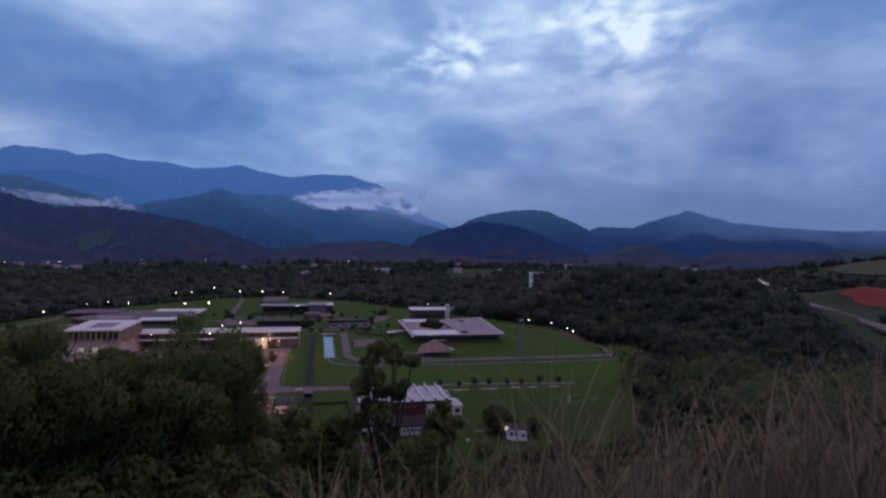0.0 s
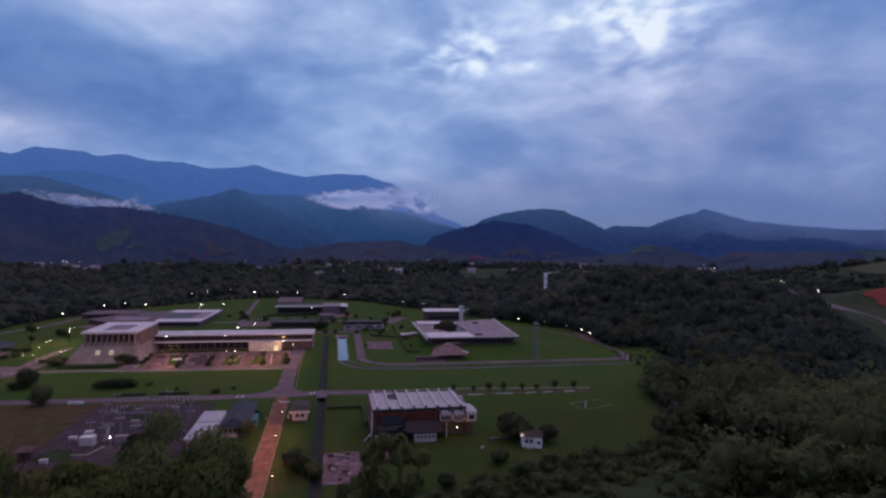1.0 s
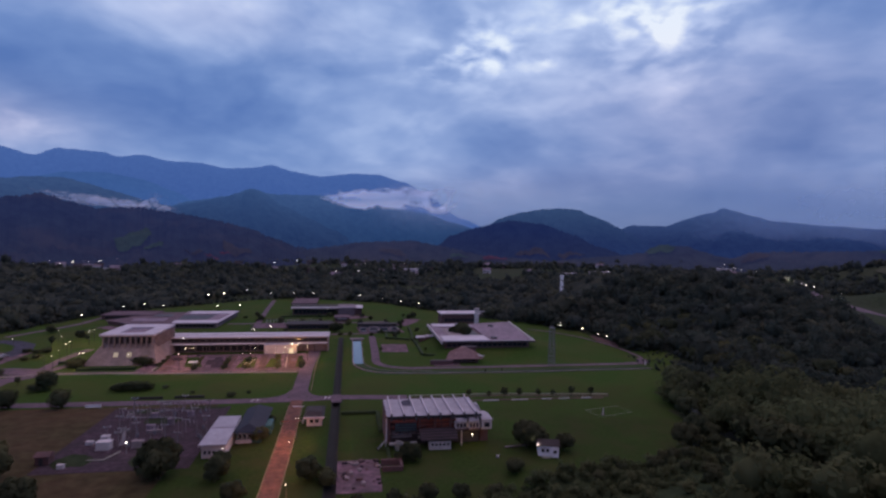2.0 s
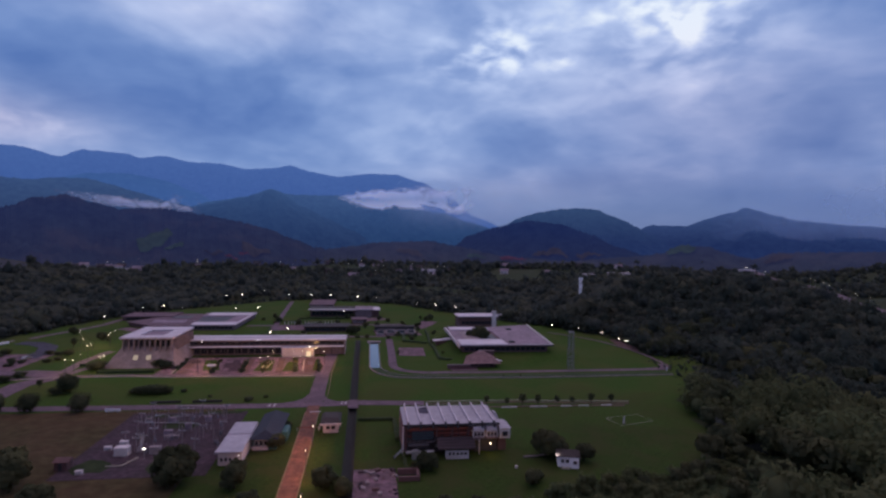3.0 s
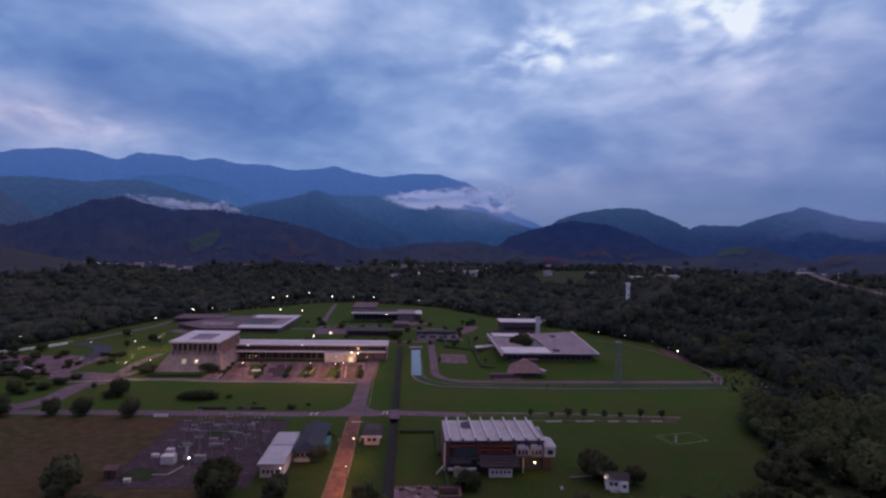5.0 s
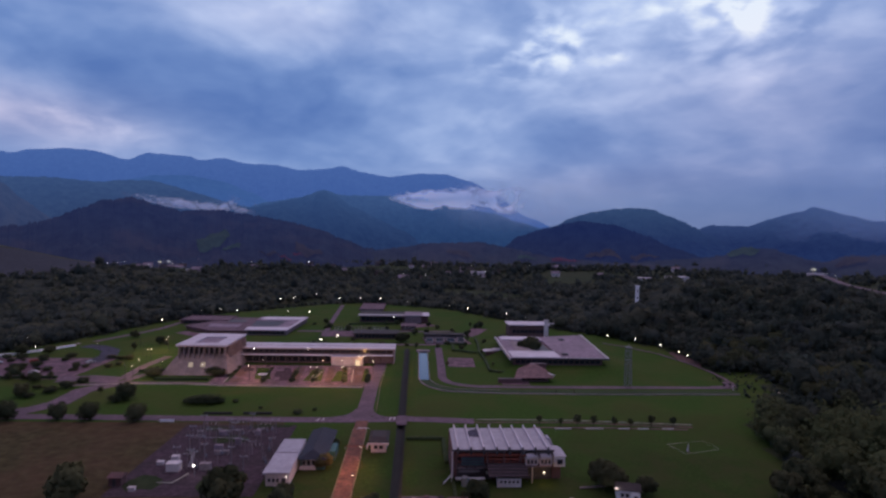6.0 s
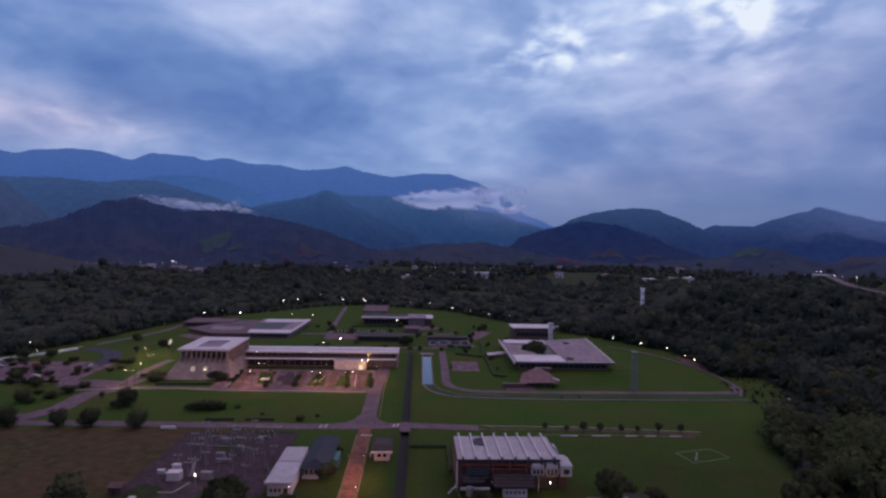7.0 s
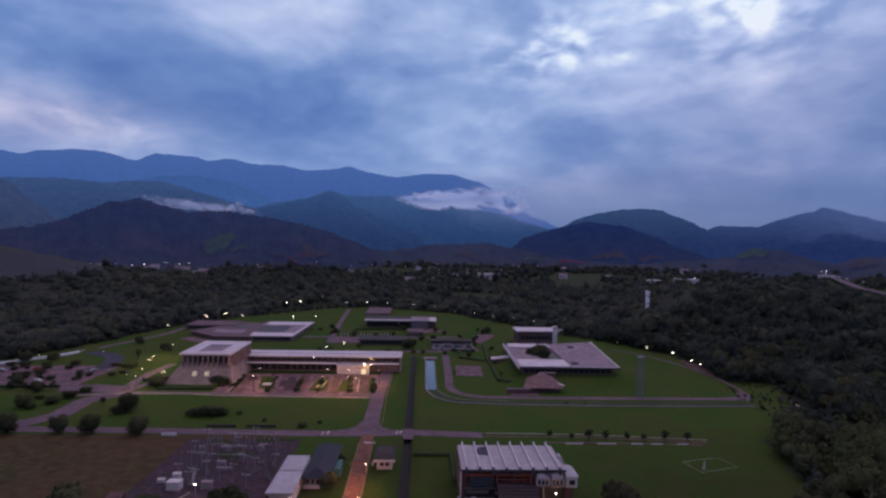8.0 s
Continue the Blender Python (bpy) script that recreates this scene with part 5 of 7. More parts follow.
def tuft_crown(seed, leaves, size, lobes=11, squash=0.85, droop=0.0, long=1.0, wild=0.45, facing=False):
    """A crown of radius one: leaf sprays set over uneven lobes, as arrays of corners and faces."""
    r = np.random.default_rng(seed)
    centres = np.clip(r.normal(0, 0.42, (lobes, 3)), -0.62, 0.62) * np.array([1, 1, squash])
    radii = r.uniform(0.30, 0.55, lobes)
    pick = r.integers(0, lobes, leaves)
    out_dir = r.normal(0, 1, (leaves, 3))
    out_dir[:, 2] = out_dir[:, 2] * 0.8 + 0.25
    out_dir /= np.linalg.norm(out_dir, axis=1, keepdims=True)
    spot = centres[pick] + out_dir * (radii[pick] * r.uniform(0.72, 1.12, leaves))[:, None]
    tilt = out_dir + r.normal(0, wild, (leaves, 3))
    tilt /= np.linalg.norm(tilt, axis=1, keepdims=True)
    ref = r.normal(0, 1, (leaves, 3)) + np.array([0, 0, -droop * 2.0])
    u = np.cross(tilt, ref)
    u /= np.linalg.norm(u, axis=1, keepdims=True) + 1e-9
    v = np.cross(tilt, u)
    s = (size * r.uniform(0.6, 1.4, leaves))[:, None]
    fold = tilt * s * 0.25
    a, b, c, d = spot - v * s * long, spot + u * s * 0.55 + fold, spot + v * s * long, spot - u * s * 0.55 + fold
    verts = np.stack([a, b, c, d], 1).reshape(-1, 3)
    k = np.arange(leaves)[:, None] * 4
    faces = np.concatenate([k + np.array([[0, 1, 2]]), k + np.array([[0, 2, 3]])], 1).reshape(-1, 3)
    if facing:
        return verts, faces, np.repeat(out_dir * 0.7 + spot * 0.5 + np.array([0, 0, 0.15]), 4, axis=0)
    return verts, faces


def mesh_from(name, verts, faces, mat, normals=None, tone=None, smooth=False):
    me = bpy.data.meshes.new(name)
    me.from_pydata(verts.tolist(), [], faces.tolist())
    for m in mat if isinstance(mat, (list, tuple)) else [mat]:
        me.materials.append(m)
    me.update()
    if smooth or normals is not None:
        me.polygons.foreach_set("use_smooth", np.ones(len(me.polygons), dtype=bool))
    if tone is not None:
        me.attributes.new("tone", "FLOAT", "POINT").data.foreach_set("value", np.asarray(tone, dtype=np.float32))
    if normals is not None:
        normals = normals / (np.linalg.norm(normals, axis=1, keepdims=True) + 1e-9)
        me.normals_split_custom_set_from_vertices(normals.tolist())
    return me


def ico(level):
    bm = bmesh.new()
    bmesh.ops.create_icosphere(bm, subdivisions=level, radius=1)
    v = np.array([q.co[:] for q in bm.verts])
    f = np.array([[q.index for q in p.verts] for p in bm.faces])
    bm.free()
    return v, f


BALLS = [ico(1), ico(2)]


def crown_kit(seed, leaves, size, core=0.8, level=0, lobes=11):
    """Leaf sprays round a ragged dark core: corners, faces and the way each corner faces."""
    v, f, n_ = tuft_crown(seed, leaves, size, lobes, wild=0.3, facing=True)
    r = np.random.default_rng(seed + 50)
    ball_v, ball_f = BALLS[level]
    c = ball_v * (core * (1 + r.normal(0, 0.15, (len(ball_v), 1))))
    return np.concatenate([v, c]), np.concatenate([f, ball_f + len(v)]), np.concatenate([n_, ball_v])


def woods(name, label, spots, kits, size, mat=None):
    """Many crowns of trees as one mesh, set on the land."""
    verts, tris, ways, tones, at = [], [], [], [], 0
    for x, y, z in spots:
        v, f, q = kits[rng.integers(len(kits))]
        r = (size[0] + (size[1] - size[0]) * rng.random() ** 1.5) * (1.5 if rng.random() < 0.08 else 1.0)
        a, h = rng.uniform(0, 6.28), rng.uniform(0.7, 1.35)
        turn = np.array([[math.cos(a), math.sin(a), 0], [-math.sin(a), math.cos(a), 0], [0, 0, 1]])
        verts.append((v @ turn) * np.array([r, r, r * h]) + np.array([x, y, z + r * h * 0.95]))
        ways.append(q @ turn)
        tones.append(np.full(len(v), rng.random()))
        tris.append(f + at)
        at += len(v)
    me = mesh_from(name, np.concatenate(verts), np.concatenate(tris), mat or WOODS, np.concatenate(ways), np.concatenate(tones))
    return tagged(new(name, me), label, "woodland", kind="stuff")


def scatter(count, az0, az1, d0, d1, keep):
    out_ = []
    while len(out_) < count:
        a, d = radians(rng.uniform(az0, az1)), math.sqrt(rng.uniform(d0 * d0, d1 * d1))
        x, y = math.sin(a) * d, math.cos(a) * d
        if keep(x, y):
            out_.append((x, y, ground_z(x, y)))
    return out_


def open_land(x, y):
    """Meadows and clearings of the valley floor."""
    return noise.noise((x * 0.006, y * 0.006, 8.2)) > (0.36 if y < 880 else 0.18)


HIGHWAY = [(250, 120), (354, 286), (377, 327), (409, 380), (430, 418), (462, 477), (500, 535), (542, 600), (590, 690), (640, 815), (699, 915), (776, 1045), (800, 1300)]


def by_highway(x, y, reach=26):
    """The strip along the highway that is kept clear of trees, wider on the valley side."""
    for (x0, y0), (x1, y1) in zip(HIGHWAY, HIGHWAY[1:]):
        if y0 - 10 <= y < y1:
            d = x - (x0 + (x1 - x0) * (y - y0) / (y1 - y0))
            return (-reach < d < 13 or (330 < y < 560 and -34 < d < 135))
    return False


def by_track(x, y):
    """The open strip beside the forest track."""
    mid_x = 165 + 0.0032 * (y - 236) ** 2
    return 186 < y < 284 and (-22 if y > 224 else -9) < x - mid_x < 3.5


# lamps along the perimeter road, which trees keep clear of
PERIMETER = [(-124.0, 540.9), (-113.2, 551.5), (-99.7, 590), (-71.4, 557.0), (-50.7, 555.0), (-31.6, 552.9), (-81, 455),
             (32.5, 513.6), (46.8, 492.9), (61.2, 480.5), (76.3, 465.6), (126.3, 366.0), (139.2, 352.1), (148.1, 335.6), (149.0, 314.5), (149.5, 305.0),
             (89.7, 451.6), (12, 540), (-6, 548)]
REAR = [(-172.1, 404.9), (-163.3, 450.3), (-153.5, 464.1), (-137.3, 456.1), (-97.6, 453.9), (-44.6, 349.1), (-52.5, 336.4), (-14.3, 429.6)]


def past_crest(x, y):
    """The open far side of the western hill."""
    return x < -380 and y - 700 > 0.86 * (x + 600) - 75


def wood_land(x, y):
    return not inside(x, y) and not any(abs(x - a) < 7 and -26 < y - b < 4 for a, b in PERIMETER + REAR) and not by_track(x, y) and not (open_land(x, y) and y > 600 and x > -0.15 * y) and not by_highway(x, y) and bell(x, y, -600, 700, 130, 125) < 0.30 and not past_crest(x, y)


def understory(name, x0, x1, y0, y1, cell, keep, low=2.0, high=5.0, mat=None):
    """The closed layer of scrub and young trees under the crowns."""
    nx, ny = int((x1 - x0) / cell), int((y1 - y0) / cell)
    verts, faces, index = [], [], {}

    def corner(i, j):
        if (i, j) not in index:
            x, y = x0 + (i + rng.uniform(-0.3, 0.3)) * cell, y0 + (j + rng.uniform(-0.3, 0.3)) * cell
            index[(i, j)] = len(verts)
            whole = all(kept.get((i - a, j - b_)) for a in (0, 1) for b_ in (0, 1))
            verts.append((x, y, ground_z(x, y) + (rng.uniform(low, high) if whole else 0.1)))
        return index[(i, j)]

    kept = {(i, j): keep(x0 + (i + 0.5) * cell, y0 + (j + 0.5) * cell) for i in range(nx) for j in range(ny)}
    for i in range(nx):
        for j in range(ny):
            if kept[(i, j)]:
                a, b, c, d = corner(i, j), corner(i + 1, j), corner(i + 1, j + 1), corner(i, j + 1)
                faces += [(a, b, c), (a, c, d)]
    me = mesh_from(name, np.array(verts), np.array(faces), mat or WOODS, tone=rng.random(len(verts)), smooth=True)
    return tagged(new(name, me), "closed dark scrub layer under the trees", "scrub", kind="stuff")


def well_out(x, y):
    return wood_land(x, y) and wood_land(x - 5, y) and wood_land(x + 5, y) and wood_land(x, y - 5) and wood_land(x, y + 5)


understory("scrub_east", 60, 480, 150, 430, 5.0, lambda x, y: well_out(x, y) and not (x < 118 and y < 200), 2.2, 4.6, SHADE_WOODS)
understory("scrub_north", -480, 560, 430, 860, 6.0, well_out, 3.2, 5.8)
understory("scrub_west", -460, -150, 220, 430, 5.0, well_out, 2.6, 5.0)
KIT_FAR = [crown_kit(s, 20, 0.36) for s in range(5)]
KIT_MID = [crown_kit(s, 32, 0.26, 0.66) for s in range(10, 16)]
KIT_NEAR = [crown_kit(s, 260, 0.125, 0.52, 1, 16) for s in range(20, 26)]
KIT_RISE = [crown_kit(s, 90, 0.22, 0.62) for s in range(30, 36)]
KIT_LOW = [crown_kit(s, 170, 0.18, 0.45) for s in range(40, 46)]
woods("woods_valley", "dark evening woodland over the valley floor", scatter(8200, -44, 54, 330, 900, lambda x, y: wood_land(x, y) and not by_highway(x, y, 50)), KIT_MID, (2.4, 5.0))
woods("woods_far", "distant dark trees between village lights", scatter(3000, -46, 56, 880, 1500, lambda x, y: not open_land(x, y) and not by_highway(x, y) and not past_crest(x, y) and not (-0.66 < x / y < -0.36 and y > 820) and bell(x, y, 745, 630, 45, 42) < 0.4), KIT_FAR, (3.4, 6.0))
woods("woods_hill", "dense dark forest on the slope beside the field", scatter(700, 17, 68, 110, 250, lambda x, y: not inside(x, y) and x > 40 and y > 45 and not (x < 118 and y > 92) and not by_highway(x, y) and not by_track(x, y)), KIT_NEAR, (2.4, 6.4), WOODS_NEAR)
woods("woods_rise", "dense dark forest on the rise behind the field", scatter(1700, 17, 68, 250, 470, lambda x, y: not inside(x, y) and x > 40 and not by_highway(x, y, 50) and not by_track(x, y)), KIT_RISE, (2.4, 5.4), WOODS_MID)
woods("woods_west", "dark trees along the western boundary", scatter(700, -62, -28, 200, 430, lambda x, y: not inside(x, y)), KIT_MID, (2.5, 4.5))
edge_spots = []
for (x0, y0), (x1, y1) in zip(FIELD[4:], FIELD[5:]):
    run = math.hypot(x1 - x0, y1 - y0)
    for i in range(int(run / 1.6)):
        t, o = rng.random(), rng.uniform(0.8, 4.0)
        x, y = x0 + (x1 - x0) * t + (y1 - y0) / run * o, y0 + (y1 - y0) * t - (x1 - x0) / run * o
        if not inside(x, y) and not by_track(x, y):
            edge_spots.append((x, y, ground_z(x, y) - 0.3))
woods("woods_margin", "low scrub along the margin of the woods", edge_spots, KIT_MID, (1.0, 2.2))
woods("scrub_edge", "low weeds and seedlings along the forest track", [(x, y, ground_z(x, y) - 0.2) for x, y in [(rng.uniform(140, 172), rng.uniform(222, 284)) for i in range(420)] if by_track(x, y) and (not inside(x, y) or rng.random() < 0.25)], KIT_MID, (0.35, 1.0))
woods("woods_mast", "tall dark trees round the foot of the white tower", [(x, y, 1.0) for x, y in [(rng.uniform(152, 182), rng.uniform(390, 409)) for i in range(22)]], KIT_MID, (7.5, 10.0))
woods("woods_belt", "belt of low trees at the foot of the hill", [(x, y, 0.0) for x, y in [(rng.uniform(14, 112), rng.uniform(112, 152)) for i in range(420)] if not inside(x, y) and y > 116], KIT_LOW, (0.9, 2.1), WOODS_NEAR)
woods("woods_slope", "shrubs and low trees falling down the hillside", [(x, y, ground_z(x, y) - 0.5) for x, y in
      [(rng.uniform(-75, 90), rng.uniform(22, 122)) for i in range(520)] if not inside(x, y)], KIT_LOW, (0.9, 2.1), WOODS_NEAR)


def limb(bm, points, r0, r1, sides=7):
    """A bent tapering limb through points."""
    pts = [Vector(p) for p in points]
    rings = []
    for i, p in enumerate(pts):
        d = (pts[min(i + 1, len(pts) - 1)] - pts[max(i - 1, 0)]).normalized()
        q = d.to_track_quat("Z", "Y")
        r = r0 + (r1 - r0) * i / (len(pts) - 1)
        rings.append([bm.verts.new(p + q @ Vector((math.cos(6.2832 * k / sides) * r, math.sin(6.2832 * k / sides) * r, 0))) for k in range(sides)])
    for a, b in zip(rings, rings[1:]):
        for k in range(sides):
            bm.faces.new((a[k], a[(k + 1) % sides], b[(k + 1) % sides], b[k]))
    bm.faces.new(rings[-1])
    bm.faces.new(rings[0][::-1])


def make_tree(name, label, seed, height, radius, leaves, size, squash=0.9, group="", category="tree", clear=0.35, lobes=18, dense=0.0):
    """A tree with a forked trunk under a lobed crown; its base is at the origin."""
    r = random.Random(seed)
    b = thing(name, label, category, group)
    bm = bmesh.new()
    mid = (r.uniform(-0.1, 0.1) * height, r.uniform(-0.1, 0.1) * height, height * clear)
    limb(bm, [(0, 0, -0.3), (mid[0] * 0.4, mid[1] * 0.4, mid[2] * 0.5), mid], 0.035 * height, 0.024 * height)
    for k in range(5):
        a, reach = 6.28 * k / 5 + r.uniform(-0.5, 0.5), radius * r.uniform(0.45, 0.8)
        tip = (mid[0] + math.cos(a) * reach, mid[1] + math.sin(a) * reach, height * r.uniform(0.62, 0.85))
        half = tuple(mid[i] * 0.5 + tip[i] * 0.5 + r.uniform(-0.06, 0.06) * height for i in range(3))
        limb(bm, [mid, half, tip], 0.018 * height, 0.006 * height, 5)
    part("trunk", bm, BARK, b)
    v, f, q = tuft_crown(seed, leaves, size, lobes, squash, wild=0.35, facing=True)
    if dense:
        ball_v, ball_f = BALLS[1]
        inner = ball_v * (dense * (1 + np.random.default_rng(seed).normal(0, 0.12, (len(ball_v), 1))))
        v, f, q = np.concatenate([v, inner]), np.concatenate([f, ball_f + len(v)]), np.concatenate([q, ball_v])
    core = (height * (1 - clear)) / 2
    v = v * np.array([radius, radius, core]) + np.array([0, 0, height * clear + core * 0.95])
    ob = new("crown", mesh_from("crown", v, f, LEAF, q))
    ob.parent = b
    return b


def set_tree(proto, x, y, s=1.0, turn=0.0, z=None):
    m = Matrix.LocRotScale((x, y, ground_z(x, y) if z is None else z), Euler((0, 0, radians(turn))), (s, s, s))
    return copy_thing(proto, m)


def place(proto, x, y, turn=0.0, z=None):
    proto.matrix_basis = Matrix.LocRotScale((x, y, ground_z(x, y) if z is None else z), Euler((0, 0, radians(turn))), (1, 1, 1))


# round shrubs and trees on the lawns
round_bush = make_tree("round_tree", "round dark clipped tree beside the service road", 31, 6.4, 3.1, 2000, 0.12, 1.0, "round trees by the road", clear=0.06, lobes=90, dense=0.84)
place(round_bush, -96.5, 210.5)
for i, (x, y, s) in enumerate(((-113.5, 211.5, 1.0), (-124, 212.0, 0.95), (-141, 211, 1.1), (-158, 208, 1.0), (-112.5, 236, 1.15), (-156, 240, 0.9))):
    set_tree(round_bush, x, y, s, i * 50)
shrub = make_tree("shrub", "wide low dark shrub on the lawn", 32, 3.4, 3.1, 1200, 0.14, 0.8, "shrubs on the lawn", "shrub", 0.08, 40, 0.6)
place(shrub, -84.5, 232)
for i, (x, y, s) in enumerate(((-81, 232.5, 1.15), (-77.5, 232.0, 1.05), (-74.8, 233, 0.7), (-88, 233.5, 0.45), (-69, 234, 0.4), (-41.5, 219.8, 0.55), (-36, 224, 0.3), (-57, 226, 0.3), (-115.5, 234, 0.9),
                               (-93, 279, 1.3), (-90, 276, 1.1), (-119, 274, 1.2), (-122, 279, 1.0), (-150, 250, 0.5), (-144, 262, 0.8), (-148, 246, 0.9), (-152, 239, 0.7), (-146, 254, 1.0), (-157, 252, 0.6), (-167, 232, 0.4))):
    set_tree(shrub, x, y, s, i * 40)
for i in range(38):
    x, y = rng.uniform(-215, -146), rng.uniform(266, 316)
    set_tree(shrub, x, y, rng.uniform(0.35, 0.9), i * 23)
for i in range(44):
    x0 = (-84.5, -68.5, -55.5, -46, -32, -21)[i % 6]
    t_ = rng.random()
    set_tree(shrub, x0 + 1.4 - 2.4 * t_ + rng.uniform(-0.5, 0.5), 266 + 28 * t_, rng.uniform(0.22, 0.5), i * 31)
for i in range(30):
    x, y = rng.uniform(-120, 40), rng.uniform(345, 440)
    if not (-118 < x < -78 or -50 < x < 8 and (375 < y < 395 or y > 408)):
        set_tree(shrub, x, y, rng.uniform(0.25, 0.6), i * 29)
shade_tree = make_tree("shade_tree", "broad dark shade tree with dense crown", 33, 8.5, 4.4, 1600, 0.18, 0.85, "shade trees", clear=0.1, dense=0.6)
place(shade_tree, 53.2, 155.5)
for i, (x, y, s) in enumerate(((56.5, 156.5, 0.75), (63.4, 152.2, 0.62), (-45.6, 148.5, 1.12), (-44.2, 145.8, 0.95), (-29.8, 143.8, 0.8), (-83, 149, 1.15),
                               (18.9, 150.2, 0.62), (15.6, 149.4, 0.35), (-8, 141, 0.72), (-3.5, 139, 0.6), (67, 320, 1.15), (63, 324, 0.8), (-23.8, 169.2, 0.55), (-25.2, 176.5, 0.42), (-24.5, 172, 0.38), (-22.6, 187, 0.3),
                               (28, 126, 0.45), (36, 124, 0.5), (44, 138.5, 0.5), (46.5, 141, 0.35), (72, 134, 0.4), (82, 135, 0.5), (90, 140, 0.5), (64, 130, 0.4), (-112, 140, 1.0), (-102, 136, 0.9), (-70, 135, 0.8),
                               (-24, 131, 0.6), (12, 124, 0.5), (4, 122, 0.5), (20, 126, 0.5), (-7, 366, 0.75), (-4, 371, 0.6), (3, 352, 0.35), (16, 350, 0.3), (30, 345, 0.35), (-18, 352, 0.4), (37, 394, 0.4), (28, 408, 0.35), (18, 420, 0.4), (12, 432, 0.4), (40, 404, 0.3), (46, 365, 0.35), (-30, 408, 0.4), (-18, 412, 0.4), (56, 372, 0.4), (60, 380, 0.4), (-60, 420, 0.5), (-66, 440, 0.5), (-30, 345, 0.4), (-75, 336, 0.45), (-22, 340, 0.35), (2, 395, 0.5), (10, 396, 0.5), (-45, 410, 0.5), (-12, 436, 0.5), (-150, 352, 0.6), (-175, 372, 0.6), (-165, 262, 0.6), (-180, 272, 0.6), (-208, 318, 0.7), (-196, 322, 0.6), (47, 424, 0.5), (51, 430, 0.6), (-8, 448, 0.4), (119, 177, 0.9), (131, 203, 1.3), (126, 190, 1.2), (136, 212, 1.25), (133, 195, 1.4), (142, 214, 1.0), 
                               (146, 222, 0.7), (152, 232, 0.45), (110, 158, 0.9), (101, 150, 0.9), (164, 292, 1.0), (170, 296, 1.2), (160, 296, 0.9), (-179.6, 266.9, 0.4), (-160, 249, 0.35))):
    set_tree(shade_tree, x, y, s, i * 37)
sapling = make_tree("young_tree", "small young tree in the row beside the field path", 34, 3.6, 1.25, 320, 0.2, 1.0, "row of young trees", clear=0.25, dense=0.45)
place(sapling, 47.5, 209.0)
for i, x in enumerate((55, 61, 67, 74.5, 80.5, 88, 96)):
    set_tree(sapling, x, 208.6 - 0.02 * x, 0.85 + 0.12 * ((i * 3) % 4), i * 60)
for i, (x, y, s) in enumerate(((43.1, 428.5, 1.1), (-20, 436, 1.0), (36, 372, 1.2), (33, 352, 1.0), (41, 330, 0.9), (43, 300, 0.7), (-65, 330, 1.0), (-60, 344, 0.9), (-62, 338, 1.2), (-155, 330, 1.5), (-144, 345, 1.0), (22, 355, 1.0), (19, 300, 0.8), (64, 250, 0.4), (72, 250.5, 0.4), (51, 290, 0.7), (-172.4, 265.4, 1.1), (-169.1, 265.5, 1.0), (-166.2, 265.6, 1.1), (-160.3, 265.8, 1.2), (-126.8, 244, 1.0))):
    set_tree(sapling, x, y, s, i * 60)
forest_tree = make_tree("forest_tree", "dark evening forest tree at the edge of the field", 35, 9.5, 4.0, 1050, 0.22, 1.0, "trees at the forest edge", clear=0.2, dense=0.5)
place(forest_tree, 176, 236)
edge_rng = random.Random(5)
spots = []
while len(spots) < 150:
    x, y = edge_rng.uniform(84, 215), edge_rng.uniform(105, 330)
    if not inside(x, y) and not by_track(x, y) and not inside(x - 5, y) and not inside(x - 3, y - 4) and all((x - a) ** 2 + (y - b_) ** 2 > 22 for a, b_ in spots):
        spots.append((x, y))
for i, (x, y) in enumerate(spots):
    set_tree(forest_tree, x, y, edge_rng.uniform(0.5, 1.05) * (0.55 if x < 112 and y < 165 else 1.0), edge_rng.uniform(0, 360))

# plants at the start of the flight
start_rng = random.Random(9)


def hillside_tree(name, label, crowns, base, leaves, size, category="tree", droop=0.3, thick=0.13):
    """A tree whose limbs run from its foot to each of its crowns (x, y, z, radius)."""
    b = thing(name, label, category, at=(0, 0, 0))
    bm = bmesh.new()
    bx, by = base
    bz = ground_z(bx, by)
    fork = Vector((bx, by, bz + 1.6))
    limb(bm, [(bx, by, bz - 0.3), (bx + 0.1, by, bz + 0.8), fork], thick, thick * 0.8)
    all_v, all_f, all_n, at = [], [], [], 0
    for k, (x, y, z, r) in enumerate(crowns):
        tip = Vector((x, y, z + r * 0.3))
        m1 = fork.lerp(tip, 0.4) + Vector((start_rng.uniform(-0.25, 0.25), start_rng.uniform(-0.2, 0.2), 0.15))
        m2 = fork.lerp(tip, 0.75) + Vector((start_rng.uniform(-0.2, 0.2), start_rng.uniform(-0.2, 0.2), 0.1))
        limb(bm, [fork, m1, m2, tip], thick * 0.62, 0.015, 6)
        for q in range(6):
            e = tip + Vector((start_rng.uniform(-1, 1), start_rng.uniform(-1, 1), start_rng.uniform(-0.4, 0.9))) * r * 0.8
            limb(bm, [m2.lerp(tip, q / 6), m2.lerp(e, 0.6), e], 0.022, 0.006, 4)
        v, f, q = tuft_crown(100 + k + len(name), leaves, size / r, 8, 0.9, droop, 1.5, facing=True)
        all_n.append(q)
        all_v.append(v * r + np.array([x, y, z]))
        all_f.append(f + at)
        at += len(v)
    part("trunk", bm, BARK, b)
    ob = new("crown", mesh_from("crown", np.concatenate(all_v), np.concatenate(all_f), LEAF_NEAR, np.concatenate(all_n)))
    ob.parent = b
    return b

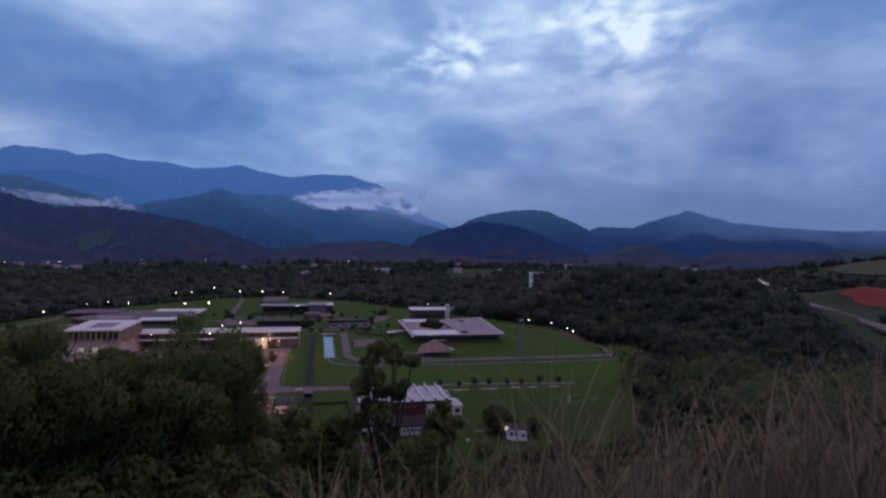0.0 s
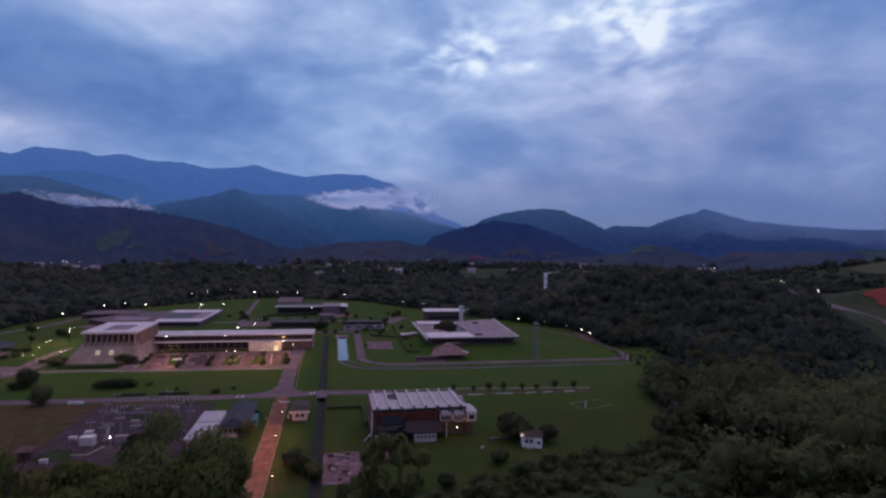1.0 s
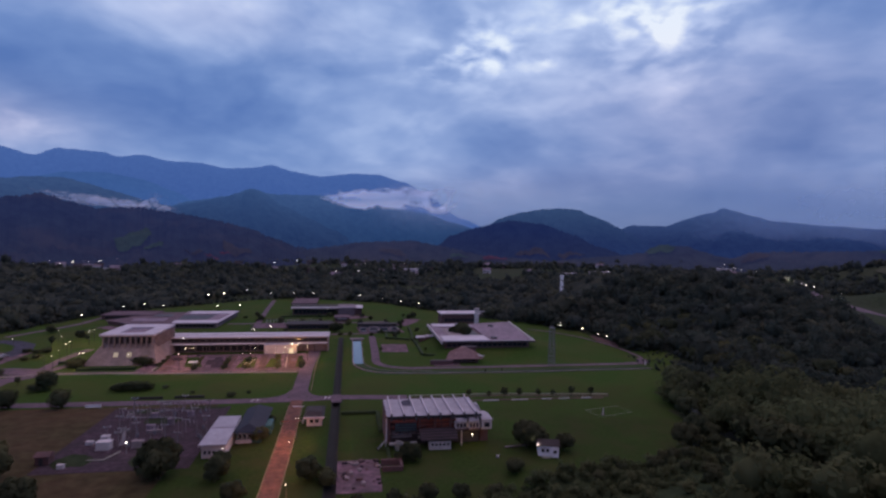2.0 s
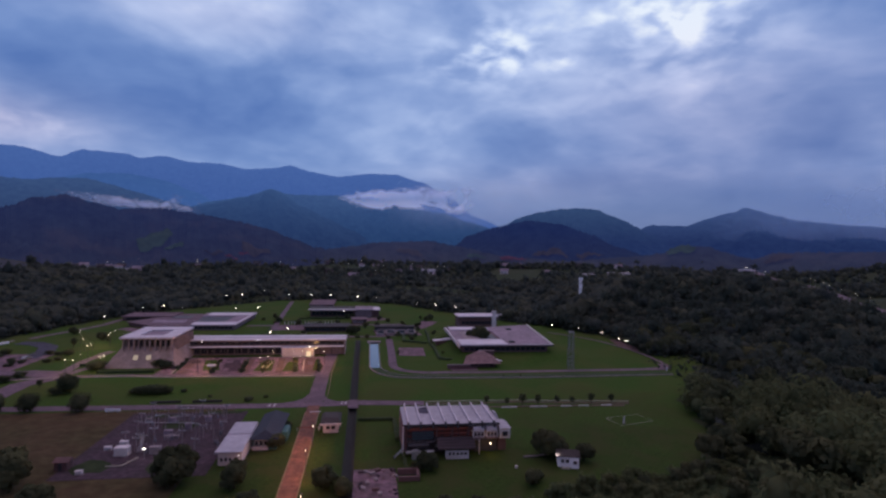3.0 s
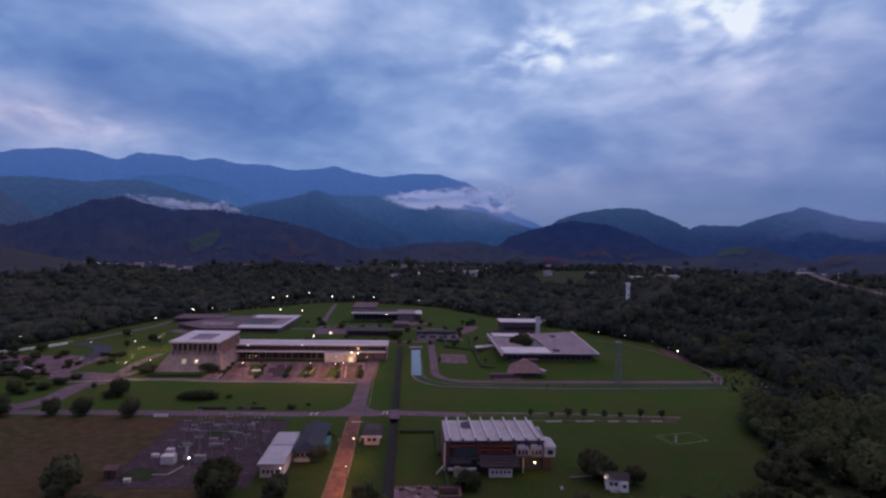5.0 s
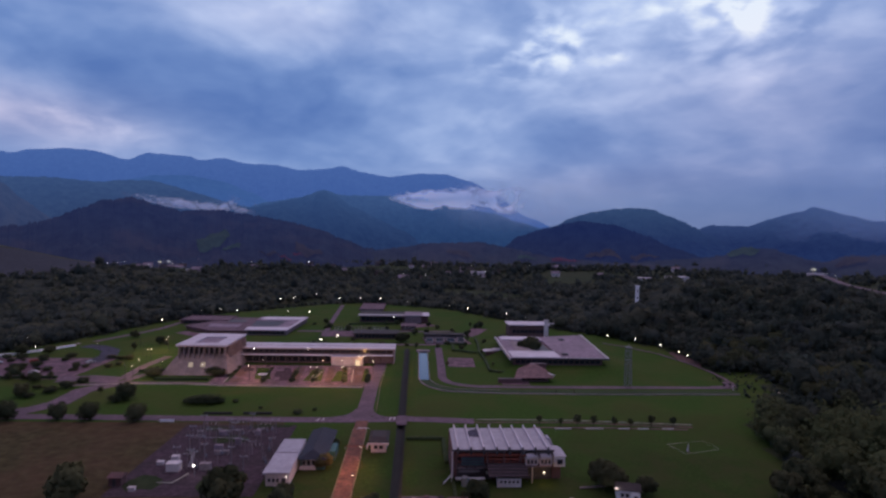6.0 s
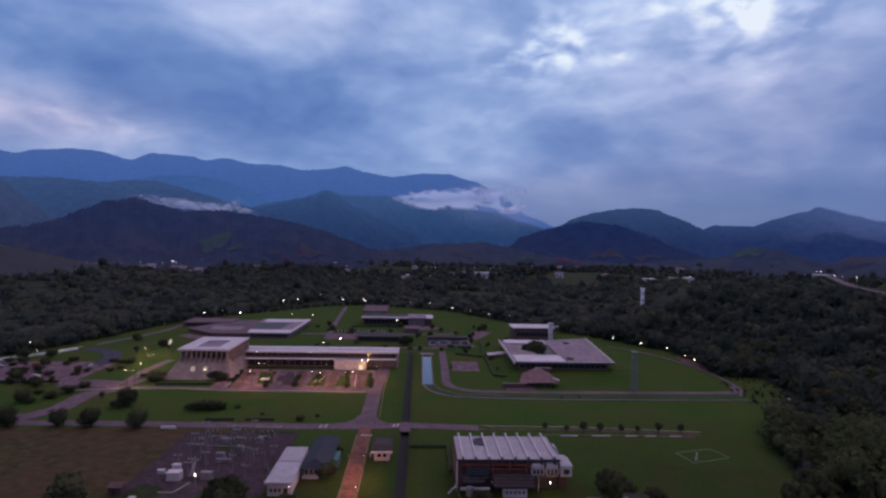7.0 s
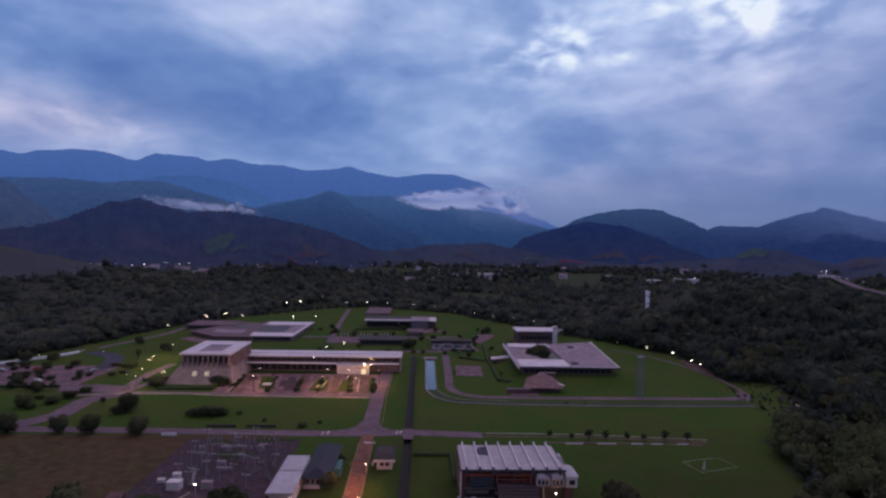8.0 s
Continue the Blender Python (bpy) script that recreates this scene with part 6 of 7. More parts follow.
hillside_tree("hillside_tree", "arching dark tree with thin pale limbs on the slope", [(-1.85, 6.87, 54.2, 1.0), (-1.5, 6.85, 53.8, 0.8), (-2.35, 6.7, 53.8, 0.95), (-1.75, 7.14, 53.1, 0.9), (-2.0, 6.9, 52.2, 0.9), (-2.3, 6.2, 52.7, 1.1), (-2.9, 6.0, 53.0, 1.0), (-2.6, 6.6, 53.5, 0.9)],
              (-2.7, 6.4), 4600, 0.036)
hillside_tree("hillside_tree", "dense dark leafy tree beside the take-off spot", [(-4.38, 5.8, 53.75, 1.3), (-4.98, 5.42, 53.6, 1.3), (-3.69, 6.15, 53.3, 1.2), (-3.41, 6.61, 53.9, 0.7), (-6.2, 5.0, 53.3, 1.4), (-4.2, 5.6, 52.6, 1.3), (-5.6, 6.4, 53.9, 1.0), (-6.7, 6.2, 53.7, 1.1), (-5.1, 5.7, 54.15, 0.95), (-4.5, 5.0, 54.2, 0.8), (-5.9, 5.5, 54.0, 1.0), (-3.6, 4.9, 53.75, 0.95), (-4.7, 4.6, 53.9, 1.0), (-2.9, 5.6, 53.6, 0.95), (-2.0, 5.6, 53.25, 0.75)],
              (-4.4, 5.7), 4600, 0.038)
for i, (x, y, z, r) in enumerate(((-4.27, 4.23, 53.0, 1.3), (-3.16, 3.98, 52.9, 1.2), (-2.3, 4.82, 52.75, 1.3), (-1.21, 5.6, 52.5, 1.2), (-0.44, 7.48, 52.5, 1.0), (-0.6, 4.95, 52.1, 1.2), (0.37, 6.78, 51.4, 1.2),
                                  (1.54, 8.56, 50.4, 1.4), (3.19, 10.23, 49.8, 1.5), (4.94, 10.87, 49.3, 1.5), (7.2, 11.5, 48.6, 1.6), (9.5, 10.5, 48.6, 1.6), (12, 9.0, 49.0, 1.6), (5.8, 14.5, 46.5, 1.6), (-6, 3.4, 52.9, 1.4),
                                  (14.5, 11.5, 47.2, 1.7), (17.5, 9.0, 48.2, 1.7), (10.5, 15.5, 45.6, 1.7), (-1.5, 7.0, 52.9, 1.0), (-0.5, 7.3, 52.75, 1.0), (0.6, 7.4, 52.5, 1.0), (2.8, 7.4, 52.0, 1.0))):
    hillside_tree("hillside_shrub", "dark leafy shrub on the steep slope", [(x, y, z - 0.4, r * 0.9), (x + 0.6, y + 0.5, z - 0.4 - r * 0.8, r)], (x, y), 1700, 0.055, "shrub", thick=0.035)


def rosette_tree(crowns, base):
    """A slender tree whose bare branches end in rosettes of long leaves."""
    b = thing("rosette_tree", "slender tree with leaf rosettes at the branch ends", "tree")
    bm = bmesh.new()
    bx, by = base
    bz = ground_z(bx, by)
    fork = Vector((bx, by, bz + 2.2))
    limb(bm, [(bx, by, bz - 0.3), (bx, by, bz + 1), fork], 0.09, 0.06)
    vs, fs, at = [], [], 0
    for k, (x, y, z, r) in enumerate(crowns):
        for q in range(3):
            tip = Vector((x + start_rng.uniform(-0.7, 0.7) * r, y + start_rng.uniform(-0.7, 0.7) * r, z + start_rng.uniform(-0.5, 0.6) * r))
            limb(bm, [fork, fork.lerp(tip, 0.5) + Vector((0.1, 0, -0.15)), tip], 0.035, 0.015, 5)
            v, f = tuft_crown(300 + 7 * k + q, 150, 0.34, 3, 0.7, 0.5, 1.3)
            vs.append(v * 0.5 * r + np.array(tip))
            fs.append(f + at)
            at += len(v)
    part("trunk", bm, BARK, b)
    ob = new("crown", mesh_from("crown", np.concatenate(vs), np.concatenate(fs), LEAF_NEAR))
    ob.parent = b


rosette_tree([(1.76, 7.52, 53.74, 0.55), (1.22, 7.63, 53.38, 0.5), (2.37, 7.38, 53.85, 0.5), (2.11, 7.43, 52.98, 0.55), (1.57, 7.55, 52.69, 0.55)], (1.8, 7.5))
rosette_tree([(3.42, 8.16, 52.34, 0.5), (3.64, 8.11, 51.9, 0.55)], (3.5, 8.3))
rosette_tree([(0.9, 7.69, 52.26, 0.6), (0.36, 7.29, 52.02, 0.6)], (0.6, 7.6))


def grass(name, label, count, area, tall, seed):
    """Tall dry blades that bow in the draught of the rotors."""
    r = np.random.default_rng(seed)
    verts, faces, at = [], [], 0
    for i in range(count):
        x, y = (area[0] + area[1]) / 2 + float(np.clip(r.normal(0, 0.3), -0.55, 0.6)) * (area[1] - area[0]), r.uniform(area[2], area[3]) + r.normal(0, 0.25)
        h, w = r.uniform(*tall), r.uniform(0.003, 0.007)
        a, lean = r.uniform(0, 6.28), r.uniform(0.15, 0.75)
        z = ground_z(x, y)
        dx_, dy_ = math.cos(a), math.sin(a)
        rows = []
        for k in range(5):
            t = k / 4
            off = lean * h * t * t
            ww = w * (1 - t * 0.85) * (1.0 if t < 0.7 else 1.8)
            px, py, pz = x + dx_ * off, y + dy_ * off, z + h * t * (1 - 0.25 * lean * t)
            rows += [(px - dy_ * ww, py + dx_ * ww, pz), (px + dy_ * ww, py - dx_ * ww, pz)]
        verts += rows
        for k in range(4):
            q = at + 2 * k
            faces += [(q, q + 1, q + 3), (q, q + 3, q + 2)]
        at += 10
    me = mesh_from(name, np.array(verts), np.array(faces), STRAW)
    return tagged(new(name, me), label, "grass", kind="stuff")


grass("tall_grass", "tall reddish dry grass on the hilltop", 6500, (0.8, 9.5, -3.4, 2.6), (0.3, 0.85), 3)
grass("tall_grass_right", "tall olive and reddish grass plumes swaying on the hilltop", 1700, (2.2, 9.6, -3.6, -1.2), (0.7, 1.4), 6)
grass("tall_grass_left", "tall grass between hilltop shrubs", 900, (-4.0, 0.8, -0.5, 3.0), (0.3, 0.6), 4)
grass("tall_grass_edge", "soft reddish grass at the brink of the hilltop", 1900, (-1.2, 3.6, -2.2, 2.2), (0.3, 0.7), 11)
grass("short_grass", "sparse short dry grass over the hilltop", 6000, (-9, 12, -16, 4), (0.12, 0.3), 8)

# ---- lamps ----


def ball(r, at=(0, 0, 0), squash=1.0, level=1):
    bm = bmesh.new()
    bmesh.ops.create_icosphere(bm, subdivisions=level, radius=r, matrix=Matrix.LocRotScale(at, None, (1, 1, squash)))
    return bm


def street_lamp(label, group, glow, height=7.0, r=0.3):
    b = thing("street_lamp", label, "street lamp", group)
    part("pole", rod((0, 0, 0), (0, 0, height + 0.2), 0.08, 0.05), DARK, b)
    part("arm", rod((0, 0, height + 0.2), (0, -0.9, height + 0.35), 0.05), DARK, b)
    part("hood", box(-0.22, -1.3, height + 0.36, 0.22, -0.6, height + 0.5, 0.04), DARK, b)
    part("lamp_glass", ball(r * 0.34, (0, -1.0, height - 0.1), 0.9), glow, b, "glowing lamp glass")
    return b


def lamp_row(proto, spots):
    x, y = spots[0]
    proto.matrix_basis = Matrix.Translation((x, y + 0.9, ground_z(x, y)))
    for x, y in spots[1:]:
        copy_thing(proto, Matrix.Translation((x, y + 0.9, ground_z(x, y))))


lamp_row(street_lamp("warm sodium street lamp on a steel pole in the car park", "car park lamps", LAMP_WARM, 7.0, 0.34),
         [(-74.2, 281.1), (-71.1, 281.2), (-73.4, 266.9), (-45.9, 266.0), (-42.4, 266.2), (-31.0, 265.6), (-27.5, 265.8), (-42.5, 280.3), (-17.9, 279.1), (-95.0, 269.1), (-28.5, 281.0), (-33, 281.0)])
lamp_row(street_lamp("warm street lamp beside the western drive", "drive lamps", LAMP_WARM, 7.0, 0.36),
         [(-115.8, 270.3), (-128.2, 265.6), (-124.8, 265.7), (-128.4, 279.6), (-133.5, 297.7), (-143.9, 316.6), (-136.8, 329.4), (-139.7, 337.5), (-156.6, 339.8), (-166.1, 315.2), (-192.3, 305.2), (-212.0, 329.4),
          (-115.5, 273.6), (-133.7, 302.6), (-139.6, 342.9)])
lamp_row(street_lamp("warm street lamp along the entrance road", "entrance road lamps", LAMP_WARM, 7.0, 0.3), [(-13.4, 168.7), (-13.3, 148.5), (-11.5, 122.3)])
lamp_row(street_lamp("warm street lamp among the rear buildings", "rear lamps", LAMP_WARM, 7.0, 0.80),
         REAR)
lamp_row(street_lamp("warm street lamp on the perimeter road by the woods", "perimeter lamps", LAMP_WARM, 7.0, 1.0), PERIMETER[:7])
lamp_row(street_lamp("warm street lamp at the edge of the eastern woods", "eastern perimeter lamps", LAMP_WARM, 6.0, 0.66), PERIMETER[7:16])
lamp_row(street_lamp("faint street lamp at the edge of the woods", "faint perimeter lamps", LAMP_WARM, 6.0, 0.70), PERIMETER[16:])


def wall_lamp(name, label, x, y, z, glow, r):
    b = thing(name, label, "lamp", at=(x, y, z))
    part("bracket", box(-0.08, 0.05, -0.1, 0.08, 0.6, 0.1), STEEL, b)
    part("lamp_glass", ball(r * 0.5, (0, 0, 0)), glow, b, "glowing lamp glass")


wall_lamp("wall_lamp", "white lamp under the eave of the hall", 37.9, 159.4, 3.2, LAMP_WARM, 0.3)
wall_lamp("wall_lamp", "white lamp on the cottage gable", 54.6, 150.1, 3.3, LAMP_WHITE, 0.26)
wall_lamp("wall_lamp", "white lamp on the end of the long shed", -31.6, 157.0, 3.0, LAMP_WHITE, 0.24)
wall_lamp("wall_lamp", "warm lamp at the corner of the loggia", -23.6, 299.6, 4.8, LAMP_WARM, 0.42)
wall_lamp("wall_lamp", "warm lamp at the corner of the loggia", -27.0, 299.2, 5.2, LAMP_WARM, 0.42)
for x in (-81.3, -53.5):
    wall_lamp("roof_lamp", "white lamp on the roof edge of the long building", x, 303.2, 7.7, LAMP_WHITE, 0.36)
b = thing("floodlight", "bright white floodlight on a post in the substation", "lamp")
part("post", rod((-58.4, 164.5, 0), (-58.4, 164.5, 3.0), 0.08), STEEL, b)
part("lamp_glass", ball(0.22, (-58.4, 164.2, 3.1)), LAMP_WHITE, b, "glowing lamp glass")


def light(x, y, z, watts, colour=(1.0, 0.46, 0.20), r=0.3):
    d = bpy.data.lights.new("lamp_light", "POINT")
    d.energy, d.color, d.shadow_soft_size = watts, colour, r
    new("lamp_light", d).location = (x, y, z)


for x, y in ((-13.4, 168.2), (-13.3, 148.0), (-11.6, 121.8)):
    light(x - 0.9, y - 0.5, 5.6, 2300, (1.0, 0.40, 0.17))
for x, y in ((-72.6, 280.6), (-73.4, 266.4), (-44.1, 265.6), (-29.2, 265.2), (-42.5, 279.8), (-30.5, 280.5), (-17.9, 278.6)):
    light(x, y - 0.3, 5.4, 2000, (1.0, 0.46, 0.17))
for x, y, watts in ((-95.0, 268.6, 750), (-115.8, 268.8, 750), (-126.5, 265.1, 1500), (-139, 333, 2800), (-143.9, 316.1, 2800), (-133.6, 299, 2200)):
    light(x, y - 0.3, 6.3, watts, (1.0, 0.62, 0.30))
light(-25.0, 297.6, 4.6, 440, (1.0, 0.54, 0.18))
light(37.9, 158.6, 3.1, 190, (1.0, 0.58, 0.22))
light(-58.4, 163.5, 3.2, 60, (1.0, 0.92, 0.8))
light(54.5, 149.4, 3.3, 240, (1.0, 0.92, 0.8))

# ---- substation ----
def gantry_pole(height, label="tall grey substation pole with insulators"):
    b = thing("substation_pole", label, "pole", "substation poles")
    part("pole", rod((0, 0, 0), (0, 0, height), 0.15, 0.11), CONCRETE, b)
    part("crossarm", box(-1.1, -0.08, height - 0.7, 1.1, 0.08, height - 0.5), STEEL, b)
    for x in (-0.95, 0, 0.95):
        part("insulator", rod((x, 0, height - 0.5), (x, 0, height - 0.05), 0.09, 0.05), WHITE, b)
    return b


proto = gantry_pole(5.6)
proto.matrix_basis = Matrix.Translation((-66.7, 182.4, 0))
pole_rng = random.Random(4)
for i, (x, y) in enumerate(((-63.8, 191.1), (-60.6, 200.7), (-44.8, 199.3), (-46.7, 188.3), (-47.1, 179.9), (-49.7, 181.2), (-46.4, 168.7), (-53.4, 202.5), (-53.1, 186.8), (-67.5, 175.2), (-63.7, 182.4), (-59.4, 174.6), (-70, 194), (-57, 195), (-42, 183), (-52, 176), (-61.5, 169.8), (-62.4, 169.6), (-60.7, 169.9), (-69, 201), (-56.5, 188))):
    copy_thing(proto, Matrix.LocRotScale((x, y, 0), Euler((0, 0, pole_rng.uniform(-0.2, 0.2))), (1, 1, pole_rng.uniform(0.75, 1.1))))
for (x, y, z), (x2, y2, z2) in (((-66.7, 182.4, 4.6), (-49.7, 181.2, 4.6)), ((-63.8, 191.1, 4.4), (-46.7, 188.3, 4.4)), ((-60.6, 200.7, 4.3), (-44.8, 199.3, 4.3))):
    tagged(part("busbar", rod((x, y, z), (x2, y2, z2), 0.07), STEEL), "steel busbar spanning the substation poles", "busbar", "substation busbars")


def switch_frame(x, y, wide, tall, turn=0.0):
    """A portal of two posts and a lattice beam with hanging insulators."""
    b = thing("switch_portal", "grey steel substation portal with hanging insulators", "portal", "substation portals", at=(x, y, 0), turn=turn)
    for q in (-wide / 2, wide / 2):
        part("post", box(q - 0.09, -0.09, 0, q + 0.09, 0.09, tall, 0.02), CONCRETE, b)
    part("beam", box(-wide / 2, -0.1, tall, wide / 2, 0.1, tall + 0.18, 0.03), MAUVE, b)
    for i in range(3):
        q = (i - 1) * wide * 0.3
        part("insulator", rod((q, 0, tall - 0.7), (q, 0, tall), 0.08, 0.1), WHITE, b)


for x, y, w, h in ((-66, 187, 5, 5.2), (-58, 187.5, 5, 5.2), (-50, 186.5, 5, 5.2), (-65, 196, 5, 4.6), (-56.5, 197.5, 5, 4.6), (-47, 195, 5, 4.8), (-45, 176, 4, 5.0), (-53, 173, 4, 4.4)):
    switch_frame(x, y, w, h)
breaker_rng = random.Random(17)
for i in range(18):
    x, y = breaker_rng.uniform(-71, -41), breaker_rng.uniform(168, 205)
    h = breaker_rng.uniform(1.4, 2.8)
    b = thing("circuit_breaker", "pale insulator column on a grey steel stand", "switchgear", "substation breakers", at=(x, y, 0))
    part("stand", box(-0.3, -0.3, 0, 0.3, 0.3, h * 0.45, 0.03), GREY_STEEL, b)
    part("insulator", rod((0, 0, h * 0.45), (0, 0, h), 0.15, 0.09, 8), CONCRETE, b)
    part("cap", box(-0.16, -0.16, h, 0.16, 0.16, h + 0.12), MAUVE, b)


def transformer(x, y, w, d, h, mat, label):
    b = thing("switch_cabinet", label, "cabinet", "substation cabinets", at=(x, y, 0))
    part("body", box(-w / 2, -d / 2, 0.15, w / 2, d / 2, h, 0.06), mat, b)
    part("plinth", box(-w / 2 - 0.15, -d / 2 - 0.15, 0, w / 2 + 0.15, d / 2 + 0.15, 0.15), CONCRETE, b)
    part("cap", box(-w / 2 - 0.1, -d / 2 - 0.1, h, w / 2 + 0.1, d / 2 + 0.1, h + 0.12), mat, b)
    part("door", box(-w * 0.3, -d / 2 - 0.03, 0.3, w * 0.3, -d / 2 - 0.001, h - 0.3), mat, b)


transformer(-65.5, 168.2, 3.6, 2.4, 2.3, WHITE, "large white switch cabinet in the substation")
transformer(-67.6, 174.6, 2.0, 1.6, 1.7, WHITE, "small white switch cabinet in the substation")
transformer(-70.9, 172.3, 1.8, 1.2, 1.0, WHITE, "low white switch box in the substation")
transformer(-57.0, 168.9, 3.0, 1.4, 1.9, CONCRETE, "grey transformer with a pale top in the substation")
transformer(-69.1, 197.5, 1.8, 0.8, 1.0, CONCRETE, "white switch rack in the substation")
transformer(-56.3, 180.4, 4.2, 0.8, 1.0, CONCRETE, "long white switch box in the substation")
transformer(-58.4, 184, 2.4, 1.2, 1.5, ROOF_GREY, "grey transformer among the poles")
transformer(-54, 189, 1.8, 1.4, 1.8, ROOF_GREY, "grey transformer among the poles")
transformer(-61, 196, 1.8, 1.4, 1.6, ROOF_GREY, "grey transformer among the poles")
transformer(-50, 197, 1.8, 1.4, 1.6, ROOF_GREY, "grey transformer among the poles")
transformer(-70.8, 155.4, 1.6, 1.0, 1.0, WHITE, "low white box at the yard entrance")
b = thing("sign_board", "tall leaning white board beside the floodlight", "sign board")
part("board", prism([(-62.6, 170.6), (-61.2, 170.9), (-61.2, 171.2), (-62.6, 170.9)], 0, 4.0, [(-61.6, 171.6), (-61.1, 171.7), (-61.1, 171.9), (-61.6, 171.8)]), WHITE, b)
b = thing("brick_hut", "small red-brown hut with a rust-red roof", "hut")
part("wall", box(-78.2, 158.2, 0, -75.0, 161.2, 2.3), BRICK_RED, b)
part("roof", prism([(-78.6, 157.8), (-74.6, 157.8), (-74.6, 161.6), (-78.6, 161.6)], 2.3, 3.1, [(-78.4, 159.6), (-74.8, 159.6), (-74.8, 159.8), (-78.4, 159.8)]), BRICK_RED, b)
part("door", box(-77.2, 158.08, 0.02, -76.3, 158.19, 1.9), DARK, b)
b = thing("kerbed_plot", "low kerb round a planted plot in the yard", "kerb")
part("kerb", strip(bmesh.new(), [(-66.6, 160.2), (-62.6, 160.0), (-60.5, 166.0)], 0.3, 0.25, 0.25), KERB, b)

# ---- along the roads ----
b = thing("bus_shelter", "small shelter with a pale canopy on one post", "shelter")
part("post", rod((-67, 265.8, 0), (-67, 265.8, 3.4), 0.18, sides=8), CONCRETE, b)
part("canopy", prism([(-69, 264.6), (-65, 264.6), (-65, 267), (-69, 267)], 3.4, 3.8, [(-68.6, 265), (-65.4, 265), (-65.4, 266.6), (-68.6, 266.6)]), ROOF_WHITE, b)
b = thing("long_sign", "long low white sign board on two posts", "sign")
part("board", box(-87.4, 208.7, 0.45, -82.4, 208.85, 1.35), WHITE_PAINT, b)
for i in range(9):
    part("letter_bar", box(-87.0 + i * 0.5, 208.68, 0.65, -86.7 + i * 0.5, 208.698, 0.95), STEEL, b)
for x in (-86.6, -83.2):
    part("post", box(x - 0.06, 208.86, 0, x + 0.06, 208.98, 1.1), STEEL, b)
for x0, x1, y in ((-76, -65.5, 218.9), (-61.5, -51, 219.0)):
    tagged(part("low_wall", box(x0, y, 0, x1, y + 0.4, 0.85, 0.04), ROOF_DARK), "low dark wall beside the service road", "wall", "low walls by the road")
for x, y in ((-33.0, 213.2), (-31.2, 213.6), (-6.8, 214.4), (-5.4, 214.8)):
    tagged(part("road_marking", prism([(x - 0.35, y - 1.5), (x + 0.1, y - 1.5), (x + 0.55, y + 1.5), (x + 0.1, y + 1.5)], 0.09, 0.1), WHITE), "white painted bar on the asphalt", "road marking", "crossing marks", "structure")
tagged(part("road_marking", box(-17.6, 203.8, 0.075, -13.6, 204.5, 0.085), WHITE), "white painted stop line", "road marking", "crossing marks", "structure")
b = thing("barrier", "dark lift barrier across the entrance road", "barrier")
part("box", box(-13.0, 184.4, 0.05, -12.4, 185.0, 1.1, 0.04), STEEL, b)
part("bar", box(-19.5, 184.6, 0.95, -13.0, 184.75, 1.1), RUST, b)
part("rest", box(-19.7, 184.6, 0, -19.5, 184.8, 0.95), STEEL, b)


def car(x, y, turn, mat, label):
    """A parked car: body, cabin glass, four wheels."""
    b = thing("car", label, "car", "parked cars", at=(x, y, 0.08), turn=turn)
    bm = bmesh.new()
    prof = [(-2.1, 0.3), (2.1, 0.3), (2.1, 0.75), (1.2, 0.88), (0.6, 1.38), (-1.1, 1.42), (-1.8, 0.95), (-2.1, 0.85)]
    a = [bm.verts.new((px, -0.82, pz)) for px, pz in prof]
    c = [bm.verts.new((px, 0.82, pz)) for px, pz in prof]
    bm.faces.new(a)
    bm.faces.new(c[::-1])
    for i in range(len(prof)):
        j = (i + 1) % len(prof)
        bm.faces.new((a[j], a[i], c[i], c[j]))
    part("body", bm, mat, b)
    part("windscreen", prism([(0.62, -0.7), (1.16, -0.7), (1.16, 0.7), (0.62, 0.7)], 0.9, 1.3, [(0.60, -0.62), (0.66, -0.62), (0.66, 0.62), (0.60, 0.62)]), GLASS, b)
    part("side_glass", box(-1.2, -0.84, 0.95, 0.6, 0.84, 1.25), GLASS, b)
    for wx in (-1.3, 1.3):
        for wy in (-0.78, 0.78):
            part("wheel", rod((wx, wy - 0.1, 0.3), (wx, wy + 0.1, 0.3), 0.3, sides=10), DARK, b)


car(-206, 298, 20, STEEL, "grey car parked on the old paved ground")
car(-176, 279, 5, WHITE, "pale car parked on the old paved ground")
car(-162, 300, 70, STEEL, "grey car parked beside the loop drive")
car(-191, 302, 35, RUST, "dark red car parked on the paved ground")

# hedges round the lawn plot
for x0, y0, x1, y1 in ((-0.6, 192.4, 11.6, 193.6), (11.2, 173, 12.4, 192.4), (12.6, 150, 13.4, 172.5)):
    v, f = tuft_crown(int(x0 * 10 + y0), 900, 0.10, 14)
    hx, hy = (x1 - x0) / 2, (y1 - y0) / 2
    bm = box(x0, y0, 0, x1, y1, 1.0, 0.15)
    b = thing("hedge", "narrow dark clipped hedge round the lawn plot", "hedge", "hedges round the plot")
    part("body", bm, HEDGE, b)
    r_ = np.random.default_rng(int(y0))
    k = len(v) // 4
    spots_ = np.stack([r_.uniform(x0, x1, k), r_.uniform(y0, y1, k), r_.uniform(0.2, 1.1, k)], 1)
    v = (v.reshape(k, 4, 3) - v.reshape(k, 4, 3).mean(1, keepdims=True)) * 1.6 + spots_[:, None, :]
    ob = new("sprays", mesh_from("sprays", v.reshape(-1, 3), f, LEAF))
    ob.parent = b
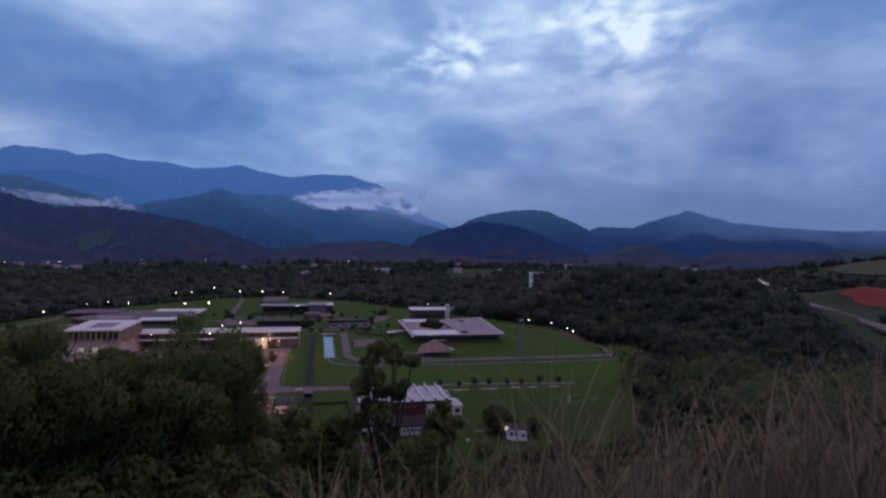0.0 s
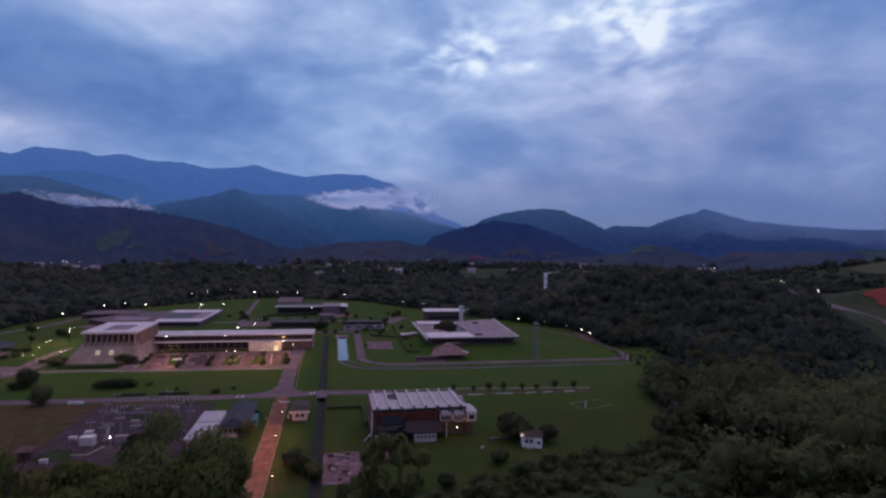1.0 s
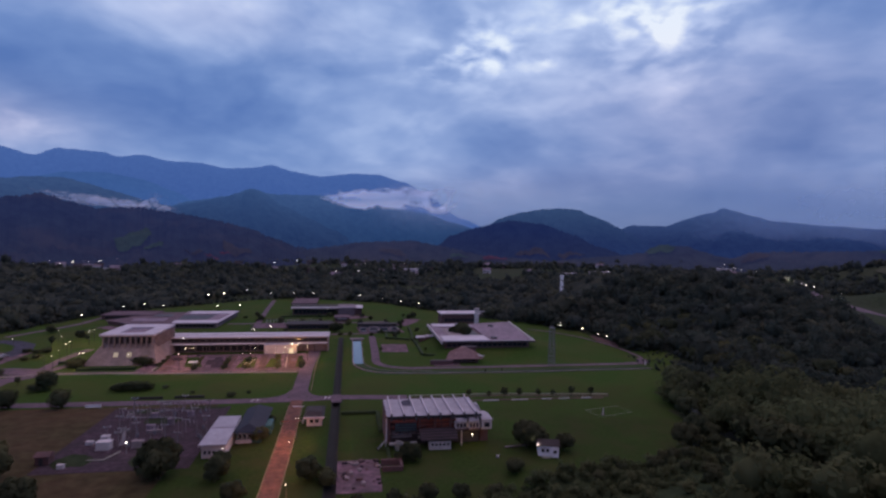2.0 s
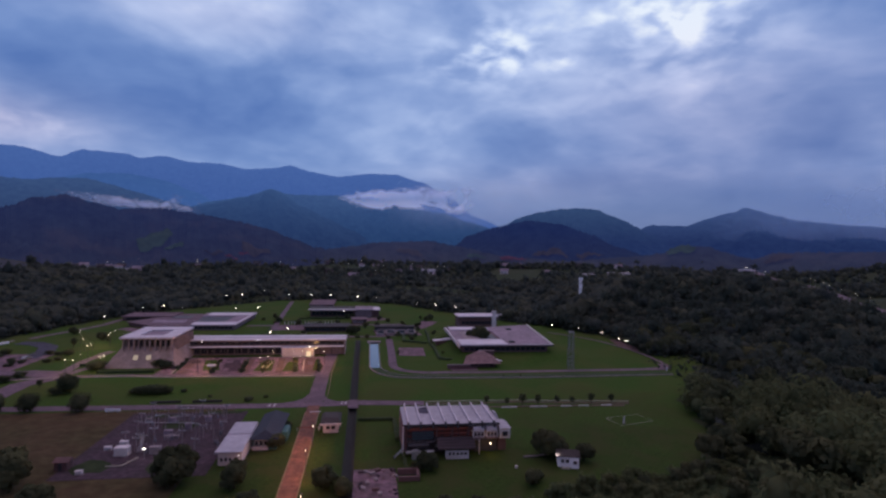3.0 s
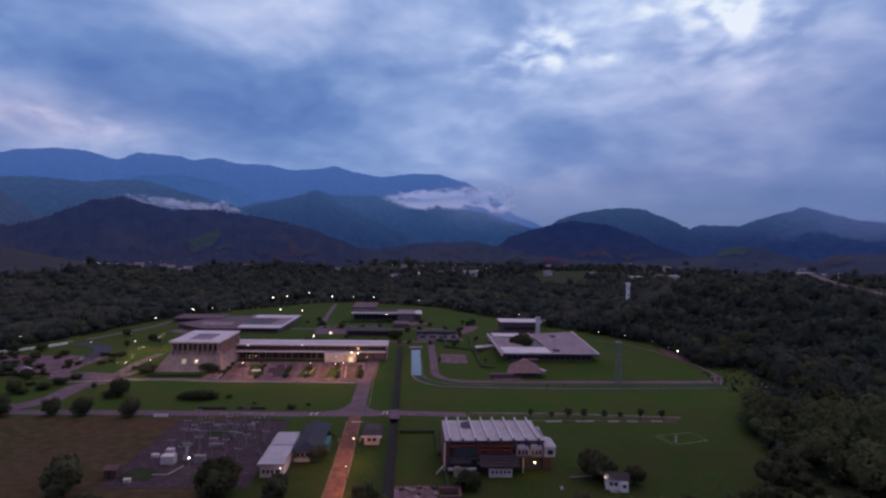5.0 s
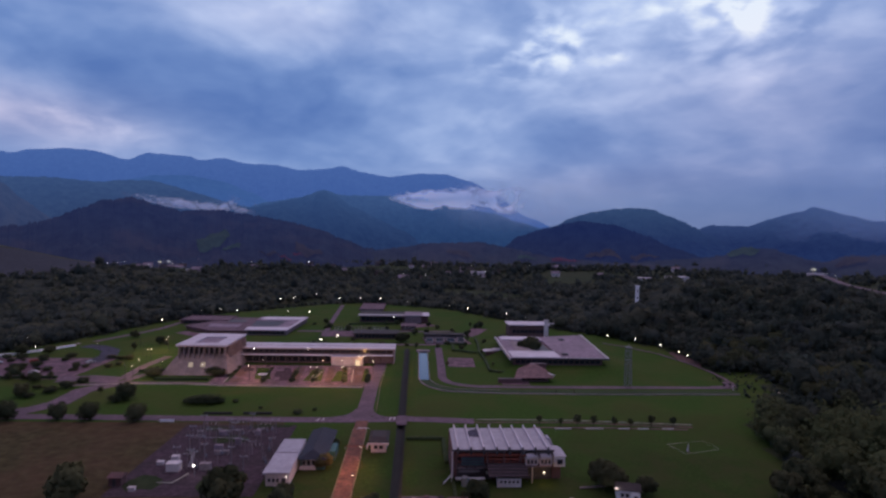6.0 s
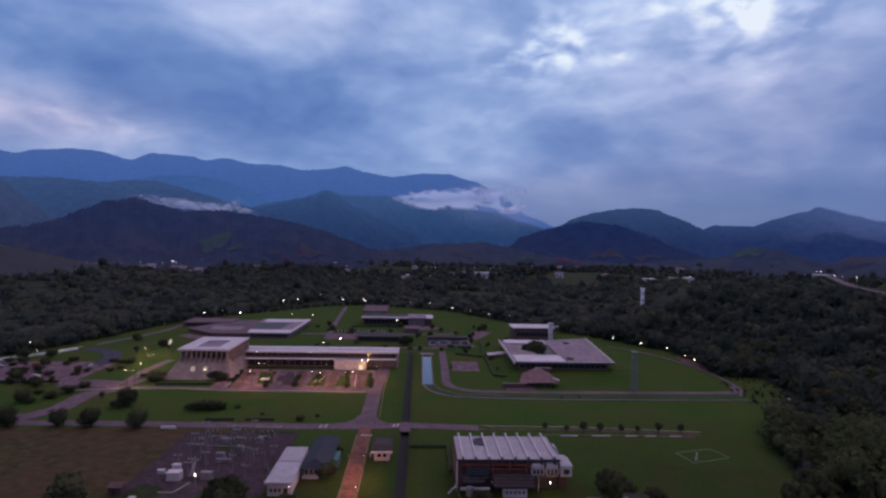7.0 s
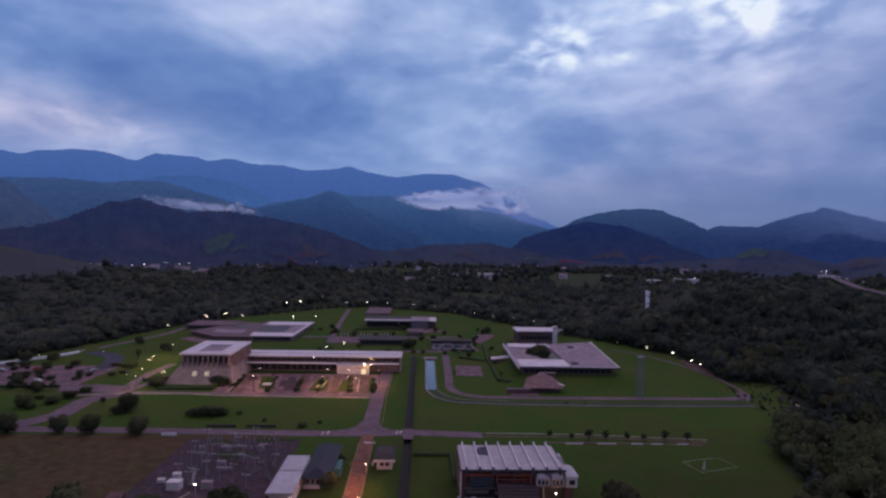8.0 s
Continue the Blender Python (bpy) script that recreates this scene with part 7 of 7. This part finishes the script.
# hedge lines among the rear gardens
for i, (x0, y0, x1, y1) in enumerate(((42, 379, 39.8, 337), (39.8, 337, 40, 289), (40, 289, 50, 283.5), (25, 364, 24.5, 340), (24.5, 340, 38, 333), (20, 362, 34, 358), (-62, 392, -58, 352), (-48, 436, -14, 438), (-200, 268, -160, 270), (-130, 283, -116, 287), (-116, 268, -92, 268.5))):
    tagged(part("hedge_line", strip(bmesh.new(), [(x0, y0), ((x0 + x1) / 2 + 0.6, (y0 + y1) / 2), (x1, y1)], 1.3, 1.1, 1.1), HEDGE), "dark clipped hedge between the gardens", "hedge", "garden hedges")
for i in range(17):
    tagged(part("column_post", rod((-55 + i * 2.35, 412, 0), (-55 + i * 2.35, 412, 1.9), 0.26, sides=8), WHITE), "short pale post of the rear colonnade", "post", "rear colonnade posts")
tagged(part("colonnade_beam", box(-56, 411.8, 1.9, -16.4, 412.2, 2.15), MAUVE), "low concrete beam along the rear colonnade", "beam")
b = thing("white_figure", "small white post standing in the playing field", "post")
part("shaft", rod((90.1, 183.4, 0), (90.3, 183.4, 2.2), 0.2, 0.14, 8), WHITE, b)
part("foot", box(89.6, 182.9, 0, 90.7, 183.9, 0.2, 0.05), CONCRETE, b)
tagged(part("pitch_line", strip(bmesh.new(), [(86.2, 189.1), (88.2, 180.8), (101.7, 185.0), (99.6, 192.6), (86.2, 189.1)], 0.14, 0.03, 0.02), KERB), "faint pale outline worn into the playing field", "field marking", kind="structure")
for cx, cy, sx, sy in ((-57.5, 193, 6, 4), (-70, 160, 5, 5), (-51, 160, 5, 6), (-66, 203, 6, 2.5), (-48, 206, 8, 2)):
    tagged(part("weed_patch", prism([(cx + sx * math.cos(k * 0.7), cy + sy * math.sin(k * 0.7) * (1 + 0.3 * math.cos(k * 2.3))) for k in range(9)], 0.04, 0.08), SCRUB), "patch of dark weeds in the gravel", "patch", kind="structure")
b = thing("marker_post", "pale marker post at the corner of the field", "post")
part("shaft", box(147.0, 256.7, 0, 147.5, 257.2, 1.8, 0.04), WHITE, b)
rub_rng = random.Random(12)
for i in range(26):
    x, y, s = rub_rng.uniform(0, 10), rub_rng.uniform(133.5, 151), rub_rng.uniform(0.25, 0.9)
    bm = box(-s, -s * 0.6, 0, s, s * 0.6, s * 0.8, s * 0.12)
    for v_ in bm.verts:
        v_.co += Vector((rub_rng.uniform(-0.2, 0.2), rub_rng.uniform(-0.2, 0.2), rub_rng.uniform(-0.15, 0.15))) * s
    ob = part("rubble", bm, (CONCRETE, BRICK_RED, GRAVEL)[i % 3])
    ob.matrix_basis = pose(x, y, 0.0, 0, 0, rub_rng.uniform(0, 180))
    tagged(ob, "broken block of rubble on the concrete yard", "rubble", "rubble in the yard")
for x, y, l in ((47, 156.2, 5), (52, 157, 3.5)):
    tagged(part("log", rod((x, y, 0.3), (x + l, y + 0.6, 0.3), 0.3, 0.24, 8), CONCRETE), "pale log lying beside the cottage", "log", "logs by the cottage")
tagged(part("bucket", rod((42.9, 149.2, 0), (42.9, 149.2, 0.7), 0.35, 0.45, 10), WHITE), "white drum standing on the grass", "drum")

# ---- village and far valley ----
def far_house(mat, roof):
    b = thing("village_house", "small pale village house among dark trees", "house", "village houses")
    part("wall", box(-4, -3, 0, 4, 3, 3.2), mat, b)
    bm = bmesh.new()
    v = [bm.verts.new(q) for q in ((-4.6, -3.6, 3.2), (4.6, -3.6, 3.2), (4.6, 3.6, 3.2), (-4.6, 3.6, 3.2), (-4.6, 0, 5.2), (4.6, 0, 5.2))]
    for f in ((0, 1, 5, 4), (2, 3, 4, 5), (1, 2, 5), (3, 0, 4), (3, 2, 1, 0)):
        bm.faces.new([v[i] for i in f])
    part("roof", bm, roof, b)
    part("window", box(-2.8, -3.08, 1.0, -1.2, -2.98, 2.2), GLASS, b)
    part("door", box(0.6, -3.08, 0.02, 1.6, -2.98, 2.1), DARK, b)
    return b


protos = [far_house(CONCRETE, ROOF_GREY), far_house(MAUVE, ROOF_DARK), far_house(WHITE, ROOF_GREY)]
village_rng = random.Random(21)
village = [(-339, 905), (-163, 1140), (-126, 1030), (-287, 1030), (-220, 1204), (-7, 1190), (-17, 870), (16, 866), (60, 1010), (80, 1000), (105, 1075), (118, 960), (135, 1015), (150, 1040), (95, 1120), (229, 1328), (200, 1100), (250, 1000), (300, 1200), (-80, 1250), (40, 1280), (180, 1230), (-400, 1200), (-440, 1190), (360, 1300), (500, 1280), (560, 1200), (30, 940), (-60, 960), (330, 1000)]
for p_ in protos:
    p_.matrix_basis = Matrix.Translation((village_rng.uniform(0, 120), village_rng.uniform(1150, 1250), 1))
for i, (x, y) in enumerate(village):
    s = village_rng.uniform(0.8, 1.4)
    copy_thing(protos[i % 3], Matrix.LocRotScale((x, y, ground_z(x, y)), Euler((0, 0, village_rng.uniform(-0.6, 0.6))), (s * 1.3, s, s * 1.5)))


for i in range(18):
    x, y, z = on_slope("hill_west", -33.4 + 0.70 * i + village_rng.uniform(-0.3, 0.3), -3.44 + 0.14 * village_rng.random())
    s = village_rng.uniform(0.8, 1.3)
    copy_thing(protos[(i * 2) % 3], Matrix.LocRotScale((x, y, z - 1.5), Euler((0, 0, village_rng.uniform(-0.6, 0.6))), (s * 1.4, s, s * 1.3)))


def warehouse(x, y, w, d, h, turn, label):
    b = thing("warehouse", label, "building", "far warehouses", at=(x, y, ground_z(x, y)), turn=turn)
    part("wall", box(-w / 2, -d / 2, 0, w / 2, d / 2, h), WHITE, b)
    part("roof", box(-w / 2 - 1, -d / 2 - 1, h, w / 2 + 1, d / 2 + 1, h + 1), ROOF_WHITE, b)
    part("door", box(-w / 6, -d / 2 - 0.2, 0, w / 6, -d / 2 - 0.02, h * 0.6), DARK, b)


warehouse(362, 880, 18, 14, 8, 0, "pale roadside warehouse among trees")
warehouse(425, 905, 34, 14, 10, 5, "long pale warehouse beside the highway")
warehouse(775, 1075, 40, 16, 6, -30, "lit pale warehouse on the highway")
warehouse(120, 1000, 40, 16, 7, 0, "low pale hall in the village")
warehouse(235, 1335, 50, 16, 7, 8, "low pale hall in the village")
warehouse(-340, 910, 30, 10, 5, 0, "low pale farm building at the wood's edge")
tagged(part("highway_bank", strip(bmesh.new(), HIGHWAY, 17, 7.5, 7.5), SCRUB), "overgrown embankment under the highway", "bank", kind="structure")
tagged(part("highway", strip(bmesh.new(), HIGHWAY, 13, 8.0, 0.5), ASPHALT), "pale highway winding along the valley side", "road", kind="structure")
# Rim is added so the highway reads pale, in place of its lamp glow.
tagged(part("highway_barrier", strip(bmesh.new(), [(x - 6.2, y + 3.6) for x, y in HIGHWAY], 0.4, 9.1, 1.3), MAUVE), "added grey concrete rim that marks the highway as a pale line", "barrier", kind="structure")


def patch(name, label, cx, cy, rx, ry, mat, seed, lift=1.2):
    """A bare patch that lies on the land."""
    bm = bmesh.new()
    rings = []
    for k in range(5):
        rings.append([])
        for i in range(28):
            a = 6.2832 * i / 28
            rr = (k / 4) * (1 + 0.35 * noise.noise((math.cos(a) * 1.3, math.sin(a) * 1.3, seed)))
            x, y = cx + math.cos(a) * rx * rr, cy + math.sin(a) * ry * rr
            rings[-1].append(bm.verts.new((x, y, ground_z(x, y) + lift)))
    for r0_, r1_ in zip(rings, rings[1:]):
        for i in range(28):
            j = (i + 1) % 28
            bm.faces.new((r0_[i], r1_[i], r1_[j], r0_[j]))
    return tagged(part(name, bm, mat), label, "earth", kind="structure")


def crest_band(name, label, az0, az1, near, far, mat, lift):
    """A band of open ground that follows a crest round the valley."""
    bm = bmesh.new()
    rows = []
    for i in range(61):
        a = radians(az0 + (az1 - az0) * i / 60)
        w = 0.75 + 0.5 * noise.noise((i * 0.17, 2.0, 0.0))
        rows.append([])
        for k in range(5):
            d = far + (near - far) * w * k / 4
            x, y = math.sin(a) * d, math.cos(a) * d
            rows[-1].append(bm.verts.new((x, y, ground_z(x, y) + lift)))
    for a, b_ in zip(rows, rows[1:]):
        for k in range(4):
            bm.faces.new((a[k], a[k + 1], b_[k + 1], b_[k]))
    return tagged(part(name, bm, mat, smooth=True), label, "grass", kind="structure")


patch("red_cutting", "bare red earth cutting beside the highway", 544, 438, 38, 38, EARTH, 1.0, 0.8)
# Takes the backdrop earth, so painted haze glows in this field as well.
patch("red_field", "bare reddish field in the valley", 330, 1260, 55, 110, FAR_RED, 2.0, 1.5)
patch("hill_pasture", "open pasture on the western hill with haze in its colour", -560, 690, 190, 150, HAZY_PASTURE, 5.0, 1.5)
# Light through the crest grass is put into this band's paler colour.
crest_band("crest_meadow", "olive rim along the hill crest, paler for light in the grass", -56, -28.5, 884, 934, PALE_GRASS, 1.6)
patch("earth_bank", "bare brown earth bank below the perimeter lamps", 156.5, 322, 4, 17, PAVING, 6.0, 0.25)
patch("track_clearing", "bare brown earth beside the forest track", 171, 209, 8, 5, PAVING, 7.0, 0.3)
patch("hill_meadow_east", "olive meadow on the eastern hill", 745, 630, 48, 45, PALE_GRASS, 8.0, 1.5)
patch("meadow_east", "pale meadow between woods", 260, 820, 60, 34, PASTURE, 4.0)


def far_lamp(glow, r, label):
    b = thing("village_lamp", label, "lamp", "village lamps")
    part("pole", rod((0, 0, -4), (0, 0, 9), 0.15), STEEL, b)
    part("lamp_glass", ball(r, (0, 0, 9.4)), glow, b, "glowing lamp glass")
    return b


far_a, far_b = far_lamp(LAMP_WHITE, 0.28, "far white village lamp"), far_lamp(LAMP_WARM, 0.24, "far warm village lamp")
far_a.matrix_basis = Matrix.Translation(on_slope("hill_west", -29.6, -3.5))
far_b.matrix_basis = Matrix.Translation(on_slope("hill_west", -27.1, -3.5))
for i, (x, y) in enumerate(((-163, 1130), (-7, 1180), (-17, 860), (17, 860), (105, 1066), (118, 950), (423, 868), (761, 1060), (658, 830), (-126, 1020), (-287, 1024), (-220, 1200), (282, 1540), (140, 1005), (130, 1020), (90, 1080), (60, 1150), (-60, 1100), (-100, 1160), (200, 1180), (462, 477), (445, 446), (541, 598), (536, 588), (548, 606), (553, 614), (502, 538), (520, 566), (556, 622), (562, 634), (571, 652), (580, 670), (530, 580), (520, 1300), (350, 1400), (40, 1350), (-350, 1180), (30, 1000), (150, 1030), (170, 1010), (-30, 1040), (220, 1090), (-200, 1090), (700, 915), (690, 900), (720, 960), (790, 1090), (755, 1040))):
    copy_thing(far_a if i % 3 == 0 else far_b, Matrix.LocRotScale((x, y, ground_z(x, y) + (6 if y < 700 else 4)), None, (1.5, 1.5, 1) if y > 700 and x > 500 else (1, 1, 1) if y > 700 else (0.45, 0.45, 0.8)))
for i in range(16):
    x, y, z = on_slope("hill_west", -33.2 + 0.78 * i + village_rng.uniform(-0.3, 0.3), -3.38 + village_rng.uniform(-0.1, 0.12))
    copy_thing(far_a if i % 3 else far_b, Matrix.LocRotScale((x, y, z - 2), None, (1.5, 1.5, 1.2)))
